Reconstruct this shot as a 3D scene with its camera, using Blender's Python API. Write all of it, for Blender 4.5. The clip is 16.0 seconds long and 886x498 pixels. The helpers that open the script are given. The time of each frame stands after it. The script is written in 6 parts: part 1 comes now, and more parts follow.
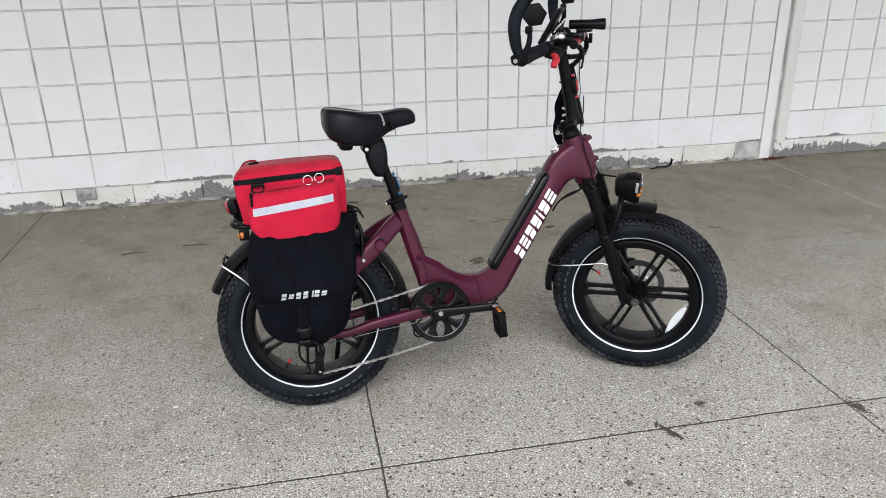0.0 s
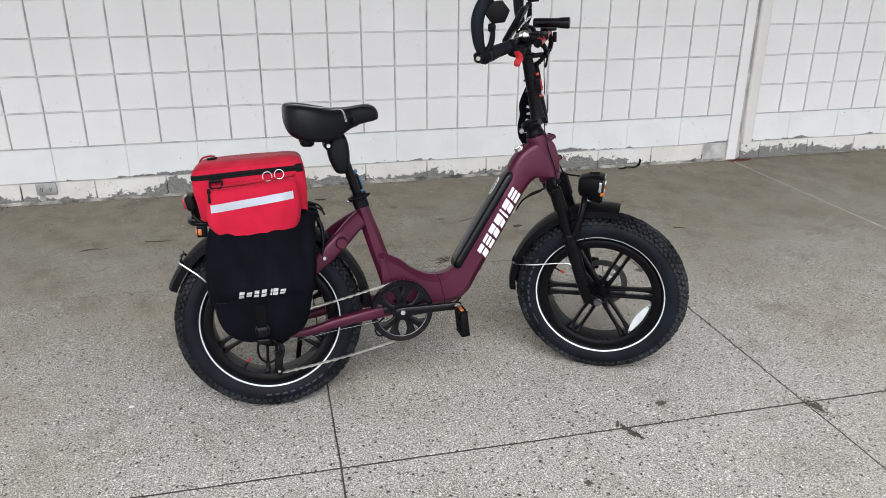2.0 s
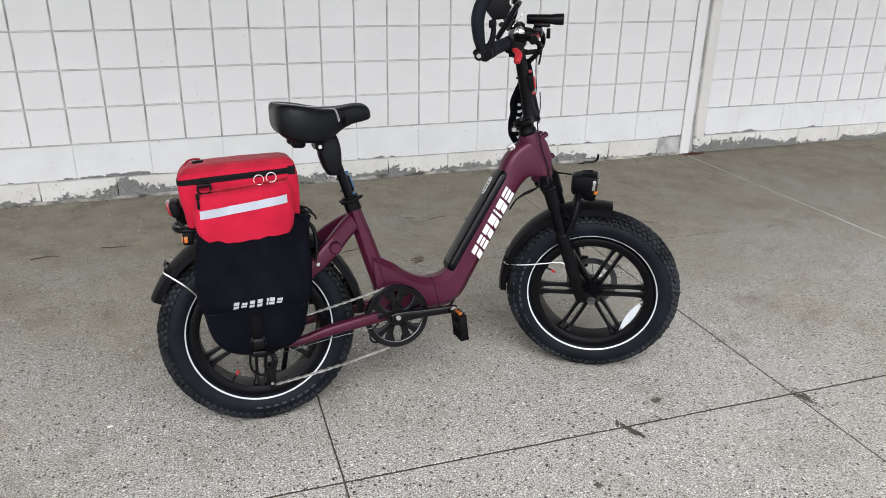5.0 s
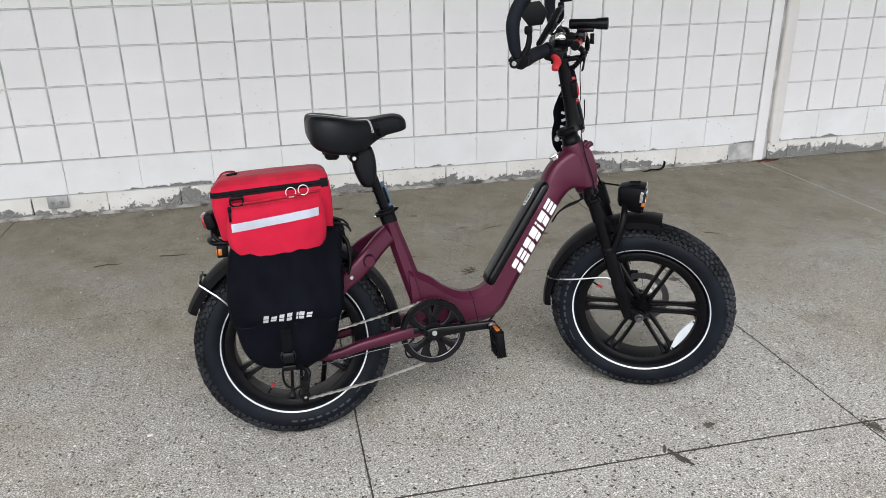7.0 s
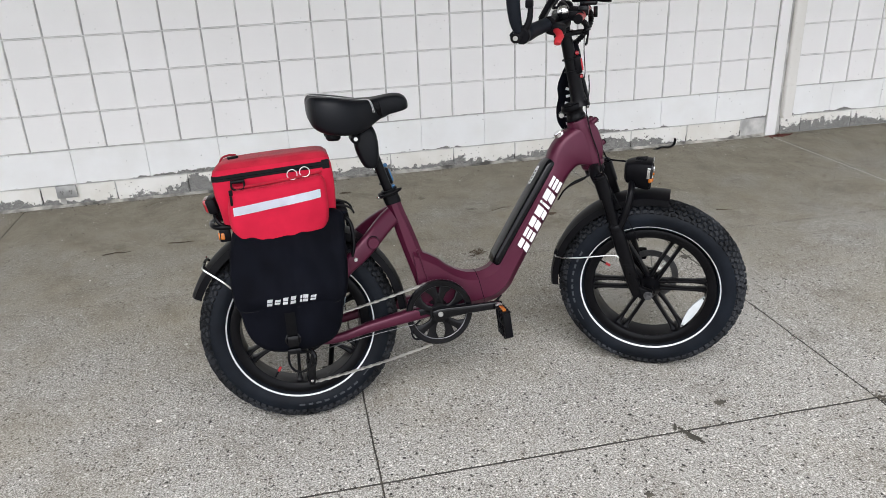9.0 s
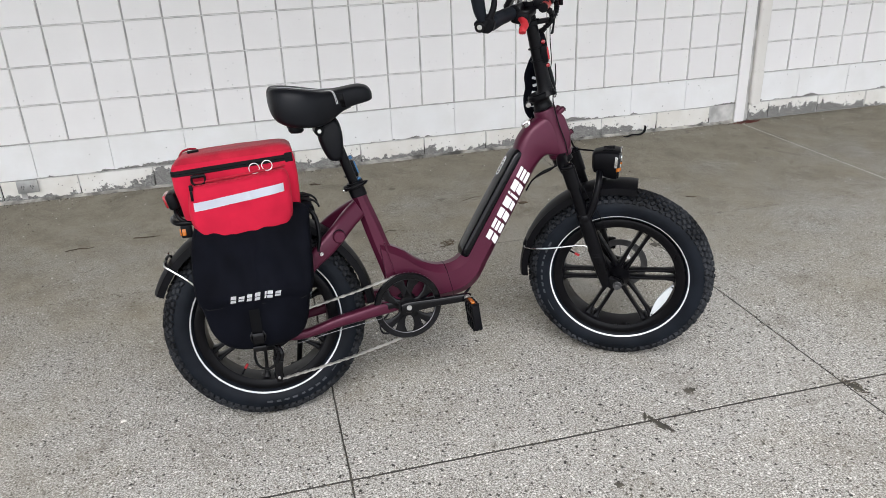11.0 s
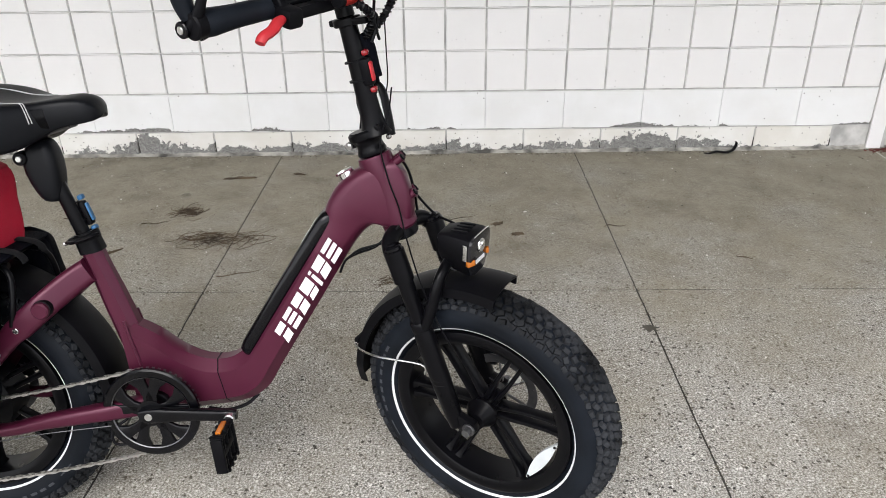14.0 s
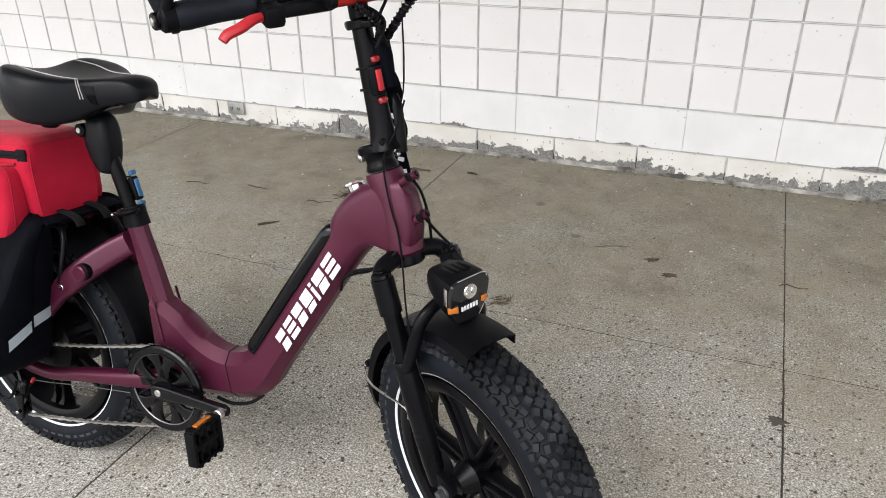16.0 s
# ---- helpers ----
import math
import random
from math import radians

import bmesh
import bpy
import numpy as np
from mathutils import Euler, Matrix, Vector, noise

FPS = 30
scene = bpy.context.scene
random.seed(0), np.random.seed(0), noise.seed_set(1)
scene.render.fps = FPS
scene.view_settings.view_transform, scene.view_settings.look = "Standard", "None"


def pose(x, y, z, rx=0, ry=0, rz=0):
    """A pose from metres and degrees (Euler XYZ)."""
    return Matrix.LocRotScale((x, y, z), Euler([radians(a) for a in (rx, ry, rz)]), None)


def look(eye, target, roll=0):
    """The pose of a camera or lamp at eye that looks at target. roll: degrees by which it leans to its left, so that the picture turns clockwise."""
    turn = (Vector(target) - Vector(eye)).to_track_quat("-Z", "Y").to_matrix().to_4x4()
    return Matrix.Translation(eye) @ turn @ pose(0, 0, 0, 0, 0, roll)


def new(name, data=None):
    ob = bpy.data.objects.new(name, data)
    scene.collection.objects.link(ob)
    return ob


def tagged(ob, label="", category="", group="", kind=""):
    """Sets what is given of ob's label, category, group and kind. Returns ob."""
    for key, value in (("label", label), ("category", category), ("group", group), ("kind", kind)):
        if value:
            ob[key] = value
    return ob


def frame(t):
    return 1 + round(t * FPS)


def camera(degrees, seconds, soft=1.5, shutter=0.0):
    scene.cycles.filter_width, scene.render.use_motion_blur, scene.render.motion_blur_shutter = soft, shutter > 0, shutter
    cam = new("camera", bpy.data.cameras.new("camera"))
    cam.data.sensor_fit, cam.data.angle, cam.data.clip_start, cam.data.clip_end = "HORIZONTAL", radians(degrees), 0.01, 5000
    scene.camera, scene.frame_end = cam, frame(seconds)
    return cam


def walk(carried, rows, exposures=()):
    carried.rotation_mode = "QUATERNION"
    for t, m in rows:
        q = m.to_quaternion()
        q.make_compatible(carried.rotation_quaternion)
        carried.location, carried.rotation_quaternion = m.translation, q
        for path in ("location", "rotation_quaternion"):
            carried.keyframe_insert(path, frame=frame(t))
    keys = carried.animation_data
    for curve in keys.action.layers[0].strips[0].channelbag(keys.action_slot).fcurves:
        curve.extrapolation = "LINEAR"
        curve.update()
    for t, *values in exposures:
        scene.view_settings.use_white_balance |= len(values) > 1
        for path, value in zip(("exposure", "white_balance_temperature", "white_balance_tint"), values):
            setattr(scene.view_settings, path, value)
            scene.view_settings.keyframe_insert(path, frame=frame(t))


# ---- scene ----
cam = camera(61.3, 16.0, soft=0.8)

PATH = [
    (0, (1.190, -4.689, 1.415), (1.550, -2.864, 0.684), -0.91),
    (0.5, (1.192, -4.684, 1.409), (1.572, -2.862, 0.679), -0.67),
    (1, (1.194, -4.678, 1.405), (1.587, -2.859, 0.674), -0.37),
    (1.5, (1.220, -4.673, 1.406), (1.625, -2.857, 0.671), -0.03),
    (2, (1.231, -4.679, 1.408), (1.658, -2.869, 0.672), 0.26),
    (2.5, (1.199, -4.672, 1.408), (1.666, -2.872, 0.671), 0.43),
    (3, (1.152, -4.630, 1.411), (1.672, -2.846, 0.674), 0.61),
    (3.5, (1.070, -4.590, 1.410), (1.640, -2.824, 0.669), 0.79),
    (4, (1.019, -4.583, 1.406), (1.633, -2.833, 0.661), 1.03),
    (6.5, (1.174, -4.524, 1.405), (1.643, -2.730, 0.659), 0.03),
    (7, (1.194, -4.524, 1.403), (1.596, -2.709, 0.670), -0.85),
    (7.5, (1.204, -4.541, 1.406), (1.566, -2.717, 0.675), -1.63),
    (8, (1.210, -4.537, 1.397), (1.565, -2.716, 0.656), -2.01),
    (8.5, (1.218, -4.525, 1.383), (1.575, -2.712, 0.625), -2.19),
    (11, (1.253, -4.491, 1.383), (1.675, -2.709, 0.581), -2.39),
    (11.5, (1.330, -4.459, 1.364), (1.772, -2.691, 0.546), -2.14),
    (12, (1.446, -4.294, 1.358), (1.889, -2.536, 0.513), -2.03),
    (12.5, (1.633, -4.173, 1.355), (2.034, -2.417, 0.488), -1.57),
    (13, (1.929, -4.121, 1.349), (2.225, -2.355, 0.459), -1.35),
    (13.5, (2.106, -3.927, 1.348), (2.253, -2.149, 0.444), -0.86),
    (14, (2.249, -3.774, 1.346), (2.232, -1.991, 0.448), -0.61),
    (14.5, (2.506, -3.709, 1.338), (2.317, -1.933, 0.450), -0.56),
    (15, (2.588, -3.575, 1.332), (2.216, -1.826, 0.449), -0.52),
    (15.5, (2.623, -3.499, 1.339), (2.075, -1.799, 0.460), -0.62),
    (16, (2.694, -3.493, 1.331), (2.008, -1.856, 0.432), -0.63),
]
walk(cam, [(t, look(eye, aim, lean)) for t, eye, aim, lean in PATH], exposures=[(0.0, 1.09, 6290, 11), (8.5, 1.11, 6295, 11), (12.0, 1.15, 6350, 11), (13.5, 1.29, 6440, 11), (16.0, 1.42, 6540, 11)])

from mathutils.bvhtree import BVHTree

# ---- world and light ----
world = bpy.data.worlds.new("overcast_sky")
scene.world = world
world.use_nodes = True
wn = world.node_tree
sky = wn.nodes.new("ShaderNodeTexSky")
sky.sky_type = "NISHITA"
sky.sun_disc = False
sky.sun_elevation = radians(48)
sky.sun_rotation = radians(200)
sky.air_density, sky.dust_density, sky.ozone_density = 1.0, 1.0, 1.0
grey = wn.nodes.new("ShaderNodeHueSaturation")
grey.inputs["Saturation"].default_value = 0.16
wn.links.new(sky.outputs[0], grey.inputs["Color"])
wn.links.new(grey.outputs[0], wn.nodes["Background"].inputs["Color"])
wn.nodes["Background"].inputs["Strength"].default_value = 0.15

sun = new("sun", bpy.data.lights.new("sun", "SUN"))
sun.data.energy, sun.data.angle, sun.data.color = 1.5, radians(50), (1.0, 0.98, 0.96)
sun.matrix_world = look((1.0, -9, 12), (2.2, -1, 0))


# ---- materials ----
def shader(name, base=(0.5, 0.5, 0.5), rough=0.5, metal=0.0, coat=0.0):
    m = bpy.data.materials.new(name)
    m.use_nodes = True
    b = m.node_tree.nodes["Principled BSDF"]
    b.inputs["Base Color"].default_value = (*base, 1)
    b.inputs["Roughness"].default_value = rough
    b.inputs["Metallic"].default_value = metal
    b.inputs["Coat Weight"].default_value = coat
    return m, m.node_tree, b


def node(nt, kind, **values):
    n = nt.nodes.new(kind)
    for k, v in values.items():
        n.inputs[k.replace("_", " ")].default_value = v
    return n


def ramp(nt, source, a, b, ca=(0, 0, 0, 1), cb=(1, 1, 1, 1)):
    r = nt.nodes.new("ShaderNodeValToRGB")
    r.color_ramp.elements[0].position, r.color_ramp.elements[1].position = a, b
    r.color_ramp.elements[0].color, r.color_ramp.elements[1].color = ca, cb
    nt.links.new(source, r.inputs[0])
    return r.outputs[0]


def mix(nt, fac, a, b, mode="MIX"):
    n = nt.nodes.new("ShaderNodeMix")
    n.data_type, n.blend_type = "RGBA", mode
    for socket, v in ((n.inputs[0], fac), (n.inputs[6], a), (n.inputs[7], b)):
        if isinstance(v, (int, float)):
            socket.default_value = v
        elif isinstance(v, tuple):
            socket.default_value = (*v[:3], 1)
        else:
            nt.links.new(v, socket)
    return n.outputs[2]


def place(nt):
    return nt.nodes.new("ShaderNodeNewGeometry").outputs["Position"]


def noise_of(nt, at, scale, detail=4.0, rough=0.55):
    n = node(nt, "ShaderNodeTexNoise", Scale=scale, Detail=detail, Roughness=rough)
    nt.links.new(at, n.inputs["Vector"])
    return n.outputs["Fac"]


def cells_of(nt, at, scale):
    n = node(nt, "ShaderNodeTexVoronoi", Scale=scale)
    nt.links.new(at, n.inputs["Vector"])
    return n.outputs["Distance"], n.outputs["Color"]


def channel(nt, colour, i=0):
    s = nt.nodes.new("ShaderNodeSeparateColor")
    nt.links.new(colour, s.inputs[0])
    return s.outputs[i]


def maths(nt, op, a, b):
    n = nt.nodes.new("ShaderNodeMath")
    n.operation = op
    for s, v in ((n.inputs[0], a), (n.inputs[1], b)):
        if isinstance(v, (int, float)):
            s.default_value = v
        else:
            nt.links.new(v, s)
    return n.outputs[0]


def relief(nt, b, height, strength, distance):
    n = node(nt, "ShaderNodeBump", Strength=strength, Distance=distance)
    nt.links.new(height, n.inputs["Height"])
    nt.links.new(n.outputs[0], b.inputs["Normal"])


def simple(name, base, rough=0.5, metal=0.0, grain=120.0, vary=0.25, bump=0.15, depth=0.0006, coat=0.0, shine=0.5):
    """A surface of one colour with fine grain and broad, faint dirt."""
    m, nt, b = shader(name, base, rough, metal, coat)
    b.inputs["Specular IOR Level"].default_value = shine
    at = place(nt)
    fine, broad = noise_of(nt, at, grain), noise_of(nt, at, 9.0, 3.0)
    lo = tuple(c * (1 - vary) for c in base)
    hi = tuple(min(1.0, c * (1 + vary)) for c in base)
    colour = mix(nt, ramp(nt, broad, 0.35, 0.65), lo, hi)
    colour = mix(nt, maths(nt, "MULTIPLY", fine, vary * 0.6), colour, lo)
    nt.links.new(colour, b.inputs["Base Color"])
    nt.links.new(maths(nt, "ADD", maths(nt, "MULTIPLY", broad, 0.16), rough - 0.08), b.inputs["Roughness"])
    relief(nt, b, fine, bump, depth)
    return m


def make_concrete():
    m, nt, b = shader("worn_concrete", rough=0.9)
    b.inputs["Specular IOR Level"].default_value = 0.25
    at = place(nt)
    xyz = nt.nodes.new("ShaderNodeSeparateXYZ")
    nt.links.new(at, xyz.inputs[0])
    broad = noise_of(nt, at, 0.9, 5.0, 0.6)
    mid = noise_of(nt, at, 7.0, 5.0, 0.65)
    fine = noise_of(nt, at, 190.0, 5.0, 0.8)
    colour = mix(nt, ramp(nt, broad, 0.3, 0.7), (0.239, 0.228, 0.205), (0.307, 0.297, 0.274))
    colour = mix(nt, maths(nt, "MULTIPLY", ramp(nt, mid, 0.45, 0.75), 0.45), colour, (0.175, 0.158, 0.128))
    colour = mix(nt, maths(nt, "MULTIPLY", ramp(nt, fine, 0.51, 0.56), 0.95), colour, (0.605, 0.588, 0.550))
    colour = mix(nt, maths(nt, "MULTIPLY", ramp(nt, fine, 0.40, 0.47, (1, 1, 1, 1), (0, 0, 0, 1)), 0.85), colour, (0.060, 0.053, 0.043))
    # aggregate chips and open pores of two sizes, with broken outlines
    jag = nt.nodes.new("ShaderNodeVectorMath")
    jag.operation = "MULTIPLY_ADD"
    grain = node(nt, "ShaderNodeTexNoise", Scale=140.0, Detail=2.0)
    nt.links.new(at, grain.inputs["Vector"])
    nt.links.new(grain.outputs["Color"], jag.inputs[0])
    jag.inputs[1].default_value = (0.013, 0.013, 0.0)
    nt.links.new(at, jag.inputs[2])
    torn = jag.outputs[0]
    d1, c1 = cells_of(nt, torn, 120.0)
    pick = maths(nt, "LESS_THAN", channel(nt, c1, 0), 0.40)
    chips = maths(nt, "MULTIPLY", ramp(nt, d1, 0.28, 0.46, (1, 1, 1, 1), (0, 0, 0, 1)), pick)
    chip_colour = ramp(nt, channel(nt, c1, 1), 0.2, 0.9, (0.045, 0.04, 0.035, 1), (0.19, 0.17, 0.14, 1))
    colour = mix(nt, maths(nt, "MULTIPLY", chips, 0.9), colour, chip_colour)
    d2, c2 = cells_of(nt, torn, 85.0)
    light = maths(nt, "MULTIPLY", ramp(nt, d2, 0.18, 0.34, (1, 1, 1, 1), (0, 0, 0, 1)), maths(nt, "GREATER_THAN", channel(nt, c2, 0), 0.66))
    colour = mix(nt, maths(nt, "MULTIPLY", light, 0.95), colour, (0.70, 0.685, 0.645))
    d3, c3 = cells_of(nt, torn, 48.0)
    pits = maths(nt, "MULTIPLY", ramp(nt, d3, 0.16, 0.25, (1, 1, 1, 1), (0, 0, 0, 1)), maths(nt, "LESS_THAN", channel(nt, c3, 0), 0.42))
    colour = mix(nt, maths(nt, "MULTIPLY", pits, 0.95), colour, (0.02, 0.018, 0.016))
    # brown dirt film, uneven, that has gathered along the wall
    stain = noise_of(nt, at, 1.6, 6.0, 0.65)
    reach = nt.nodes.new("ShaderNodeMapRange")
    nt.links.new(xyz.outputs[1], reach.inputs[0])
    reach.inputs[1].default_value, reach.inputs[2].default_value = -2.6, -0.4
    reach.inputs[3].default_value, reach.inputs[4].default_value = 0.0, 0.42
    film = ramp(nt, maths(nt, "ADD", stain, reach.outputs[0]), 0.48, 0.90)
    silt = mix(nt, ramp(nt, noise_of(nt, at, 5.0, 6.0, 0.7), 0.35, 0.65), (0.178, 0.151, 0.098), (0.275, 0.243, 0.174))
    colour = mix(nt, maths(nt, "MULTIPLY", film, 0.72), colour, silt)
    # trodden spots and scuffs, each with a ragged edge
    warp = nt.nodes.new("ShaderNodeVectorMath")
    warp.operation = "MULTIPLY_ADD"
    ragged = node(nt, "ShaderNodeTexNoise", Scale=30.0, Detail=3.0)
    nt.links.new(at, ragged.inputs["Vector"])
    nt.links.new(ragged.outputs["Color"], warp.inputs[0])
    warp.inputs[1].default_value = (0.03, 0.03, 0.0)
    nt.links.new(at, warp.inputs[2])
    d4, c4 = cells_of(nt, warp.outputs[0], 4.2)
    size = maths(nt, "MULTIPLY", channel(nt, c4, 1), 0.10)
    spot = maths(nt, "MULTIPLY", maths(nt, "LESS_THAN", d4, size), maths(nt, "LESS_THAN", channel(nt, c4, 0), 0.45))
    colour = mix(nt, maths(nt, "MULTIPLY", spot, 0.5), colour, (0.085, 0.075, 0.058))
    scuff = ramp(nt, noise_of(nt, at, 3.4, 7.0, 0.72), 0.54, 0.66)
    colour = mix(nt, maths(nt, "MULTIPLY", scuff, 0.38), colour, (0.13, 0.112, 0.085))
    nt.links.new(colour, b.inputs["Base Color"])
    height = maths(nt, "SUBTRACT", maths(nt, "MULTIPLY", fine, 0.8), maths(nt, "ADD", maths(nt, "MULTIPLY", chips, 0.5), pits))
    relief(nt, b, height, 0.8, 0.003)
    return m


def make_wall_paint(name, base, shade):
    m, nt, b = shader(name, rough=0.62)
    at = place(nt)
    broad = noise_of(nt, at, 1.7, 5.0, 0.6)
    fine = noise_of(nt, at, 60.0, 4.0, 0.6)
    colour = mix(nt, ramp(nt, broad, 0.3, 0.7), shade, base)
    info = nt.nodes.new("ShaderNodeObjectInfo")
    colour = mix(nt, maths(nt, "MULTIPLY", info.outputs["Random"], 0.35), colour, shade)
    d, c = cells_of(nt, at, 45.0)
    cluster = ramp(nt, noise_of(nt, at, 6.0, 3.0), 0.45, 0.58)
    pit = maths(nt, "MULTIPLY", ramp(nt, d, 0.06, 0.24, (1, 1, 1, 1), (0, 0, 0, 1)), maths(nt, "LESS_THAN", channel(nt, c, 0), 0.2))
    pit = maths(nt, "MULTIPLY", pit, cluster)
    pit = maths(nt, "MULTIPLY", pit, ramp(nt, noise_of(nt, at, 110.0, 4.0, 0.7), 0.36, 0.56))
    colour = mix(nt, maths(nt, "MULTIPLY", pit, 0.7), colour, (0.36, 0.35, 0.33))
    nt.links.new(colour, b.inputs["Base Color"])
    relief(nt, b, maths(nt, "SUBTRACT", maths(nt, "MULTIPLY", fine, 0.35), pit), 0.45, 0.003)
    return m


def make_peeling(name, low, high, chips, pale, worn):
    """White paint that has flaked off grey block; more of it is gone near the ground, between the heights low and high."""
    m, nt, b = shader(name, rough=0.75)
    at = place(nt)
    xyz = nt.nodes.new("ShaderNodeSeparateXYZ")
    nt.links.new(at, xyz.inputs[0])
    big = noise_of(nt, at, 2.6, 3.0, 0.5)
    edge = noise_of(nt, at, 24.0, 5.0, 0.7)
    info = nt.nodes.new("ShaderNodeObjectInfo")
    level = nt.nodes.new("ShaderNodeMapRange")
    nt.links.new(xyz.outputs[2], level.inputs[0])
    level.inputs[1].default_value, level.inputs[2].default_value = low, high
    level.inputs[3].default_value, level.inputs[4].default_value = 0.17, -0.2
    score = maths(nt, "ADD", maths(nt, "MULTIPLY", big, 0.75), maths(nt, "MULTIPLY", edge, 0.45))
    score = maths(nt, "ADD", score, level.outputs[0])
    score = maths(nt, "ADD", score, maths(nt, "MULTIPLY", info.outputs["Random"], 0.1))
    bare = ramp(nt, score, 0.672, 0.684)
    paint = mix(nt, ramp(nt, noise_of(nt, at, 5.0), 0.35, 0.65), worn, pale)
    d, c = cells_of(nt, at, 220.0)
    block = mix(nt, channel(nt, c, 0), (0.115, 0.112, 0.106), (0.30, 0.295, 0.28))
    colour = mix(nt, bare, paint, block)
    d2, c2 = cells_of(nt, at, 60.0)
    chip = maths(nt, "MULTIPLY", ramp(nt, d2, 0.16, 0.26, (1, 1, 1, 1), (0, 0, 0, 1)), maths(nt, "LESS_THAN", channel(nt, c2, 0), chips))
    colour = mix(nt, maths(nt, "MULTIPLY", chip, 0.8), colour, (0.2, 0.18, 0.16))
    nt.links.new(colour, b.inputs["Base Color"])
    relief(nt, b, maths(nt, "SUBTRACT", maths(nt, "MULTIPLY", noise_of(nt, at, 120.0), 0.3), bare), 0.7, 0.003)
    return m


def make_fabric(name, base, rough=0.85, weave=900.0, sheen=0.2, vary=0.2, shine=0.08):
    m, nt, b = shader(name, base, rough)
    at = place(nt)
    fine, broad = noise_of(nt, at, weave, 2.0), noise_of(nt, at, 12.0, 4.0)
    lo = tuple(c * (1 - vary) for c in base)
    hi = tuple(min(1.0, c * (1 + vary)) for c in base)
    nt.links.new(mix(nt, ramp(nt, broad, 0.3, 0.7), lo, hi), b.inputs["Base Color"])
    b.inputs["Sheen Weight"].default_value = sheen
    b.inputs["Specular IOR Level"].default_value = shine
    height = maths(nt, "ADD", maths(nt, "MULTIPLY", fine, 0.12), broad)
    relief(nt, b, height, 0.35, 0.012)
    return m


CONCRETE = make_concrete()
PAINT = make_wall_paint("white_block_paint", (0.855, 0.842, 0.832), (0.80, 0.785, 0.77))
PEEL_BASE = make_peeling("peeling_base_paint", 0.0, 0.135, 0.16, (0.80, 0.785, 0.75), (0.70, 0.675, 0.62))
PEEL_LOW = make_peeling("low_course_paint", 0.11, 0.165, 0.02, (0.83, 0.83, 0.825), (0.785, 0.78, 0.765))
# Grime plus the recess shade of the block grooves, put into one grey
GROOVE = simple("shaded_grimy_groove_paint", (0.50, 0.49, 0.47), 0.85, grain=60, vary=0.3, bump=0.4, depth=0.002)
TRIM_PAINT = make_wall_paint("trim_paint", (0.80, 0.785, 0.76), (0.70, 0.675, 0.63))
RED_LEAF = simple("red_brown_leaf", (0.13, 0.032, 0.024), 0.9, grain=90, vary=0.5)
MORTAR = simple("grey_mortar", (0.42, 0.41, 0.39), 0.9, grain=90, vary=0.3, bump=0.5, depth=0.002)
FOOT = simple("pale_foot_mortar", (0.40, 0.383, 0.345), 0.95, grain=95, vary=0.8, bump=0.9, depth=0.006)
JOINT = simple("dirty_joint", (0.036, 0.033, 0.028), 0.95, grain=150, vary=0.4, bump=0.5, depth=0.002)
CAULK = simple("pale_joint_filler", (0.5, 0.48, 0.43), 0.85, grain=90, vary=0.25)
EARTH = simple("asphalt_ground", (0.06, 0.058, 0.055), 0.95, grain=80, vary=0.4, bump=0.6, depth=0.004)
SOFFIT = simple("unseen_soffit", (0.45, 0.44, 0.42), 0.8, grain=20, vary=0.1)
MAROON = simple("maroon_metallic_paint", (0.062, 0.0078, 0.0235), 0.36, 0.3, grain=700, vary=0.08, bump=0.04, depth=0.0002, shine=0.35)
RUBBER = simple("tyre_rubber", (0.0062, 0.0080, 0.0115), 0.5, grain=260, vary=0.35, bump=0.25, depth=0.0008, shine=0.11)
DUSTY = simple("dusty_tread_rubber", (0.021, 0.0225, 0.0255), 0.75, grain=70, vary=0.75, bump=0.3, depth=0.001, shine=0.12)
SATIN = simple("satin_black_paint", (0.0026, 0.0026, 0.0034), 0.30, 0.0, grain=400, vary=0.25, bump=0.06, depth=0.0003, shine=0.11)
GLOSS = simple("gloss_black_plastic", (0.002, 0.002, 0.003), 0.2, 0.0, grain=300, vary=0.25, bump=0.03, depth=0.0002, shine=0.24)
MATTE = simple("matte_black_plastic", (0.003, 0.003, 0.004), 0.45, 0.0, grain=300, vary=0.3, bump=0.15, depth=0.0005, shine=0.09)
LEATHER = simple("black_vinyl_leather", (0.0035, 0.004, 0.0055), 0.40, 0.0, grain=380, vary=0.25, bump=0.22, depth=0.0007, shine=0.16)
PIPING = simple("grey_piping", (0.42, 0.42, 0.42), 0.6)
STEEL = simple("bright_steel", (0.62, 0.62, 0.61), 0.28, 1.0, grain=200, vary=0.2, bump=0.05)
CHROME = simple("chrome", (0.78, 0.78, 0.78), 0.12, 1.0, vary=0.05, bump=0.02)
DARK_STEEL = simple("dark_steel", (0.12, 0.12, 0.125), 0.4, 0.9, vary=0.4, bump=0.1)
CHAIN = simple("chain_steel", (0.50, 0.49, 0.47), 0.30, 0.95, grain=300, vary=0.3)
WHITE = simple("white_print", (0.68, 0.69, 0.70), 0.5, vary=0.04)
RING = simple("white_sidewall_strip", (0.64, 0.65, 0.66), 0.5, vary=0.06)
GREY_PRINT = simple("grey_moulded_print", (0.028, 0.031, 0.038), 0.6, vary=0.2)
RED_CLOTH = make_fabric("red_nylon", (0.40, 0.010, 0.032), 0.72, 700, 0.03, 0.14)
RED_DUST = make_fabric("dusty_red_nylon", (0.31, 0.011, 0.026), 0.8, 700, 0.1, 0.3)
BLACK_CLOTH = make_fabric("black_nylon", (0.0026, 0.0030, 0.0052), 0.7, 800, 0.0, 0.35, 0.04)
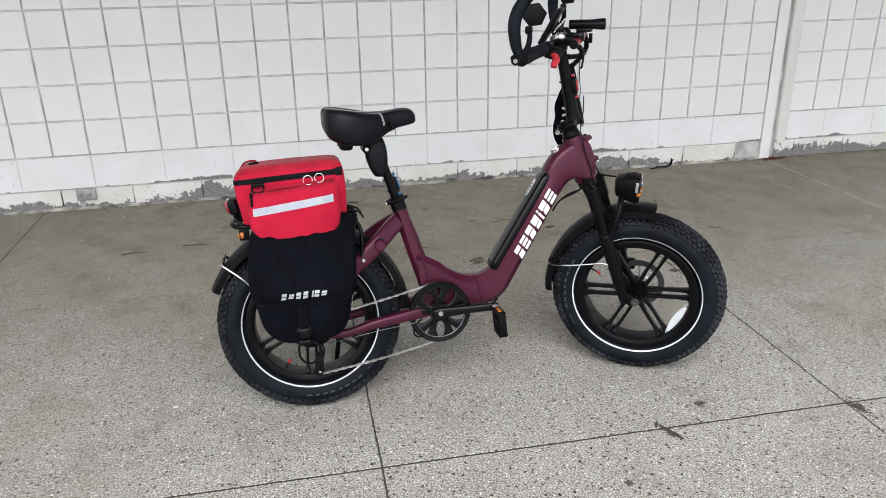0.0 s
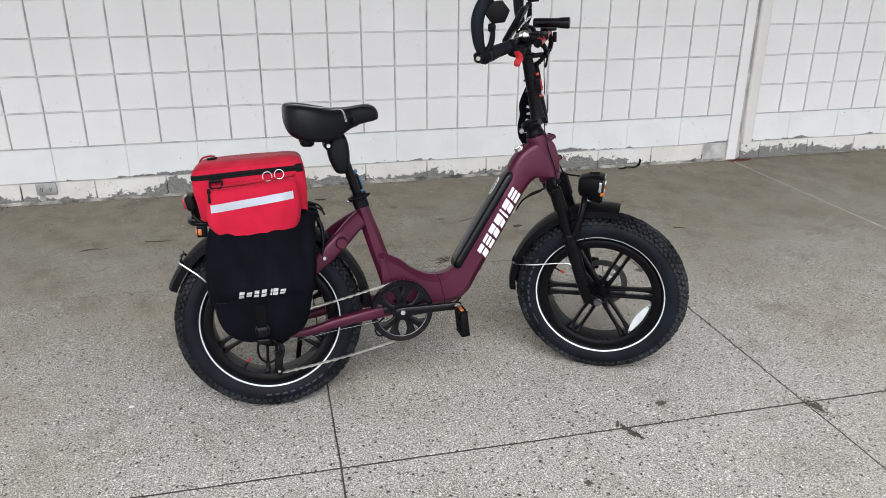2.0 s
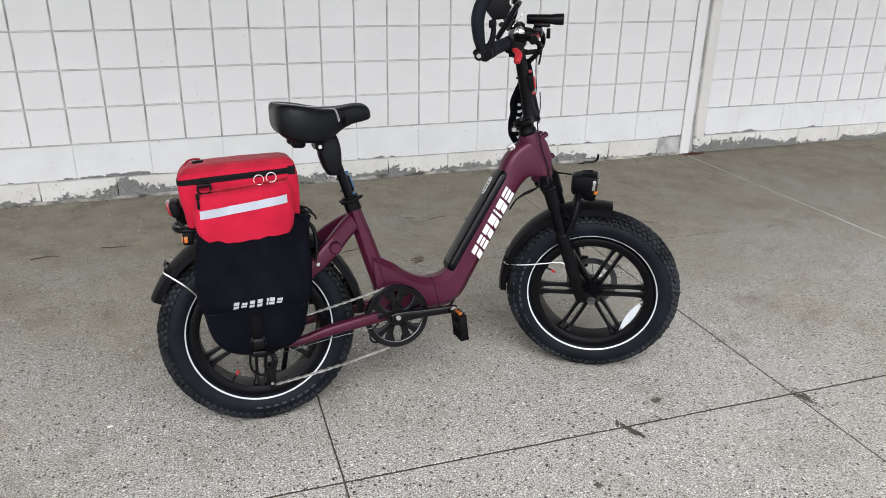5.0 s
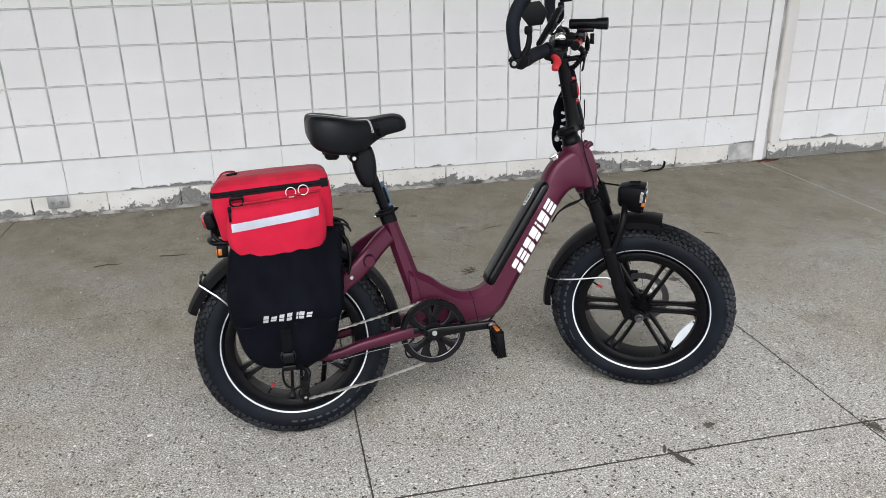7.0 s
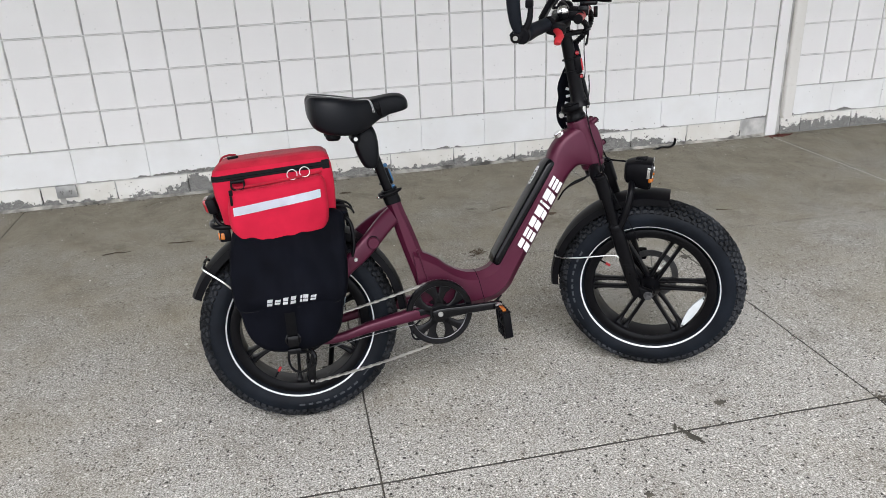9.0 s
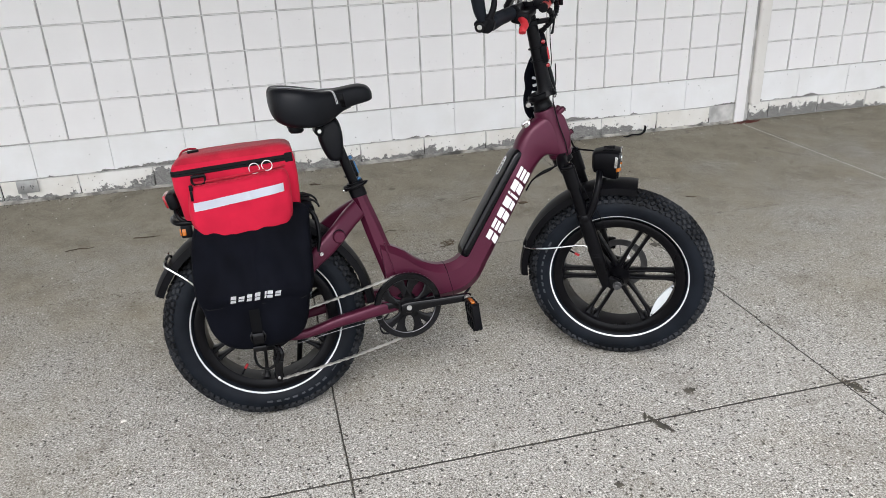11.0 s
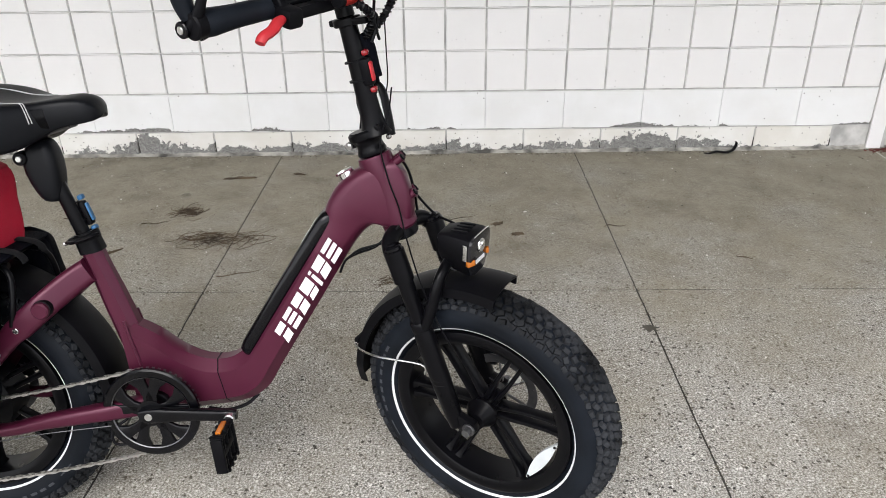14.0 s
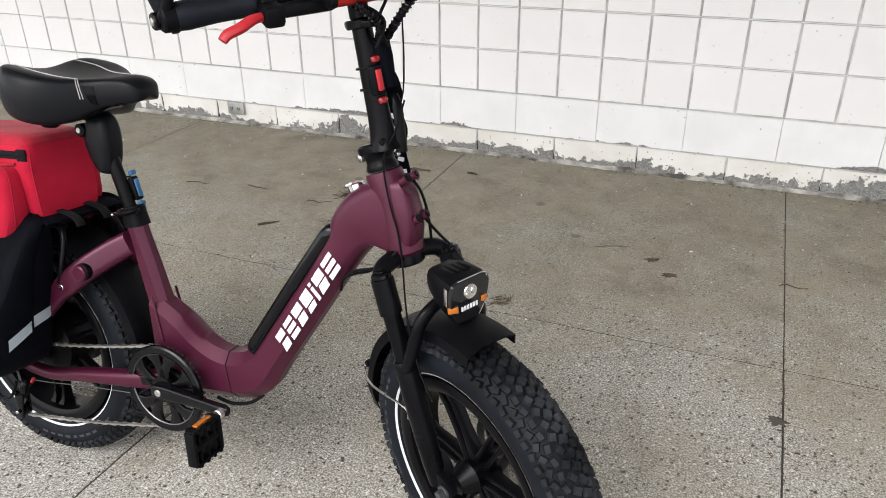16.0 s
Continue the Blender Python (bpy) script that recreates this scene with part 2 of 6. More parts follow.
WEBBING = make_fabric("black_webbing", (0.008, 0.008, 0.009), 0.8, 500, 0.02)
REFLECT = simple("reflective_tape", (0.70, 0.79, 0.86), 0.5, vary=0.08, grain=500)
RED_RUBBER = simple("red_rubber", (0.42, 0.014, 0.022), 0.5, vary=0.1)
RED_ANODISED = simple("red_anodised_metal", (0.46, 0.022, 0.016), 0.3, 0.6, vary=0.12)
RED_LENS = simple("red_lens", (0.22, 0.006, 0.010), 0.15, vary=0.1, coat=0.5)
AMBER = simple("amber_reflector", (0.42, 0.12, 0.010), 0.25, vary=0.1, coat=0.4)
BLUE = simple("blue_silicone", (0.019, 0.10, 0.225), 0.45, vary=0.15)
LENS = simple("clear_reflector", (0.52, 0.55, 0.56), 0.22, vary=0.12, coat=0.4)
SCREEN = simple("dark_screen_glass", (0.01, 0.01, 0.012), 0.08, vary=0.1, bump=0.0)
DRY = simple("dry_plant_litter", (0.09, 0.065, 0.04), 0.95, grain=90, vary=0.5)
TAR = simple("dark_tar_spot", (0.062, 0.056, 0.044), 0.8, grain=80, vary=0.5, bump=0.4, depth=0.002)
CHALK = simple("pale_stone_chip", (0.6, 0.58, 0.54), 0.8, vary=0.2)


# ---- mesh helpers ----
def part(name, bm, material, parent=None, label="", smooth=True, subdiv=0):
    me = bpy.data.meshes.new(name)
    bmesh.ops.recalc_face_normals(bm, faces=bm.faces)
    bm.to_mesh(me)
    bm.free()
    me.materials.append(material)
    if smooth:
        me.polygons.foreach_set("use_smooth", [True] * len(me.polygons))
        me.set_sharp_from_angle(angle=radians(38))
    ob = new(name, me)
    ob.parent = parent
    if subdiv:
        mod = ob.modifiers.new("round", "SUBSURF")
        mod.levels = mod.render_levels = subdiv
    return tagged(ob, label) if label else ob


def root(name, m, label, category, group="", kind=""):
    ob = new(name)
    ob.matrix_world = m
    ob.empty_display_size = 0.1
    return tagged(ob, label, category, group, kind)


def merge(*parts):
    out = bmesh.new()
    for bm in parts:
        me = bpy.data.meshes.new("scratch")
        bm.to_mesh(me)
        bm.free()
        out.from_mesh(me)
        bpy.data.meshes.remove(me)
    return out


def moved(bm, m):
    bm.transform(m)
    return bm


def box(sx, sy, sz, m=None, bevel=0.0, seg=2):
    bm = bmesh.new()
    bmesh.ops.create_cube(bm, size=1.0, matrix=Matrix.Diagonal((sx, sy, sz, 1)))
    if bevel:
        bmesh.ops.bevel(bm, geom=bm.edges[:], offset=bevel, segments=seg, profile=0.5, affect="EDGES")
    if m is not None:
        bm.transform(m)
    return bm


def lofted(rings, caps=True, closed=False):
    bm = bmesh.new()
    rows = [[bm.verts.new(p) for p in r] for r in rings]
    n = len(rows[0])
    pairs = list(zip(rows, rows[1:])) + ([(rows[-1], rows[0])] if closed else [])
    for a, b in pairs:
        for i in range(n):
            j = (i + 1) % n
            bm.faces.new((a[i], a[j], b[j], b[i]))
    if caps and not closed:
        bm.faces.new(rows[0][::-1])
        bm.faces.new(rows[-1])
    return bm


def spline(pts, per=6):
    """A smooth line through the points."""
    p = [Vector(q) for q in pts]
    if len(p) < 3:
        return p
    out = []
    for i in range(len(p) - 1):
        a, b, c, d = p[max(i - 1, 0)], p[i], p[i + 1], p[min(i + 2, len(p) - 1)]
        for k in range(per):
            t = k / per
            out.append(0.5 * (2 * b + (c - a) * t + (2 * a - 5 * b + 4 * c - d) * t * t + (3 * b - a - 3 * c + d) * t ** 3))
    return out + [p[-1]]


def tube(pts, r, n=10, per=6, ends=None, flat=1.0, side=None):
    """A round or flattened tube along a smooth line; r is one radius or a list for the points given."""
    line = spline(pts, per)
    rs = r if isinstance(r, (list, tuple)) else [r] * len(pts)
    rings, prev = [], None
    for i, p in enumerate(line):
        t = (line[min(i + 1, len(line) - 1)] - line[max(i - 1, 0)]).normalized()
        if side is not None:
            u = Vector(side)
        elif prev is None:
            u = Vector((0, 1, 0)) if abs(t.y) < 0.9 else Vector((1, 0, 0))
        else:
            u = prev
        u = (u - t * u.dot(t)).normalized()
        prev = u
        v = t.cross(u)
        x = i / (len(line) - 1) * (len(rs) - 1)
        k = min(int(x), len(rs) - 2) if len(rs) > 1 else 0
        rad = rs[k] + (rs[min(k + 1, len(rs) - 1)] - rs[k]) * (x - k)
        rings.append([p + u * math.cos(a) * rad + v * math.sin(a) * rad * flat for a in (2 * math.pi * j / n for j in range(n))])
    return lofted(rings)


def rod(a, b, r, n=14, bevel=0.0):
    a, b = Vector(a), Vector(b)
    d = b - a
    length = d.length
    prof = [(0.0, 0.0), (r - bevel, 0.0), (r, bevel), (r, length - bevel), (r - bevel, length), (0.0, length)] if bevel else [(r, 0.0), (r, length)]
    m = Matrix.Translation(a) @ d.to_track_quat("Z", "Y").to_matrix().to_4x4()
    return lathe(prof, n, m)


def lathe(profile, n=24, m=None, closed=False):
    """Turns (radius, height) pairs about z."""
    rings = [[Vector((max(r, 1e-5) * math.cos(a), max(r, 1e-5) * math.sin(a), h)) for a in (2 * math.pi * j / n for j in range(n))] for r, h in profile]
    bm = lofted(rings, caps=not closed, closed=closed)
    bmesh.ops.remove_doubles(bm, verts=bm.verts, dist=4e-5)
    if m is not None:
        bm.transform(m)
    return bm


def rounded(w, h, r, seg=4):
    """A rounded rectangle, as (p, q) pairs round its middle."""
    r = min(r, w * 0.499, h * 0.499)
    out = []
    for cx, cy, a0 in ((w / 2 - r, h / 2 - r, 0), (-w / 2 + r, h / 2 - r, 90), (-w / 2 + r, -h / 2 + r, 180), (w / 2 - r, -h / 2 + r, 270)):
        for k in range(seg + 1):
            a = radians(a0 + 90 * k / seg)
            out.append((cx + r * math.cos(a), cy + r * math.sin(a)))
    return out


def beam(stations, seg=4, arc=None):
    """Lofts rounded rectangles between bottom and top points in the x-z plane: ((xb, zb), (xt, zt), half width, corner[, y])."""
    rings = []
    for st in stations:
        (xb, zb), (xt, zt), hw, r = st[:4]
        y = st[4] if len(st) > 4 else 0.0
        lo, hi = Vector((xb, y, zb)), Vector((xt, y, zt))
        mid, up = (lo + hi) / 2, (hi - lo)
        h = up.length
        up.normalize()
        loop = rounded(2 * hw, h, r, seg)
        if arc is not None:
            # straight chamfers that turn into round corners where arc() says so
            soft = arc(mid.z)
            flat = []
            for c in range(4):
                a, b = loop[c * (seg + 1)], loop[c * (seg + 1) + seg]
                for k in range(seg + 1):
                    p, q = loop[c * (seg + 1) + k]
                    t = k / seg
                    flat.append((a[0] + (b[0] - a[0]) * t + (p - a[0] - (b[0] - a[0]) * t) * soft, a[1] + (b[1] - a[1]) * t + (q - a[1] - (b[1] - a[1]) * t) * soft))
            loop = flat
        rings.append([mid + Vector((0, p, 0)) + up * q for p, q in loop])
    return lofted(rings)


def dense(stations, per=4):
    """Smooths a list of beam stations."""
    flat = [(s[0][0], s[0][1], s[1][0], s[1][1], s[2], s[3], s[4] if len(s) > 4 else 0.0) for s in stations]
    out = []
    for i in range(len(flat) - 1):
        a, b, c, d = (np.array(flat[j]) for j in (max(i - 1, 0), i, i + 1, min(i + 2, len(flat) - 1)))
        for k in range(per):
            t = k / per
            out.append(0.5 * (2 * b + (c - a) * t + (2 * a - 5 * b + 4 * c - d) * t * t + (3 * b - a - 3 * c + d) * t ** 3))
    out.append(np.array(flat[-1]))
    return [((v[0], v[1]), (v[2], v[3]), v[4], v[5], v[6]) for v in out]


def slab(outline, y0, y1, bevel=0.0):
    """A flat plate with the given outline in the x-z plane, from y0 to y1."""
    bm = bmesh.new()
    f = bm.faces.new([bm.verts.new((x, y0, z)) for x, z in outline])
    got = bmesh.ops.extrude_face_region(bm, geom=[f])
    bmesh.ops.translate(bm, vec=(0, y1 - y0, 0), verts=[g for g in got["geom"] if isinstance(g, bmesh.types.BMVert)])
    if bevel:
        bmesh.ops.recalc_face_normals(bm, faces=bm.faces)
        rim = [e for e in bm.edges if abs(e.verts[0].co.y - e.verts[1].co.y) < 1e-6]
        bmesh.ops.bevel(bm, geom=rim, offset=bevel, segments=2, profile=0.5, affect="EDGES")
    return bm


def arc_strip(r0, r1, y0, y1, a0, a1, n, cx=0.0, cz=0.0):
    """A curved bar between two radii and two angles (degrees) in the x-z plane."""
    rings = []
    for k in range(n + 1):
        a = radians(a0 + (a1 - a0) * k / n)
        c, s = math.cos(a), math.sin(a)
        rings.append([Vector((cx + r * c, y, cz + r * s)) for r, y in ((r0, y0), (r1, y0), (r1, y1), (r0, y1))])
    return lofted(rings)


# ---- the setting ----
LINES_X = (-6.6, -5.0, -3.45, -1.9, -0.335, 1.358, 2.922, 4.518, 6.1, 7.7, 9.3, 10.9)
LINES_Y = (0.15, -1.434, -2.853, -4.25, -5.66, -7.07, -8.5)

ground = part("ground", box(400, 400, 0.3, pose(2, -80, -0.165)), EARTH, None, "dark asphalt ground beyond the paved walk", smooth=False)
tagged(ground, "", "ground", kind="structure")

bed = part("pavement", box(17.6, 8.7, 0.012, pose(2.15, -4.17, -0.008)), JOINT, None, "speckled grey concrete walk with dark sawn joints", smooth=False)
tagged(bed, "", "pavement", kind="structure")


def slab_piece(x0, x1, y0, y1, gaps, rough=1.0):
    bm = bmesh.new()
    gx0, gx1, gy0, gy1 = gaps
    loop = []
    corners = [(x0 + gx0, y0 + gy0), (x1 - gx1, y0 + gy0), (x1 - gx1, y1 - gy1), (x0 + gx0, y1 - gy1)]
    for (ax, ay), (bx, by) in zip(corners, corners[1:] + corners[:1]):
        n = max(2, int(math.hypot(bx - ax, by - ay) / 0.04))
        for k in range(n):
            t = k / n
            x, y = ax + (bx - ax) * t, ay + (by - ay) * t
            j = (noise.noise((x * 21, y * 21, 3.1)) * 0.0016 + noise.noise((x * 4, y * 4, 8.1)) * 0.0016) * rough if k else 0
            loop.append((x + (j if abs(bx - ax) < abs(by - ay) else 0), y + (j if abs(bx - ax) > abs(by - ay) else 0)))
    cx, cy = (x0 + x1) / 2, (y0 + y1) / 2
    top = [bm.verts.new((cx + (x - cx) * 0.9955, cy + (y - cy) * 0.9955, 0.0)) for x, y in loop]
    rim = [bm.verts.new((x, y, -0.003)) for x, y in loop]
    low = [bm.verts.new((x, y, -0.0125)) for x, y in loop]
    bm.faces.new(top)
    for a, b in ((top, rim), (rim, low)):
        for i in range(len(a)):
            j = (i + 1) % len(a)
            bm.faces.new((a[i], a[j], b[j], b[i]))
    return bm


def gap_at(line):
    return {-1.434: 0.0006, 4.518: 0.006, 1.358: 0.0014, 2.922: 0.0014}.get(line, 0.0026)


# the block wall, its face at y = 0 of its own frame; C across and R up are the steps of the scored cells
WALL = pose(-0.027, 0.0275, 0.0, 0, 0, 0.606)
C = 0.2057
R = 0.2075
Z1 = 0.333
BASE = 0.126
wall = part("wall_north", box(18.0, 0.2, 3.6, pose(2.4, 0.1095, 1.8)), GROOVE, None, "white-painted scored concrete block wall with peeling base", smooth=False)
tagged(wall, "", "wall", kind="structure")
wall.matrix_world = WALL


def block_mesh(name, w, h, d, seed, material, worn=0.0015):
    """A block face with worn, slightly uneven edges; its front at y = 0, its middle at the origin."""
    rnd = random.Random(seed)
    bm = bmesh.new()
    loop = []
    for (ax, az), (bx, bz) in (((-1, -1), (1, -1)), ((1, -1), (1, 1)), ((1, 1), (-1, 1)), ((-1, 1), (-1, -1))):
        for k in range(5):
            t = k / 5
            j = 1 - (rnd.random() * worn * 2 / w if k else 0)
            loop.append(((ax + (bx - ax) * t) * w / 2 * j, (az + (bz - az) * t) * h / 2 * j))
    front = [bm.verts.new((x * (1 - 0.004 / w), 0.0, z * (1 - 0.004 / h))) for x, z in loop]
    lip = [bm.verts.new((x, 0.0022, z)) for x, z in loop]
    back = [bm.verts.new((x, d, z)) for x, z in loop]
    bm.faces.new(front)
    for a, b in ((front, lip), (lip, back)):
        for i in range(len(a)):
            j = (i + 1) % len(a)
            bm.faces.new((a[i], a[j], b[j], b[i]))
    bmesh.ops.recalc_face_normals(bm, faces=bm.faces)
    me = bpy.data.meshes.new(name)
    bm.to_mesh(me)
    bm.free()
    me.materials.append(material)
    return me


def wall_piece(name, me, x, y, z):
    ob = new(name, me)
    ob.parent = wall
    ob.location = (x, y, z)
    return ob


PIL0, PIL1 = 4.512, 4.70


# ---- the bicycle: x forward, y to its left, z up in its own leaning frame ----
LEAN = pose(1.1876, -2.4714, -0.003, -8.23, 0, 0) @ Matrix.Scale(1.017, 4)
HEAD = Vector((0.987, 0, 0.574))
TILT = radians(18.98)
AXIS = Vector((-math.sin(TILT), 0, math.cos(TILT)))
STEER = Matrix.Translation(HEAD) @ Matrix.Rotation(radians(-31.4), 4, AXIS) @ Matrix.Translation(-HEAD)
REAR = Vector((0.0, 0.018, 0.2965))
FRONT = Vector((1.131, 0.0, 0.294))

bike = root("electric_bicycle", LEAN, "maroon step-through fat-tyre electric bicycle leaning on its kickstand", "bicycle")


def axis_at(z, ahead=0.0, side=0.0):
    """A point beside the steering axis: ahead is square to the axis, towards the front."""
    p = HEAD + AXIS * ((z - HEAD.z) / AXIS.z)
    return p + Vector((math.cos(TILT), 0, math.sin(TILT))) * ahead + Vector((0, side, 0))


def steered(name, bm, material, parent=None, label="", **kw):
    return part(name, moved(bm, STEER), material, parent or bike, label, **kw)


# frame
down = [
    ((0.372, 0.285), (0.352, 0.500), 0.036, 0.020), ((0.43, 0.284), (0.42, 0.464), 0.039, 0.022),
    ((0.48, 0.287), (0.463, 0.430), 0.039, 0.022), ((0.525, 0.292), (0.507, 0.408), 0.038, 0.022),
    ((0.566, 0.297), (0.543, 0.402), 0.037, 0.022), ((0.612, 0.309), (0.572, 0.406), 0.037, 0.022),
    ((0.651, 0.338), (0.594, 0.417), 0.037, 0.022), ((0.682, 0.388), (0.612, 0.436), 0.036, 0.021),
    ((0.725, 0.458), (0.655, 0.503), 0.036, 0.021), ((0.772, 0.533), (0.703, 0.577), 0.036, 0.021),
    ((0.820, 0.612), (0.751, 0.652), 0.036, 0.021), ((0.862, 0.676), (0.788, 0.712), 0.036, 0.022),
    ((0.893, 0.701), (0.800, 0.745), 0.036, 0.023), ((0.925, 0.694), (0.818, 0.775), 0.035, 0.024),
    ((0.955, 0.694), (0.846, 0.802), 0.034, 0.025), ((0.972, 0.712), (0.880, 0.822), 0.033, 0.026),
    ((0.973, 0.755), (0.910, 0.834), 0.031, 0.026), ((0.960, 0.800), (0.930, 0.836), 0.027, 0.023),
]
frame_body = part("main_tube", beam(dense(down), 4, lambda z: min(1.0, max(0.0, (z - 0.62) / 0.12))), MAROON, bike, "maroon aluminium battery tube")
part("seam", beam([((0.5665, 0.2962), (0.5445, 0.4030), 0.0373, 0.0219), ((0.5685, 0.2966), (0.5465, 0.4032), 0.0373, 0.0219)], 4, lambda z: 0.0), MATTE, frame_body)
part("weld_bead", tube([(0.366, -0.037, 0.50), (0.378, -0.0385, 0.45), (0.39, -0.039, 0.40)], 0.003, 6), MAROON, frame_body)
part("weld_bead", tube([(0.366, 0.037, 0.50), (0.378, 0.0385, 0.45), (0.39, 0.039, 0.40)], 0.003, 6), MAROON, frame_body)
head_tube = part("head_tube", lathe([(0.0, 0), (0.031, 0), (0.036, 0.006), (0.0365, 0.03), (0.034, 0.07), (0.0335, 0.11), (0.035, 0.15), (0.033, 0.158), (0.0, 0.158)], 28,
    Matrix.Translation(axis_at(0.69)) @ AXIS.to_track_quat("Z", "Y").to_matrix().to_4x4()), MAROON, bike)
for z in (0.812, 0.742):
    for y in (-0.014, 0.014):
        p = axis_at(z, 0.028, y)
        q = axis_at(z + 0.008, 0.052, y * 1.25)
        boss = part("cable_boss", merge(rod(p, q, 0.008, 12, 0.001), rod(q - (q - p) * 0.06, q + (q - p) * 0.02, 0.0105, 12, 0.002)), MAROON, head_tube)
        part("bolt", rod(q, q + (q - p).normalized() * 0.004, 0.007, 10, 0.001), MATTE, boss)
seat_tube = part("seat_tube", beam(dense([
    ((0.287, 0.640), (0.330, 0.650), 0.022, 0.014), ((0.296, 0.610), (0.340, 0.618), 0.022, 0.014), ((0.312, 0.548), (0.362, 0.556), 0.023, 0.014),
    ((0.332, 0.478), (0.385, 0.484), 0.024, 0.013), ((0.358, 0.390), (0.418, 0.398), 0.026, 0.013), ((0.378, 0.320), (0.446, 0.326), 0.028, 0.014)]), 3, lambda z: 0.1), MAROON, bike)
part("collar", beam([((0.2775, 0.668), (0.3235, 0.679), 0.0225, 0.016), ((0.2865, 0.638), (0.3335, 0.648), 0.0235, 0.0155)], 6), MATTE, seat_tube, "black seat tube collar")
bracket = part("bottom_bracket", merge(rod((0.413, -0.052, 0.306), (0.413, 0.052, 0.306), 0.034, 24, 0.003), rod((0.413, -0.088, 0.306), (0.413, 0.088, 0.306), 0.017, 18, 0.002)), MATTE, bike)

# the yoke behind the seat tube and the chain stays
for s in (-1, 1):
    arm = part("seat_stay", beam(dense([
        ((0.318, 0.586), (0.292, 0.632), 0.021, 0.014, s * 0.012), ((0.285, 0.563), (0.260, 0.612), 0.021, 0.014, s * 0.034),
        ((0.240, 0.527), (0.214, 0.575), 0.019, 0.013, s * 0.070), ((0.196, 0.490), (0.170, 0.536), 0.017, 0.012, s * 0.081),
        ((0.158, 0.462), (0.134, 0.500), 0.014, 0.010, s * 0.084), ((0.060, 0.356), (0.036, 0.384), 0.011, 0.008, s * 0.087), ((0.012, 0.296), (-0.012, 0.318), 0.010, 0.007, s * 0.088)])), MAROON, bike)
    part("pivot_cap", rod((0.231, s * 0.07, 0.549), (0.231, s * 0.101, 0.549), 0.0175, 24, 0.003), MAROON, arm)
    part("pivot_washer", rod((0.231, s * 0.07, 0.549), (0.231, s * 0.0925, 0.549), 0.0190, 24, 0.002), MATTE, arm)
    stay = part("chain_stay", beam(dense([
        ((0.400, 0.288), (0.398, 0.330), 0.020, 0.010, s * 0.034), ((0.350, 0.289), (0.346, 0.327), 0.019, 0.011, s * 0.058),
        ((0.270, 0.283), (0.266, 0.317), 0.017, 0.011, s * 0.072), ((0.190, 0.273), (0.187, 0.304), 0.016, 0.011, s * 0.077),
        ((0.110, 0.259), (0.107, 0.285), 0.014, 0.010, s * 0.082), ((0.050, 0.262), (0.046, 0.288), 0.012, 0.008, s * 0.086), ((-0.012, 0.276), (-0.014, 0.308), 0.010, 0.007, s * 0.088)])), MAROON, bike)
    if s < 0:
        part("cable", tube([(0.33, -0.088, 0.283), (0.2, -0.094, 0.270), (0.11, -0.097, 0.256), (0.05, -0.10, 0.250)], 0.0011, 6), DARK_STEEL, stay)

# battery cover on the upper side of the tube
bd = Vector((0.1927, 0, 0.299)).normalized()
bn = Vector((-bd.z, 0, bd.x))
rings = []
for k, (along, hw, lift) in enumerate(((-0.006, 0.026, 0.002), (0.002, 0.0335, 0.008), (0.02, 0.0362, 0.011), (0.17, 0.0364, 0.012), (0.335, 0.0362, 0.011), (0.352, 0.0335, 0.008), (0.360, 0.026, 0.002))):
    mid = Vector((0.607, 0, 0.427)) + bd * along
    rings.append([mid + Vector((0, p, 0)) + bn * (q + lift - 0.014) for p, q in rounded(2 * hw, 0.030, 0.0125, 4)])
battery = part("battery_cover", lofted(rings), GLOSS, bike, "glossy black battery cover", subdiv=0)
port = part("charge_port", merge(rod((0.843, 0.003, 0.792), (0.836, 0.003, 0.808), 0.017, 24, 0.002), tube([(0.822, -0.012, 0.800), (0.834, -0.018, 0.808), (0.852, -0.010, 0.816)], 0.003, 6)), CHROME, bike, "small chrome lock cap")
lab_m = Matrix.Translation(Vector((0.766, -0.0, 0.673)) + bn * 0.0137) @ Matrix(((bd.x, 0, bn.x, 0), (0, 1, 0, 0), (bd.z, 0, bn.z, 0), (0, 0, 0, 1)))
sticker = part("warning_sticker", slab(rounded(0.062, 0.021, 0.0104, 6), -0.0003, 0.0003), WHITE, battery, "white oval sticker with black print", smooth=False)
sticker.data.transform(lab_m @ pose(0, 0.012, 0, 90, 0, 0))
for k, (u, w) in enumerate(((-0.022, 0.006), (-0.011, 0.007), (0.0, 0.009), (0.013, 0.006), (0.023, 0.003))):
    bar = part("print_bar", box(w, 0.0006, 0.012 if k < 4 else 0.008, pose(u, 0, 0)), MATTE, sticker, smooth=False)
    bar.data.transform(lab_m @ pose(0, 0.012, 0.0004, 90, 0, 0))

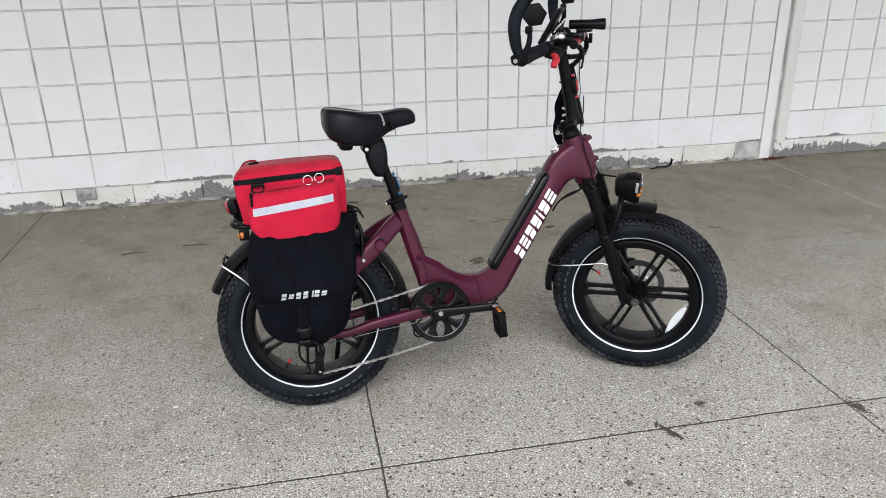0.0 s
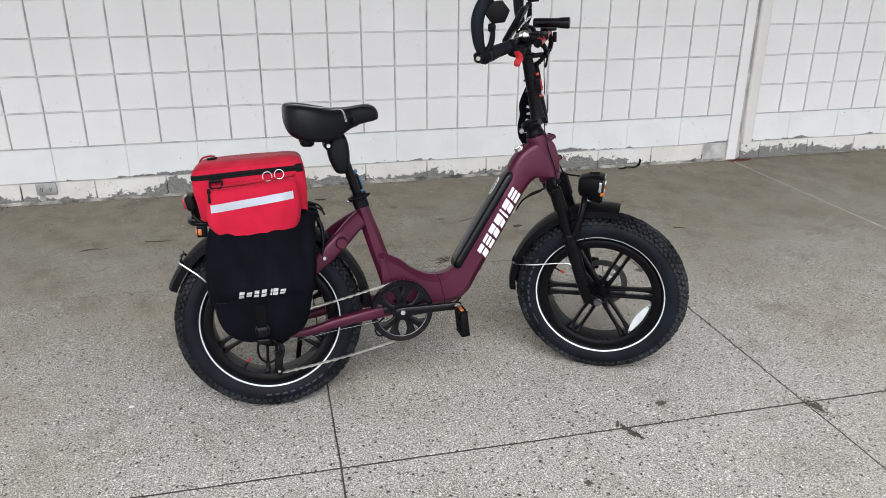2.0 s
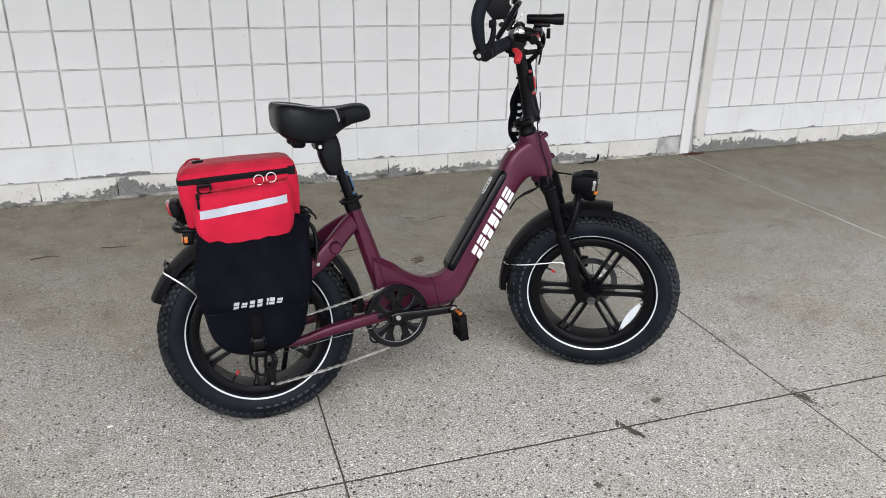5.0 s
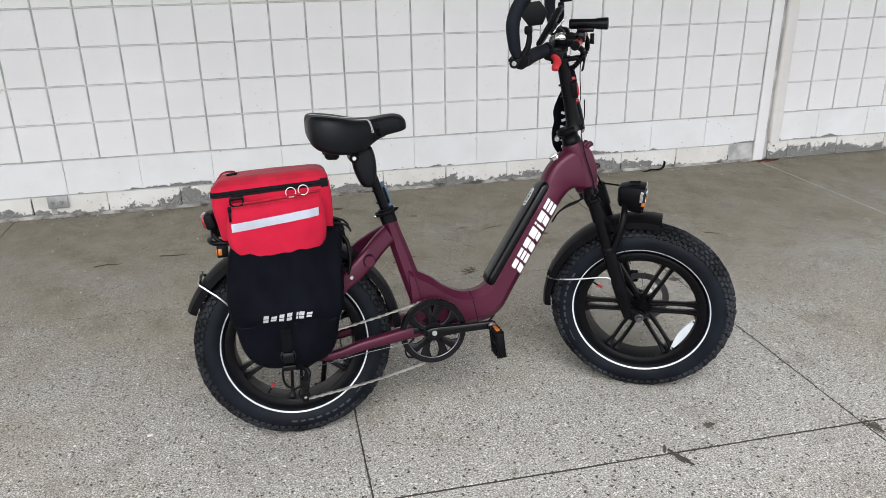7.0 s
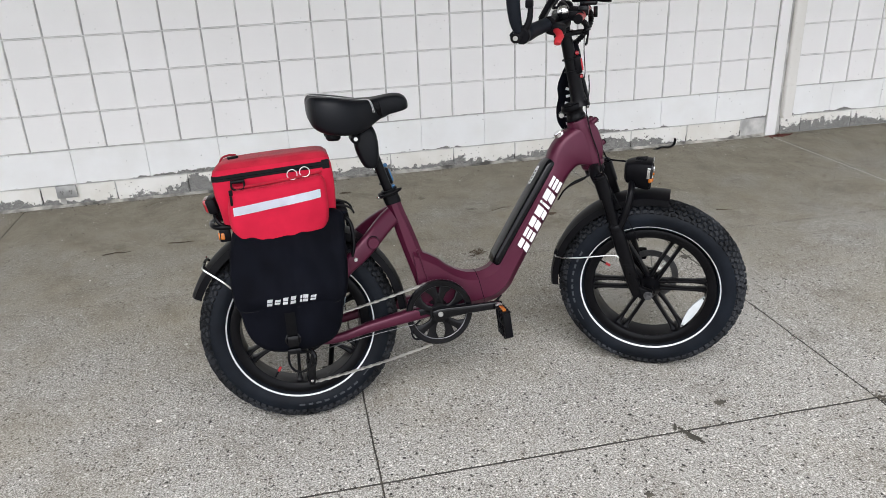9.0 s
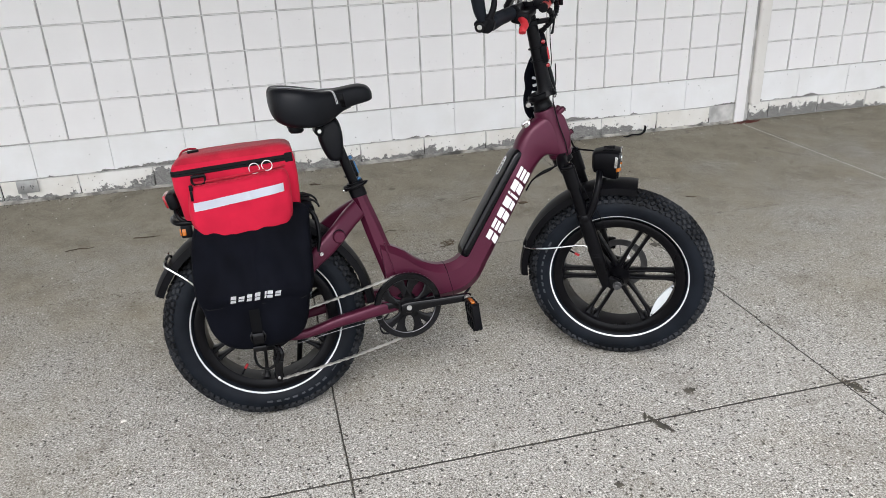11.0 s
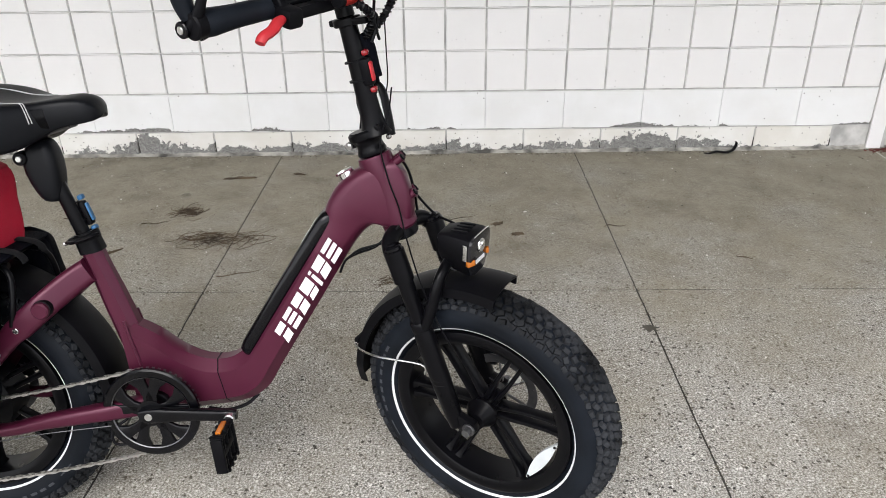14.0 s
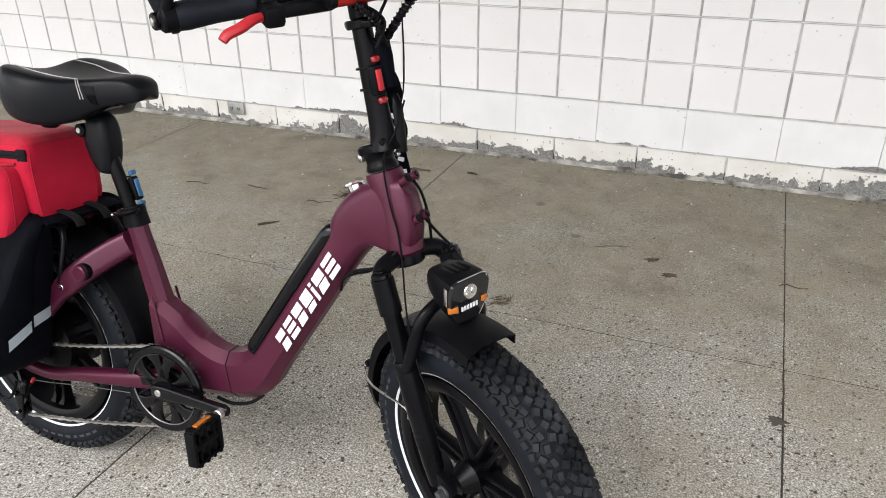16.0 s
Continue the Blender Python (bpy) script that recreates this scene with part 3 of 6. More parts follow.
# the white maker's mark on both sides: seven plain slanted blocks
ld = Vector((0.125, 0, 0.206)).normalized()
lp = Vector((ld.z, 0, -ld.x))
origin = Vector((0.676, 0, 0.472))
for y in (-0.0368, 0.0368):
    u = 0.0
    for w, cuts in ((0.034, ((0.0, 0.40), (0.55, 1.0))), (0.036, ((0.0, 0.25), (0.37, 0.62), (0.74, 1.0))), (0.036, ((0.0, 0.45), (0.55, 1.0))), (0.036, ((0.0, 0.62), (0.70, 1.0))),
                    (0.015, ((0.0, 0.16), (0.26, 1.0))), (0.038, ((0.0, 0.48), (0.56, 1.0))), (0.040, ((0.0, 0.25), (0.37, 0.62), (0.74, 1.0)))):
        pieces = []
        for k, (a, b) in enumerate(cuts):
            shrink = 0.30 if (len(cuts) == 2 and k == 1 and w > 0.02) else 0.0
            quad = []
            for uu, vv in ((shrink * 0.5, a), (1, a), (1 - shrink * 0.4, b), (0, b)):
                p = origin + ld * (u + uu * (w * 1.05 - 0.0080) + 0.009 * (0.5 - vv)) + lp * (vv * 0.037)
                quad.append((p.x, p.z))
            pieces.append(slab(quad, y - 0.0009, y + 0.0009))
        part("mark_block", merge(*pieces), WHITE, frame_body, smooth=False)
        u += w * 1.05


# wheels
def wheel(name, centre, place_it, rear=False):
    def put(n, bm, mat, parent, label="", **kw):
        return part(n, moved(bm, place_it @ Matrix.Translation(centre)), mat, parent, label, **kw)
    to_y = Matrix.Rotation(radians(90), 4, "X")
    rim_prof = [(0.178, -0.036), (0.186, -0.041), (0.199, -0.043), (0.206, -0.040), (0.206, 0.040), (0.199, 0.043), (0.186, 0.041), (0.178, 0.036), (0.176, 0.012), (0.176, -0.012)]
    pieces = [lathe(rim_prof, 72, to_y, closed=True)]
    spokes = []
    hub_r = 0.082 if rear else 0.027
    for k in range(6):
        for side in (-0.0140, 0.0140):
            a = radians(60 * k + (27 if rear else 2))
            rings = []
            for r, w, th in ((hub_r * 0.7, 0.0070, 0.016), (0.09, 0.0050, 0.012), (0.14, 0.0050, 0.012), (0.166, 0.0065, 0.015), (0.180, 0.011, 0.024)):
                off = side * (1.0 if r > 0.08 else 0.75)
                mid = Vector((math.cos(a) * r - math.sin(a) * off, 0, math.sin(a) * r + math.cos(a) * off))
                across = Vector((-math.sin(a), 0, math.cos(a)))
                rings.append([mid + across * p + Vector((0, q, 0)) for p, q in rounded(2 * w, 2 * th, 0.004, 2)])
            spokes.append(lofted(rings))
    if rear:
        hub = (lathe([(0.0, -0.058), (0.045, -0.058), (0.07, -0.05), (0.084, -0.036), (0.086, 0.0), (0.084, 0.036), (0.07, 0.05), (0.045, 0.058), (0.0, 0.058)], 40, to_y))
    else:
        hub = (lathe([(0.0, -0.06), (0.02, -0.06), (0.024, -0.05), (0.034, -0.026), (0.03, -0.02), (0.026, 0.0), (0.03, 0.02), (0.036, 0.03), (0.024, 0.05), (0.02, 0.06), (0.0, 0.06)], 28, to_y))
    w = put(name, merge(*pieces), SATIN, bike, "black six-spoke cast wheel")
    put("hub", hub, SATIN, w)
    for bm in spokes:
        put("spoke", bm, SATIN, w)
    # tyre with an open, rounded section
    prof = []
    for i in range(29):
        t = radians(-55 + 290 * i / 28)
        prof.append((0.2425 + 0.0455 * math.sin(t), 0.0505 * math.cos(t) * (1.0 if math.sin(t) > -0.2 else 0.98)))
    tyre = put("tyre", lathe(prof, 96, to_y, closed=True), RUBBER, w, "black fat tyre with white sidewall line")
    for s in (-1, 1):
        put("sidewall_line", lathe([(0.2152, s * 0.0412), (0.2186, s * 0.0436), (0.2194, s * 0.0447), (0.2160, s * 0.0428)], 96, to_y, closed=True), RING, tyre)
    # tread blocks
    knobs = bmesh.new()
    rnd = random.Random(5 if rear else 9)
    rows = ((-57, 0.0070, 0.0048), (-42, 0.0072, 0.0052), (-27, 0.0075, 0.0050), (-9, 0.0072, 0.0056), (9, 0.0075, 0.0056), (27, 0.0072, 0.0050), (42, 0.0075, 0.0052), (57, 0.0070, 0.0048))
    count = 80
    for ri, (phi, half_l, half_w) in enumerate(rows):
        ph = radians(phi)
        for k in range(count):
            a = 2 * math.pi * (k + (0.5 if ri % 2 else 0.0)) / count
            radial = Vector((math.cos(a), 0, math.sin(a)))
            n = (radial * math.cos(ph) + Vector((0, math.sin(ph), 0))).normalized()
            base = radial * (0.2425 + 0.0452 * math.cos(ph)) + Vector((0, 0.0502 * math.sin(ph), 0))
            along = Vector((-math.sin(a), 0, math.cos(a)))
            turn = (0.5 if ri in (1, 3, 4, 6) else 0.15) * (1 if k % 2 else -1) + rnd.gauss(0, 0.08)
            cross = n.cross(along)
            u, v = along * math.cos(turn) + cross * math.sin(turn), cross * math.cos(turn) - along * math.sin(turn)
            lift = 0.0084 * (0.75 + 0.3 * rnd.random())
            lo = [knobs.verts.new(base - n * 0.002 + u * half_l * 1.1 * i + v * half_w * 1.15 * j) for i, j in ((-1, -1), (1, -1), (1, 1), (-1, 1))]
            hi = [knobs.verts.new(base + n * lift + u * half_l * 0.88 * i + v * half_w * 0.90 * j) for i, j in ((-1, -1), (1, -1), (1, 1), (-1, 1))]
            knobs.faces.new(hi)
            for i in range(4):
                j = (i + 1) % 4
                knobs.faces.new((lo[i], lo[j], hi[j], hi[i]))
    tread = put("tread", knobs, DUSTY, tyre, "dusty knobbly tread blocks", smooth=False)
    tagged(tread, kind="stuff")
    # moulded maker's mark, as plain bars
    start = 262 if rear else 150
    for k, (a0, w_deg) in enumerate(((0, 5), (6.5, 4), (12, 4.5), (18, 4.5), (25, 3), (30, 4.5), (36, 4.5), (42, 4.5), (52, 12))):
        put("sidewall_bar", arc_strip(0.2415, 0.2475 if k < 8 else 0.2445, -0.0510, -0.0480, start + a0, start + a0 + w_deg * 0.8, 5), GREY_PRINT, tyre, smooth=False)
    # valve with a red cap
    va = radians(238 if rear else 152)
    v0, v1, v2 = (Vector((math.cos(va) * r, -0.024, math.sin(va) * r)) for r in (0.18, 0.158, 0.142))
    valve = put("valve", rod(v0, v1, 0.003, 8), MATTE, w)
    put("valve_cap", rod(v1, v2, 0.0042, 10, 0.001), RED_RUBBER, valve, "red valve cap")
    # brake disc on the left
    disc = [lathe([(0.067, 0.066), (0.088, 0.066), (0.088, 0.068), (0.067, 0.068)], 60, to_y @ Matrix.Scale(-1, 4, (0, 0, 1)), closed=True)]
    for k in range(6):
        a = radians(60 * k + 15)
        disc.append(tube([(math.cos(a) * 0.02, 0.067, math.sin(a) * 0.02), (math.cos(a + 0.25) * 0.045, 0.067, math.sin(a + 0.25) * 0.045), (math.cos(a + 0.3) * 0.07, 0.067, math.sin(a + 0.3) * 0.07)], 0.0045, 6, 4, flat=0.3))
    for k in range(30):
        a = radians(12 * k)
        disc.append(rod((math.cos(a) * (0.073 + 0.009 * (k % 2)), 0.0650, math.sin(a) * (0.073 + 0.009 * (k % 2))), (math.cos(a) * (0.073 + 0.009 * (k % 2)), 0.0692, math.sin(a) * (0.073 + 0.009 * (k % 2))), 0.0028, 8))
    put("brake_disc", merge(*disc), DARK_STEEL, w, "drilled steel brake disc")
    if not rear:
        # clear reflector fixed between two spokes
        ra, rb = Vector((0.172, -0.026, -0.022)), Vector((0.106, -0.026, -0.138))
        d = (rb - ra)
        inward = Vector((-d.z, 0, d.x)).normalized()
        if inward.dot(ra) > 0:
            inward = -inward
        out = []
        for k in range(13):
            t = k / 12
            p = ra + d * t + inward * (0.013 * math.sin(math.pi * t) + 0.002)
            out.append((p.x, p.z))
        for k in range(13):
            t = 1 - k / 12
            p = ra + d * t - inward * (0.009 * math.sin(math.pi * t) + 0.002)
            out.append((p.x, p.z))
        refl = put("wheel_reflector", slab(out, -0.030, -0.021), LENS, w, "clear plastic wheel reflector", smooth=False)
        for p in (ra + d * 0.05, rb - d * 0.05):
            put("rivet", rod(p + Vector((0, -0.006, 0)), p + Vector((0, 0.01, 0)), 0.003, 8), MATTE, refl)
    return w


rear_wheel = wheel("rear_wheel", REAR, Matrix.Identity(4), rear=True)
front_wheel = wheel("front_wheel", FRONT, STEER)

# rear axle hardware, sprockets and derailleur
sprockets = []
for k in range(6):
    sprockets.append(lathe([(0.012, 0), (0.022 + 0.0042 * k, 0), (0.024 + 0.0042 * k, 0.001), (0.022 + 0.0042 * k, 0.002), (0.012, 0.002)], 30, Matrix.Translation((0, -0.080 + 0.0045 * k, REAR.z)) @ Matrix.Rotation(radians(90), 4, "X"), closed=True))
cassette = part("sprockets", merge(*sprockets), DARK_STEEL, bike, "dark steel rear sprockets")
part("axle_nut", merge(rod((0, -0.108, REAR.z), (0, 0.108, REAR.z), 0.007, 10), rod((0, -0.104, REAR.z), (0, -0.090, REAR.z), 0.013, 6, 0.001), rod((0, 0.090, REAR.z), (0, 0.104, REAR.z), 0.013, 6, 0.001)), STEEL, cassette)
derail = part("derailleur", merge(
    tube([(0.006, -0.100, 0.270), (0.028, -0.112, 0.238), (0.018, -0.112, 0.205)], 0.008, 8),
    slab([(0.004, 0.222), (0.030, 0.215), (0.022, 0.150), (0.006, 0.152)], -0.122, -0.116, 0.0015),
    slab([(0.002, 0.226), (0.026, 0.224), (0.026, 0.158), (0.006, 0.160)], -0.102, -0.097, 0.0015),
    rod((0.014, -0.126, 0.168), (0.014, -0.094, 0.168), 0.005, 10), rod((0.018, -0.122, 0.215), (0.018, -0.094, 0.215), 0.006, 10)), GLOSS, bike, "black rear derailleur")
for z in (0.168, 0.213):
    jw = [lathe([(0.004, -0.003), (0.0135, -0.003), (0.0145, 0), (0.0135, 0.003), (0.004, 0.003)], 20, Matrix.Translation((0.014 if z < 0.2 else 0.018, -0.109, z)) @ Matrix.Rotation(radians(90), 4, "X"))]
    part("jockey_wheel", merge(*jw), MATTE, derail)
part("guard_loop", tube([(-0.02, -0.118, 0.300), (-0.042, -0.128, 0.262), (-0.040, -0.132, 0.222), (-0.015, -0.134, 0.203), (0.010, -0.130, 0.215), (0.022, -0.124, 0.250)], 0.0036, 8), MATTE, derail, "black wire derailleur guard")
part("bolt", rod((0.014, -0.130, 0.168), (0.014, -0.124, 0.168), 0.0045, 10, 0.001), STEEL, derail)

# cranks, chainring and pedals
CR = Vector((0.413, 0, 0.306))
to_y = Matrix.Rotation(radians(90), 4, "X")
ring = [lathe([(0.083, -0.0045), (0.0985, -0.006), (0.102, -0.003), (0.102, 0.003), (0.0985, 0.006), (0.083, 0.0045)], 72, Matrix.Translation(CR + Vector((0, -0.071, 0))) @ to_y, closed=True)]
arms = []
for k in range(5):
    a = radians(72 * k + 18)
    for turn in (-0.34, 0.34):
        rings = []
        for r, w, tw in ((0.018, 0.014, 0.0), (0.04, 0.0115, 0.22), (0.062, 0.0115, 0.62), (0.087, 0.021, 0.95)):
            b = a + turn * tw
            mid = CR + Vector((math.cos(b) * r, -0.071, math.sin(b) * r))
            across = Vector((-math.sin(b), 0, math.cos(b)))
            rings.append([mid + across * p + Vector((0, q, 0)) for p, q in rounded(2 * w, 0.009, 0.003, 2)])
        arms.append(lofted(rings))
hub_disc = (lathe([(0.0, -0.008), (0.026, -0.008), (0.030, -0.004), (0.030, 0.006), (0.0, 0.006)], 32, Matrix.Translation(CR + Vector((0, -0.071, 0))) @ to_y))
chainring = part("chainring", merge(*ring), GLOSS, bike, "glossy black chainring with guard")
part("spider", hub_disc, GLOSS, chainring)
for bm in arms:
    part("chainring_arm", bm, GLOSS, chainring)
# thin metal ring that stands in for the highlight on the guard's inner edge
part("edge_highlight", lathe([(0.0822, 0.0042), (0.0842, 0.0056), (0.0846, 0.0060), (0.0826, 0.0048)], 72, Matrix.Translation(CR + Vector((0, -0.071, 0))) @ to_y, closed=True), DARK_STEEL, chainring)
teeth = bmesh.new()
for k in range(52):
    a = 2 * math.pi * k / 52
    m = Matrix.Translation(CR + Vector((0, -0.063, 0))) @ Matrix.Rotation(-a, 4, "Y") @ Matrix.Translation((0.0975, 0, 0))
    bmesh.ops.create_cube(teeth, size=1.0, matrix=m @ Matrix.Diagonal((0.009, 0.003, 0.005, 1)))
part("teeth", teeth, DARK_STEEL, chainring, smooth=False)


def crank(s, name):
    d = 1 if s < 0 else -1
    y = s * 0.083
    tip = CR + Vector((0.176 * d, 0, 0.009 * d))
    rings = []
    for t, w, th, yy in ((-0.12, 0.013, 0.007, 0.0), (-0.02, 0.0175, 0.010, 0.0), (0.12, 0.0165, 0.010, 0.0), (0.5, 0.0130, 0.0085, s * 0.006), (0.9, 0.0125, 0.0085, s * 0.014), (1.0, 0.0130, 0.009, s * 0.016), (1.07, 0.009, 0.007, s * 0.016)):
        mid = CR + (tip - CR) * t + Vector((0, y + yy, 0))
        rings.append([mid + Vector((0, q, p)) for p, q in rounded(2 * w, 2 * th, 0.006, 3)])
    c = part(name, lofted(rings), GLOSS, bike, "glossy black crank arm")
    part("crank_bolt", rod(CR + Vector((0, y + s * 0.007, 0)), CR + Vector((0, y + s * 0.0125, 0)), 0.008, 16, 0.001), STEEL, c)
    part("axle_end", rod(tip + Vector((0, y + s * 0.018, 0)), tip + Vector((0, y + s * 0.037, 0)), 0.0105, 16, 0.002), STEEL, c)
    # pedal hanging upright below its axle
    pm = Matrix.Translation(tip + Vector((-0.002, y + s * 0.034, 0))) @ pose(0, 0, 0, 0, -5, 0)
    side = Vector((0, s, 0))
    rails = []
    for yy in (0.006, 0.082):
        rails.append(box(0.024, 0.008, 0.076, Matrix.Translation(side * yy + Vector((0, 0, -0.034))), 0.003))
    for zz in (-0.069, 0.002):
        rails.append(box(0.024, 0.078, 0.009, Matrix.Translation(side * 0.044 + Vector((0, 0, zz))), 0.003))
    rails.append(box(0.018, 0.074, 0.020, Matrix.Translation(side * 0.044 + Vector((0, 0, -0.034))), 0.005))
    for k in range(3):
        for zz in (-0.016, -0.053):
            rails.append(box(0.020, 0.006, 0.026, Matrix.Translation(side * (0.022 + 0.022 * k) + Vector((0, 0, zz))), 0.002))
    for k in range(4):
        for zz in (-0.071, 0.004):
            rails.append(box(0.029, 0.007, 0.007, Matrix.Translation(side * (0.014 + 0.020 * k) + Vector((0, 0, zz))), 0.001))
    pedal = part("pedal", moved(merge(*rails), pm), MATTE, c, "black plastic platform pedal")
    part("reflector", box(0.011, 0.044, 0.005, pm @ Matrix.Translation(side * 0.044 + Vector((0, 0, 0.0085))), 0.001), AMBER, c, "amber pedal reflector")
    return c


crank(-1, "crank_arm")
crank(1, "crank_arm")

# chain as linked plates
def chain_run(a, b):
    a, b = Vector(a), Vector(b)
    n = int((b - a).length / 0.0127)
    d = (b - a).normalized()
    turn = d.to_track_quat("X", "Z").to_matrix().to_4x4()
    out = bmesh.new()
    for k in range(n):
        sag = -0.006 * math.sin(math.pi * k / n)
        m = Matrix.Translation(a + d * (0.0127 * (k + 0.5)) + Vector((0, 0, sag))) @ turn
        wide = 0.0042 if k % 2 else 0.0030
        for y in (-wide, wide):
            bmesh.ops.create_cube(out, size=1.0, matrix=m @ Matrix.Translation((0, y, 0)) @ Matrix.Diagonal((0.0102, 0.0012, 0.0058 if k % 2 else 0.0038, 1)))
        bmesh.ops.create_cube(out, size=1.0, matrix=m @ Matrix.Translation((0.0063, 0, 0)) @ Matrix.Diagonal((0.0042, 0.009, 0.0042, 1)))
    return out


part("upper_chain", chain_run((0.008, -0.072, 0.326), (0.395, -0.065, 0.404)), CHAIN, bike, "bright steel chain")
part("lower_chain", chain_run((0.020, -0.104, 0.153), (0.395, -0.065, 0.205)), CHAIN, bike, "bright steel chain")

# kickstand
part("kickstand", merge(tube([(0.11, 0.080, 0.275), (0.10, 0.105, 0.255), (0.075, 0.235, 0.042)], 0.009, 10, 4), box(0.05, 0.04, 0.012, Matrix.Translation((0.073, 0.240, 0.0405)) @ pose(0, 0, 0, 8, 0, 0), 0.004)), MATTE, bike, "black kickstand holding the bicycle up")


# mudguards
def mudguard(centre, a0, a1, flare_front, m, name, r0, half):
    rings = []
    n = 40
    for k in range(n + 1):
        t = k / n
        a = radians(a0 + (a1 - a0) * t)
        r = r0 + 0.003 * math.sin(t * math.pi)
        hw = half + (0.004 * max(0.0, 1 - t * 4) if flare_front else 0.0)
        sec = [(-hw - 0.001, -0.024), (-hw + 0.001, -0.004), (-hw * 0.55, 0.004), (0.0, 0.006), (hw * 0.55, 0.004), (hw - 0.001, -0.004), (hw + 0.001, -0.024),
               (hw - 0.0025, -0.0235), (hw * 0.93, -0.0065), (hw * 0.5, 0.001), (0.0, 0.0028), (-hw * 0.5, 0.001), (-hw * 0.93, -0.0065), (-hw + 0.0025, -0.0235)]
        taper = 1.0 if t < 0.9 else 1.0 - 0.25 * (t - 0.9) / 0.1
        rings.append([centre + Vector((math.cos(a) * (r + q), p * taper, math.sin(a) * (r + q))) for p, q in sec])
    return part(name, moved(lofted(rings), m), MATTE, bike, "matte black plastic mudguard")


rear_guard = mudguard(REAR, 4, 156, False, Matrix.Identity(4), "rear_mudguard", 0.322, 0.053)
front_guard = mudguard(FRONT, 81, 182, True, STEER, "front_mudguard", 0.316, 0.050)
for s in (-1, 1):
    part("stay_wire", moved(tube([FRONT + Vector((-0.299, s * 0.048, 0.112)), FRONT + Vector((-0.290, s * 0.062, 0.104)), FRONT + Vector((-0.22, s * 0.086, 0.117)), FRONT + Vector((-0.105, s * 0.089, 0.135)), FRONT + Vector((-0.098, s * 0.088, 0.112))], 0.0024, 6, 5), STEER), STEEL, front_guard)
    part("stay_wire", tube([REAR + Vector((-0.250, s * 0.040, 0.232)), REAR + Vector((-0.254, s * 0.057, 0.220)), REAR + Vector((-0.235, s * 0.066, 0.205)), REAR + Vector((-0.184, s * 0.078, 0.162)), REAR + Vector((-0.10, s * 0.090, 0.06)), REAR + Vector((-0.01, s * 0.094, 0.01))], 0.0024, 6, 5), STEEL, rear_guard)
part("stay_clip", tube([REAR + Vector((-0.240, -0.057, 0.212)), REAR + Vector((-0.250, -0.045, 0.222)), REAR + Vector((-0.252, 0.0, 0.226)), REAR + Vector((-0.250, 0.045, 0.222)), REAR + Vector((-0.240, 0.057, 0.212))], 0.0042, 8), MATTE, rear_guard)
part("stay_clip", moved(box(0.012, 0.108, 0.014, Matrix.Translation(FRONT + Vector((-0.298, 0, 0.112))), 0.004), STEER), MATTE, front_guard)

# fork
for s in (-1, 1):
    top, low = Vector((0.975, s * 0.076, 0.680)), Vector((1.096, s * 0.076, 0.292))
    ax = (low - top).normalized()
    leg = steered("fork_leg", merge(
        tube([top + ax * 0.0, top + ax * 0.066], 0.0212, 20, 1), tube([top + ax * 0.062, top + ax * 0.070, top + ax * 0.175], [0.0205, 0.0168, 0.0168], 18, 4)), SATIN, None, "black suspension fork upper leg")
    part("top_cap", moved(merge(rod(top + ax * 0.002, top - ax * 0.010, 0.0185, 20, 0.003), rod(top - ax * 0.010, top - ax * 0.014, 0.010, 16, 0.001)), STEER), GLOSS, leg)
    slider = steered("fork_slider", merge(
        tube([top + ax * 0.158, top + ax * 0.160, top + ax * 0.176, top + ax * 0.180], [0.0185, 0.0215, 0.0215, 0.0195], 20, 2),
        tube([top + ax * 0.176, top + ax * 0.22, top + ax * 0.31, top + ax * 0.37, low + ax * 0.006], [0.0205, 0.0222, 0.0212, 0.0195, 0.0160], 18, 4),
        slab([(1.096, 0.322), (1.116, 0.316), (1.142, 0.306), (1.147, 0.292), (1.138, 0.278), (1.112, 0.276), (1.094, 0.288)], s * 0.066, s * 0.086, 0.004)), SATIN, None, "black fork slider with dropout")
    part("axle_nut", moved(merge(rod((1.131, s * 0.086, 0.294), (1.131, s * 0.092, 0.294), 0.014, 18, 0.001), rod((1.131, s * 0.092, 0.294), (1.131, s * 0.104, 0.294), 0.0095, 6, 0.001)), STEER), DARK_STEEL, slider)
    if s < 0:
        part("band", moved(merge(*(tube([low - ax * q + Vector((math.cos(a) * 0.021, math.sin(a) * 0.021, 0)) for a in [radians(24 * i) for i in range(16)]], 0.0012, 5, 1) for q in (0.105, 0.116))), STEER), WEBBING, slider, "cable ties round the fork")
# crown and the arch in front of the tyre
crown = steered("fork_crown", merge(
    tube([(0.972, -0.077, 0.668), (0.958, -0.062, 0.686), (0.952, -0.03, 0.694), (0.952, 0.0, 0.694), (0.952, 0.03, 0.694), (0.958, 0.062, 0.686), (0.972, 0.077, 0.668)], [0.0165, 0.0165, 0.017, 0.021, 0.017, 0.0165, 0.0165], 14, 5),
    rod(axis_at(0.672), axis_at(0.698), 0.031, 28, 0.004)), SATIN, None, "black forged fork crown")
arch = steered("fork_arch", tube([(1.030, -0.077, 0.508), (1.046, -0.077, 0.545), (1.060, -0.073, 0.590), (1.066, -0.058, 0.628), (1.066, -0.030, 0.645), (1.066, 0.0, 0.650), (1.066, 0.030, 0.645), (1.066, 0.058, 0.628), (1.060, 0.073, 0.590), (1.046, 0.077, 0.545), (1.030, 0.077, 0.508)], [0.0125, 0.0120, 0.0110, 0.0105, 0.010, 0.010, 0.010, 0.0105, 0.0110, 0.0120, 0.0125], 14, 5, flat=1.25, side=(1, 0, 0)), SATIN, None, "black forged fork brace")
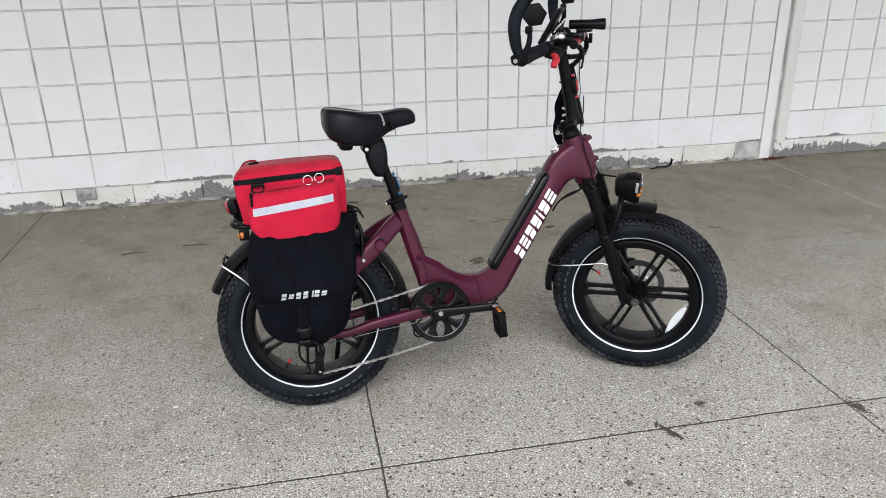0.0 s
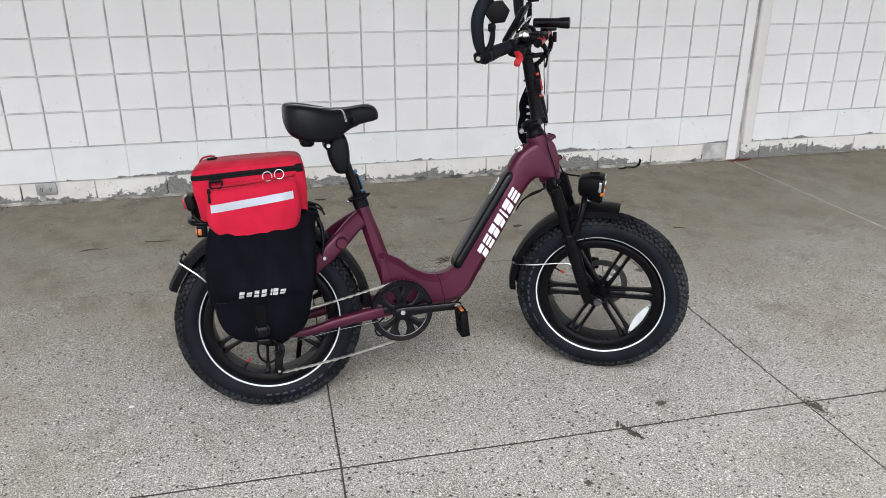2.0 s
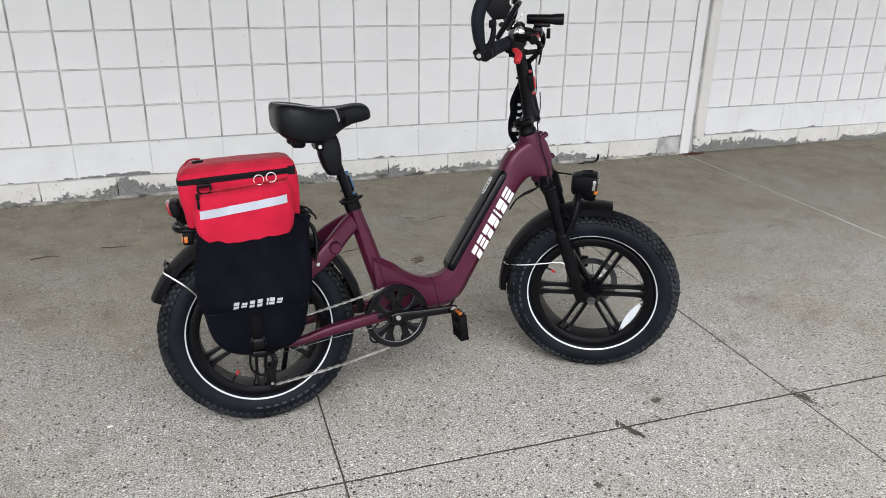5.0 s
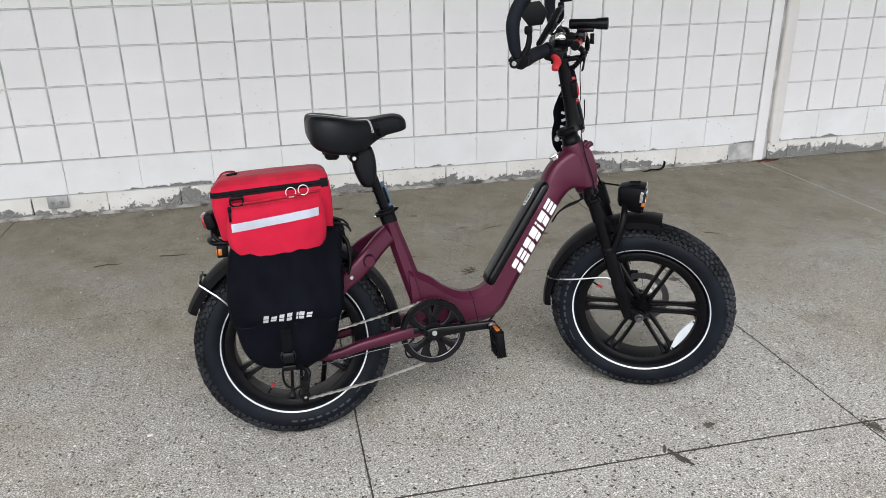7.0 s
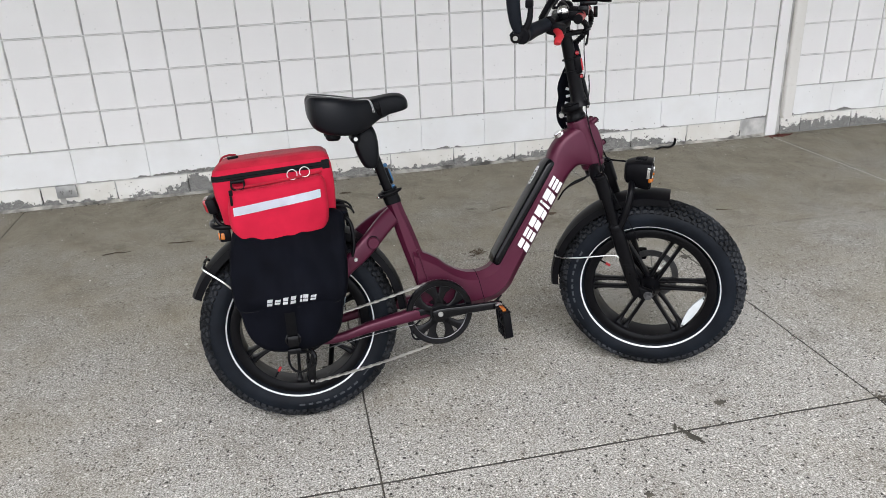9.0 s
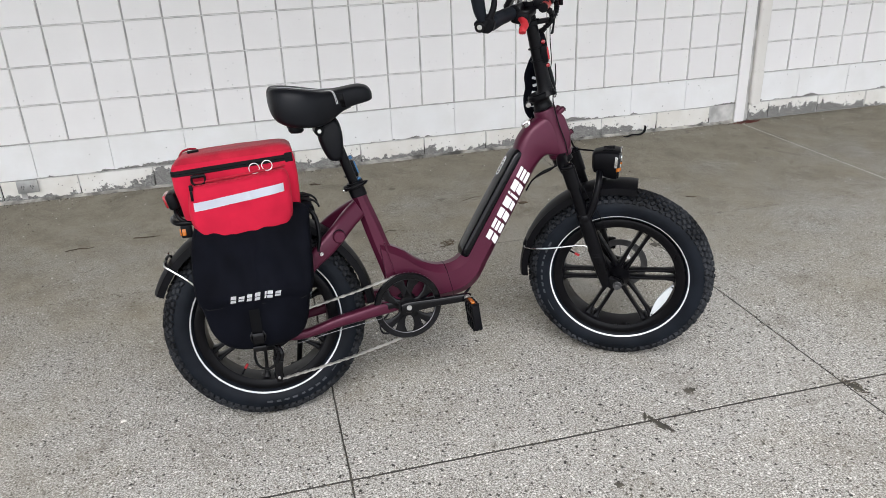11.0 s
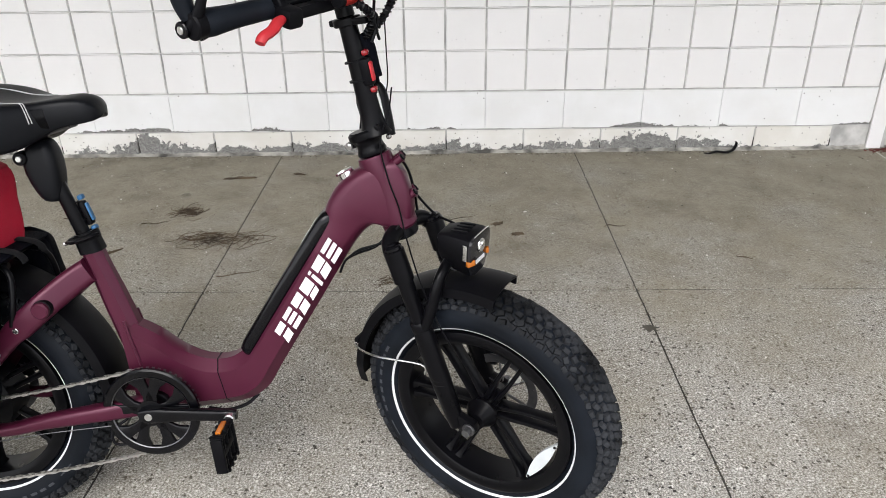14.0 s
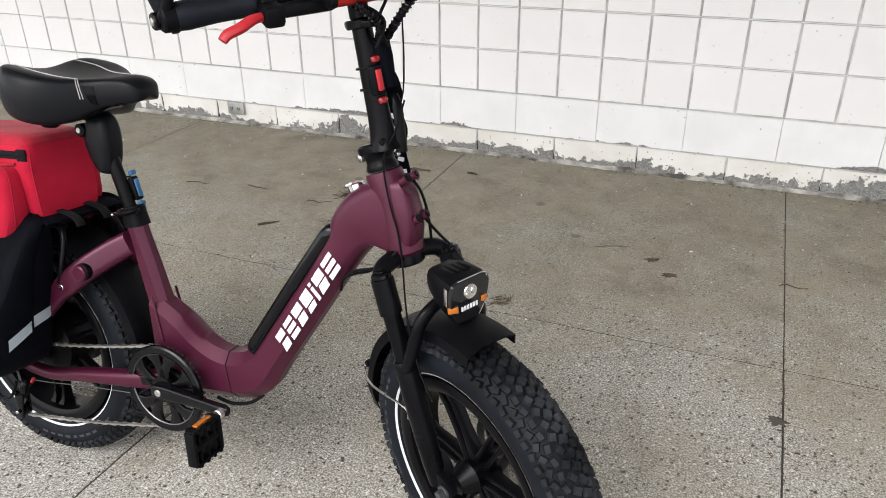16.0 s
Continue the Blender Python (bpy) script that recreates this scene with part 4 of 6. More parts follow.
caliper = steered("brake_caliper", merge(box(0.05, 0.03, 0.055, Matrix.Translation((1.068, 0.082, 0.345)) @ pose(0, 0, 0, 0, 25, 0), 0.008), box(0.03, 0.02, 0.04, Matrix.Translation((1.10, 0.085, 0.36)), 0.006)), MATTE, None, "black disc brake caliper")
for p in ((1.155, 0.072, 0.318), (1.172, 0.073, 0.330)):
    part("bolt", moved(rod(p, (p[0] + 0.004, p[1] - 0.016, p[2] + 0.004), 0.006, 12, 0.001), STEER), STEEL, caliper)

# headlight on the crown
hc = Vector((1.094, 0.0, 0.670))
rings = []
for x, w, h, dz in ((-0.052, 0.040, 0.046, 0.010), (-0.046, 0.060, 0.064, 0.008), (-0.016, 0.080, 0.085, 0.004), (0.016, 0.086, 0.090, 0.0), (0.026, 0.084, 0.088, -0.001)):
    rings.append([hc + Vector((x + 0.10 * (q + dz) * (1 if x > 0 else 0.3), p, q + dz)) for p, q in [(w * 0.5 * a, h * 0.5 * b) for a, b in ((-0.62, 1), (0.62, 1), (0.86, 0.9), (1, 0.62), (1, 0.1), (0.9, -0.35), (0.55, -0.95), (0.4, -1), (-0.4, -1), (-0.55, -0.95), (-0.9, -0.35), (-1, 0.1), (-1, 0.62), (-0.86, 0.9))]])
lamp = steered("headlight", lofted(rings), MATTE, None, "black faceted headlight with amber side reflectors")
rings = []
for x, k in ((0.0262, 1.0), (0.031, 0.96), (0.032, 0.9)):
    rings.append([hc + Vector((x + 0.10 * q, p, q)) for p, q in [(0.042 * k * a, 0.044 * k * b) for a, b in ((-0.62, 1), (0.62, 1), (0.86, 0.9), (1, 0.62), (1, 0.1), (0.9, -0.35), (0.55, -0.95), (0.4, -1), (-0.4, -1), (-0.55, -0.95), (-0.9, -0.35), (-1, 0.1), (-1, 0.62), (-0.86, 0.9))]])
face = part("lens", moved(lofted(rings), STEER), SCREEN, lamp, "dark glossy headlight face")
to_x = Matrix.Rotation(radians(90), 4, "Y")
part("lamp_bowl", moved(merge(lathe([(0.0, 0.0), (0.006, 0.001), (0.013, 0.002), (0.014, 0.0), (0.013, -0.001), (0.0, -0.001)], 24, Matrix.Translation(hc + Vector((0.0345, 0.0, 0.018))) @ to_x),
    lathe([(0.0, 0.003), (0.005, 0.0025), (0.006, 0.0)], 12, Matrix.Translation(hc + Vector((0.0345, 0.006, 0.018))) @ to_x), lathe([(0.0, 0.003), (0.005, 0.0025), (0.006, 0.0)], 12, Matrix.Translation(hc + Vector((0.0345, -0.006, 0.014))) @ to_x)), STEER), CHROME, lamp, "chrome lamp reflector bowl")
for s in (-1, 1):
    part("amber_reflector", moved(box(0.008, 0.018, 0.011, Matrix.Translation(hc + Vector((0.0285, s * 0.034, -0.008))) @ pose(0, 0, 0, 0, 0, s * 28), 0.001), STEER), AMBER, lamp, "amber side reflector")
    part("chrome_flank", moved(box(0.009, 0.002, 0.034, Matrix.Translation(hc + Vector((0.0215, s * 0.0424, 0.016))) @ pose(0, 0, 0, 0, 5, 0), 0.0008), STEER), STEEL, lamp)
edge = [hc + Vector((0.0300 + 0.10 * q, p, q)) for p, q in [(0.0418 * a, 0.0438 * b) for a, b in ((-0.62, 1), (0.62, 1), (0.86, 0.9), (1, 0.62), (1, 0.1), (0.9, -0.35), (0.55, -0.95))]]
part("lens_edge", moved(tube(edge, 0.0011, 6, 2), STEER), CHROME, lamp)
for k in range(6):
    part("mark_bar", moved(box(0.001, 0.0042, 0.0085, Matrix.Translation(hc + Vector((0.0318, -0.0165 + 0.0062 * k, -0.0125)))), STEER), WHITE, lamp, smooth=False)
for k in range(4):
    part("cooling_rib", moved(box(0.034, 0.006, 0.003, Matrix.Translation(hc + Vector((-0.002, -0.018 + 0.012 * k, 0.0475))) @ pose(0, 0, 0, 0, -4, 0), 0.001), STEER), MATTE, lamp)
part("bracket", moved(merge(*(tube([(1.060, y, 0.652), (1.066, y * 1.1, 0.636), (1.080, y * 1.1, 0.632), (1.094, y, 0.638)], 0.004, 8) for y in (-0.016, 0.016)), rod((1.064, -0.022, 0.640), (1.064, 0.022, 0.640), 0.006, 10, 0.001)), STEER), STEEL, lamp, "bright steel lamp bracket")

# folding stem, a little steeper than the steering axis
SLOPE = math.atan(0.20)


def post_at(z, ahead=0.0, side=0.0):
    d = z - 0.885
    return Vector((0.902 - 0.20 * d + ahead * math.cos(SLOPE), 0.005 + 0.015 * d + side, z + ahead * math.sin(SLOPE)))


lower = steered("stem_base", merge(
    lathe([(0.0, 0.0), (0.0285, 0.0), (0.0300, 0.004), (0.0285, 0.010), (0.0262, 0.016), (0.0262, 0.022), (0.0300, 0.030), (0.0345, 0.034), (0.0355, 0.040), (0.0350, 0.046), (0.0310, 0.050), (0.0, 0.050)], 32,
        Matrix.Translation(axis_at(0.842)) @ AXIS.to_track_quat("Z", "Y").to_matrix().to_4x4()),
    box(0.026, 0.034, 0.014, Matrix.Translation(axis_at(0.868, -0.034)) @ pose(0, 0, 0, 0, -19, 0), 0.004),
    box(0.022, 0.030, 0.014, Matrix.Translation(axis_at(0.888, 0.034)) @ pose(0, 0, 0, 0, -19, 0), 0.004)), SATIN, None, "black folding stem clamp")
part("clamp_bolt", moved(merge(rod(axis_at(0.868, -0.036, -0.022), axis_at(0.868, -0.036, 0.022), 0.0075, 14, 0.001), rod(axis_at(0.870, -0.036, -0.024), axis_at(0.870, -0.036, -0.020), 0.005, 12, 0.001)), STEER), STEEL, lower)
stem = steered("stem", merge(tube([post_at(0.882), post_at(0.890), post_at(0.902), post_at(0.925), post_at(0.96), post_at(1.03), post_at(1.10)], [0.0325, 0.0285, 0.0240, 0.0212, 0.0198, 0.0185, 0.0172], 24, 4)), SATIN, None, "black folding handlebar post")
part("stem_top", moved(merge(rod(post_at(1.085), post_at(1.10), 0.0265, 24, 0.002), rod(post_at(1.10), post_at(1.165), 0.0175, 20, 0.002),
    box(0.085, 0.03, 0.012, Matrix.Translation(post_at(1.092, 0.01)) @ pose(0, 0, 0, 0, -8, 0), 0.003)), STEER), SATIN, stem)
part("release_lever", moved(tube([(0.897, 0.036, 0.972), (0.908, 0.034, 0.955), (0.920, 0.028, 0.91), (0.925, 0.024, 0.876)], [0.008, 0.0105, 0.0105, 0.012], 10, 5, flat=0.55), STEER), SATIN, stem, "black stem release lever")
part("lever_bolt", moved(rod((0.926, 0.010, 0.876), (0.926, 0.017, 0.876), 0.0052, 12, 0.001), STEER), STEEL, stem)
clip = part("clip_light", moved(merge(box(0.020, 0.024, 0.052, Matrix.Translation(post_at(1.000, 0.020, -0.004)) @ pose(0, 0, 0, 0, -8, 12), 0.006), rod(post_at(1.02, 0.0, 0.0), post_at(1.023, 0.0, 0.0), 0.0245, 20), rod(post_at(0.985, 0.0, 0.0), post_at(0.988, 0.0, 0.0), 0.0245, 20)), STEER), MATTE, stem, "clip-on red rear light strapped to the post")
part("red_window", moved(box(0.008, 0.011, 0.036, Matrix.Translation(post_at(1.000, 0.030, -0.004)) @ pose(0, 0, 0, 0, -8, 12), 0.002), STEER), RED_RUBBER, clip)
for z in (0.966, 1.034):
    part("red_strap", moved(box(0.013, 0.017, 0.012, Matrix.Translation(post_at(z, 0.023, 0.0)) @ pose(0, 0, 0, 0, -8, 12), 0.005), STEER), RED_LENS, clip)

# handlebar with grips, levers, bar ends, mirrors and the accessories
BAR = Vector((0.847, 0.006, 1.152))
bar = steered("handlebar", tube([BAR + Vector((-0.055, -0.300, -0.010)), BAR + Vector((-0.026, -0.21, -0.006)), BAR + Vector((0.002, -0.08, 0.0)), BAR, BAR + Vector((0.002, 0.08, 0.0)), BAR + Vector((-0.026, 0.21, -0.006)), BAR + Vector((-0.055, 0.300, -0.010))], 0.0125, 16, 5), SATIN, None, "black handlebar")
for s in (-1, 1):
    e0, e1 = BAR + Vector((-0.012, s * 0.168, -0.004)), BAR + Vector((-0.052, s * 0.285, -0.010))
    d = (e1 - e0)
    grip = part("grip", moved(tube([e0, e0 + d * 0.08, e0 + d * 0.5, e0 + d * 0.85, e1], [0.017, 0.0185, 0.019, 0.0225, 0.021], 18, 5), STEER), RUBBER, bar, "black rubber grip")
    part("grip_wing", moved(tube([e0 + d * 0.4 + Vector((-0.012, 0, 0.004)), e0 + d * 0.75 + Vector((-0.026, 0, 0.002)), e1 + Vector((-0.022, 0, 0.0))], [0.008, 0.016, 0.015], 12, 5, flat=0.6), STEER), RUBBER, grip)
    part("end_clamp", moved(merge(rod(e1 - d * 0.02, e1 + Vector((0, s * 0.022, 0)), 0.0215, 20, 0.003), rod(e1 + Vector((0.006, s * 0.004, -0.022)), e1 + Vector((0.004, s * 0.004, -0.018)), 0.007, 12, 0.001)), STEER), MATTE, bar)
    horn = part("bar_end", moved(tube([e1 + Vector((-0.008, s * 0.012, 0.010)), e1 + Vector((-0.016, s * 0.014, 0.040)), e1 + Vector((-0.020, s * 0.012, 0.090)), e1 + Vector((-0.010, s * 0.008, 0.128)), e1 + Vector((0.010, s * 0.002, 0.158)), e1 + Vector((0.036, s * -0.002, 0.182))], [0.0125, 0.0165, 0.0185, 0.0185, 0.018, 0.015], 16, 6), STEER), RUBBER, bar, "curved black rubber bar end")
    part("mirror_pivot", moved(rod(e1 + Vector((-0.014, s * 0.006, -0.004)), e1 + Vector((-0.014, s * 0.030, -0.004)), 0.0135, 18, 0.002), STEER), GLOSS, bar)
    part("pivot_screw", moved(rod(e1 + Vector((-0.014, s * 0.029, -0.004)), e1 + Vector((-0.014, s * 0.032, -0.004)), 0.0065, 14, 0.001), STEER), STEEL, bar)
    arm = part("mirror_arm", moved(merge(tube([e1 + Vector((-0.010, s * 0.018, -0.004)), e1 + Vector((0.004, s * 0.014, 0.008)), e1 + Vector((0.018, s * 0.008, 0.034)), e1 + Vector((0.022, s * 0.002, 0.060)), e1 + Vector((0.020, s * 0.0, 0.078))], [0.010, 0.0095, 0.0085, 0.0075, 0.0075], 10, 5), box(0.020, 0.020, 0.022, Matrix.Translation(e1 + Vector((0.019, s * 0.0, 0.077))), 0.005)), STEER), MATTE, bar, "black mirror arm")
    hexa = [(0.036 * math.cos(radians(60 * k + 18)), 0.034 * math.sin(radians(60 * k + 18))) for k in range(6)]
    part("mirror_shell", moved(slab(hexa, -0.008, 0.008, 0.005), STEER @ Matrix.Translation(e1 + Vector((0.034, s * -0.002, 0.118))) @ pose(0, 0, 0, -10, 12, s * -12)), MATTE, arm, "black six-sided mirror shell")
    # brake lever with its red sleeve
    lr = BAR + Vector((0.012, s * 0.166, -0.022))
    lever_body = part("lever_clamp", moved(merge(box(0.050, 0.034, 0.034, Matrix.Translation(BAR + Vector((0.014, s * 0.158, -0.018))) @ pose(0, 0, 0, 0, 12, s * 8), 0.008), rod(BAR + Vector((-0.004, s * 0.146, -0.003)), BAR + Vector((-0.005, s * 0.168, -0.003)), 0.019, 18, 0.002),
        box(0.028, 0.095, 0.022, Matrix.Translation(BAR + Vector((0.022, s * 0.102, -0.016))) @ pose(0, 0, 0, 0, 0, s * 6), 0.007)), STEER), MATTE, bar, "black brake lever body")
    part("lever_sleeve", moved(tube([lr + Vector((0.004, s * 0.006, 0.002)), lr + Vector((0.014, s * 0.030, 0.001)), lr + Vector((0.022, s * 0.054, -0.006)), lr + Vector((0.020, s * 0.074, -0.012)), lr + Vector((0.020, s * 0.084, -0.020))], [0.009, 0.0105, 0.0105, 0.0105, 0.009], 12, 6, flat=0.75), STEER), RED_RUBBER, lever_body, "red rubber brake lever sleeve")
    part("brake_hose", moved(tube([BAR + Vector((0.044, s * 0.048, -0.012)), BAR + Vector((0.066, s * 0.02, -0.022)), BAR + Vector((0.08, s * -0.006, -0.05)), BAR + Vector((0.075, s * 0.012, -0.09))], 0.0028, 8, 6), STEER), MATTE, lever_body)
bell = part("bell", moved(merge(lathe([(0.0, 0.019), (0.006, 0.0185), (0.012, 0.016), (0.0155, 0.010), (0.0165, 0.003), (0.0162, 0.0)], 28, Matrix.Translation(BAR + Vector((0.020, -0.082, 0.014))))), STEER), CHROME, bar, "small chrome bell dome")
part("bell_base", moved(merge(lathe([(0.0, 0.0), (0.016, 0.0), (0.0165, -0.006), (0.013, -0.014), (0.0, -0.014)], 24, Matrix.Translation(BAR + Vector((0.020, -0.082, 0.014))))), STEER), MATTE, bell)
riser = part("accessory_bar", moved(merge(rod(BAR + Vector((0.062, -0.072, -0.006)), BAR + Vector((0.062, 0.115, -0.006)), 0.0125, 20, 0.001)), STEER), RED_ANODISED, bar, "red anodised accessory bar")
for s in (-1, 1):
    part("bar_cap", moved(rod(BAR + Vector((0.062, -0.084 if s < 0 else 0.113, -0.006)), BAR + Vector((0.062, -0.070 if s < 0 else 0.125, -0.006)), 0.0132, 20, 0.002), STEER), MATTE, riser)
    part("bar_clamp", moved(merge(box(0.075, 0.016, 0.026, Matrix.Translation(BAR + Vector((0.034, s * 0.034, -0.003))), 0.006)), STEER), MATTE, riser)
torch = part("front_light", moved(merge(lathe([(0.0, -0.055), (0.013, -0.055), (0.0145, -0.05), (0.0145, 0.02), (0.0165, 0.030), (0.0175, 0.055), (0.016, 0.057), (0.0, 0.052)], 24, Matrix.Translation(BAR + Vector((0.088, 0.010, 0.043))) @ Matrix.Rotation(radians(90), 4, "Y")),
    box(0.05, 0.02, 0.012, Matrix.Translation(BAR + Vector((0.080, 0.010, 0.026))), 0.004), box(0.03, 0.03, 0.03, Matrix.Translation(BAR + Vector((0.066, 0.010, 0.006))), 0.006), rod(BAR + Vector((0.100, 0.010, 0.016)), BAR + Vector((0.100, 0.010, -0.014)), 0.006, 12, 0.001)), STEER), GLOSS, bar, "black torch-shaped front light")
phone = part("display", moved(merge(box(0.014, 0.078, 0.125, Matrix.Translation(BAR + Vector((-0.022, 0.0, 0.040))) @ pose(0, 0, 0, 0, 31, 0), 0.005), box(0.03, 0.04, 0.03, Matrix.Translation(BAR + Vector((0.000, 0.0, 0.020))) @ pose(0, 0, 0, 0, 31, 0), 0.006)), STEER), MATTE, bar, "dark handlebar display tilted to the rider")
part("glass", moved(box(0.002, 0.070, 0.115, Matrix.Translation(BAR + Vector((-0.0285, 0.0, 0.044))) @ pose(0, 0, 0, 0, 31, 0), 0.0008), STEER), SCREEN, phone)
part("mount_plate", moved(merge(box(0.05, 0.05, 0.004, Matrix.Translation(BAR + Vector((0.010, -0.022, 0.046))) @ pose(0, 0, 0, 0, -50, 0), 0.001), rod(BAR + Vector((0.0, -0.06, 0.004)), BAR + Vector((0.0, -0.03, 0.004)), 0.018, 18, 0.002)), STEER), CHROME, phone, "shiny mount parts")

# wrapped cables that drop into a sleeve along the post, and the strap beside it
def coil(pts, r, pitch, wire):
    line = spline(pts, 14)
    turns, prev = [], None
    length = 0.0
    for i in range(len(line) - 1):
        t = (line[i + 1] - line[i])
        seg = t.length
        t.normalize()
        u = (prev or Vector((0, 1, 0)))
        u = (u - t * u.dot(t)).normalized()
        prev = u
        v = t.cross(u)
        for k in range(4):
            a = 2 * math.pi * (length + seg * k / 4) / pitch
            turns.append(line[i] + t * (seg * k / 4) + u * math.cos(a) * r + v * math.sin(a) * r)
        length += seg
    return tube(turns, wire, 5, 1)


c1 = [BAR + Vector((0.046, -0.045, -0.006)), BAR + Vector((0.076, -0.028, -0.026)), BAR + Vector((0.070, 0.003, -0.056)), (0.872, 0.026, 1.048)]
c2 = [BAR + Vector((0.055, 0.115, -0.004)), BAR + Vector((0.078, 0.076, -0.014)), BAR + Vector((0.076, 0.036, -0.050)), (0.872, 0.033, 1.048)]
for c in (c1, c2):
    loom = steered("cable_loom", tube(c, 0.0062, 10), MATTE, None, "spiral-wrapped black cable loom")
    part("wrap", moved(coil(c, 0.0068, 0.0085, 0.0020), STEER), GLOSS, loom)
sleeve = steered("cable_sleeve", merge(lathe([(0.0195, 0.0), (0.021, -0.002), (0.0195, -0.035), (0.015, -0.065), (0.013, -0.085), (0.0, -0.086), (0.0, -0.06), (0.012, -0.04), (0.0165, -0.02)], 18,
    Matrix.Translation((0.871, 0.029, 1.066)) @ AXIS.to_track_quat("Z", "Y").to_matrix().to_4x4())), BLACK_CLOTH, None, "black cloth cable sleeve")
strap = part("strap", tube([(0.890, 0.028, 1.01), (0.888, 0.041, 0.98), (0.878, 0.060, 0.94), (0.886, 0.070, 0.905), (0.880, 0.082, 0.87), (0.886, 0.094, 0.83), (0.906, 0.088, 0.79)], [0.012, 0.021, 0.020, 0.023, 0.020, 0.018, 0.012], 14, 6, flat=0.45, side=(1, 0, 0)), BLACK_CLOTH, bike, "black cloth-covered lock strap with white marks")
for x, y, z, w, turn in ((0.880, 0.0520, 0.930, 0.018, 20), (0.884, 0.0570, 0.908, 0.024, -12), (0.882, 0.0650, 0.886, 0.022, 15), (0.881, 0.0712, 0.866, 0.024, -20), (0.884, 0.0830, 0.845, 0.020, 10), (0.891, 0.0825, 0.822, 0.020, -15)):
    part("mark_bar", box(w * 0.62, 0.004, 0.008, Matrix.Translation((x + 0.007, y, z)) @ pose(0, 0, 0, 0, turn, 0), 0.001), WHITE, strap, smooth=False)
for pts in (
    [axis_at(0.742, 0.048, 0.016), (0.996, 0.034, 0.726), (1.020, 0.046, 0.700), STEER @ Vector((1.055, 0.050, 0.688)), STEER @ Vector((1.085, 0.030, 0.664))],
    [axis_at(0.812, 0.046, 0.014), axis_at(0.785, 0.050, 0.024), axis_at(0.745, 0.046, 0.034), axis_at(0.70, 0.036, 0.040)],
    [(0.935, -0.036, 0.70), (0.90, -0.045, 0.665), (0.86, -0.042, 0.648), (0.835, -0.036, 0.632), (0.82, -0.02, 0.60)],
    [(0.945, -0.040, 0.705), (0.915, -0.052, 0.675), (0.865, -0.048, 0.657), (0.84, -0.036, 0.636)],
):
    part("control_cable", tube(pts, 0.0028, 8), MATTE, bike)
part("control_cable", tube([(0.935, -0.004, 0.97), (0.928, -0.020, 0.92), (0.912, -0.034, 0.87), (0.925, -0.037, 0.80), (0.945, -0.038, 0.74), (0.958, -0.042, 0.68), (0.985, -0.075, 0.60), (1.02, -0.098, 0.52), (1.05, -0.098, 0.46)], 0.0017, 6), MATTE, bike)
part("control_cable", tube([(0.925, 0.0, 1.10), (0.926, 0.008, 1.04), (0.927, 0.006, 0.98), (0.918, 0.002, 0.94)], 0.0014, 6), MATTE, bike)
part("motor_cable", tube([(0.52, -0.03, 0.292), (0.56, -0.03, 0.287), (0.60, -0.02, 0.295), (0.625, -0.01, 0.315)], 0.004, 8), MATTE, bike)
part("motor_cable", tube([(0.355, -0.06, 0.285), (0.325, -0.075, 0.262), (0.330, -0.08, 0.235), (0.362, -0.07, 0.228)], 0.003, 8), MATTE, bike)

# seat post, clamp, light and saddle
post = part("seat_post", merge(rod((0.306, -0.004, 0.655), (0.262, -0.010, 0.80), 0.014, 22, 0.001)), SATIN, bike, "black seat post")
clamp = part("seat_clamp", merge(lathe([(0.0165, -0.009), (0.0245, -0.009), (0.0255, 0.0), (0.0245, 0.009), (0.0165, 0.009)], 28, Matrix.Translation((0.3025, 0, 0.676)) @ pose(0, 0, 0, 0, -17, 0), closed=True),
    tube([(0.288, -0.027, 0.672), (0.31, -0.030, 0.678), (0.330, -0.020, 0.684)], 0.0055, 8), box(0.016, 0.030, 0.014, Matrix.Translation((0.276, -0.004, 0.668)) @ pose(0, 0, 0, 0, -17, 0), 0.004)), MATTE, bike, "black quick-release seat clamp")
part("clamp_lever", tube([(0.268, -0.020, 0.667), (0.288, -0.031, 0.671), (0.318, -0.030, 0.680), (0.334, -0.018, 0.686)], [0.005, 0.0065, 0.0065, 0.005], 10, 5, flat=0.6), MATTE, clamp)
part("clamp_nut", rod((0.262, -0.022, 0.664), (0.269, -0.021, 0.666), 0.0045, 12, 0.001), STEEL, clamp)
blue = part("post_light", merge(box(0.014, 0.020, 0.052, Matrix.Translation((0.303, 0.010, 0.722)) @ pose(0, 0, 0, 0, -17, 0), 0.005), rod((0.2905, 0, 0.705), (0.2895, 0, 0.708), 0.0175, 20), rod((0.2795, 0, 0.741), (0.2785, 0, 0.744), 0.0175, 20)), MATTE, bike, "clip-on light with blue rubber strap")
part("blue_window", box(0.006, 0.011, 0.038, Matrix.Translation((0.3105, 0.010, 0.7245)) @ pose(0, 0, 0, 0, -17, 0), 0.002), BLUE, blue, "pale blue light window")
for x, z in ((0.2965, 0.755), (0.3155, 0.691)):
    part("blue_strap", box(0.012, 0.016, 0.011, Matrix.Translation((x, 0.010, z)) @ pose(0, 0, 0, 0, -17, 0), 0.004), BLUE, blue)
rings = []
for z, x0, x1, hw in ((0.760, 0.246, 0.276, 0.017), (0.766, 0.238, 0.280, 0.023), (0.80, 0.222, 0.286, 0.028), (0.842, 0.212, 0.286, 0.029), (0.868, 0.222, 0.280, 0.028), (0.888, 0.238, 0.272, 0.022)):
    rings.append([Vector(((x0 + x1) / 2 + p - 0.006, q - 0.008, z - 0.008)) for p, q in rounded(x1 - x0, 2 * hw, 0.018, 4)])
cover = part("shock_cover", lofted(rings), LEATHER, bike, "black padded cover on the suspension post", subdiv=1)
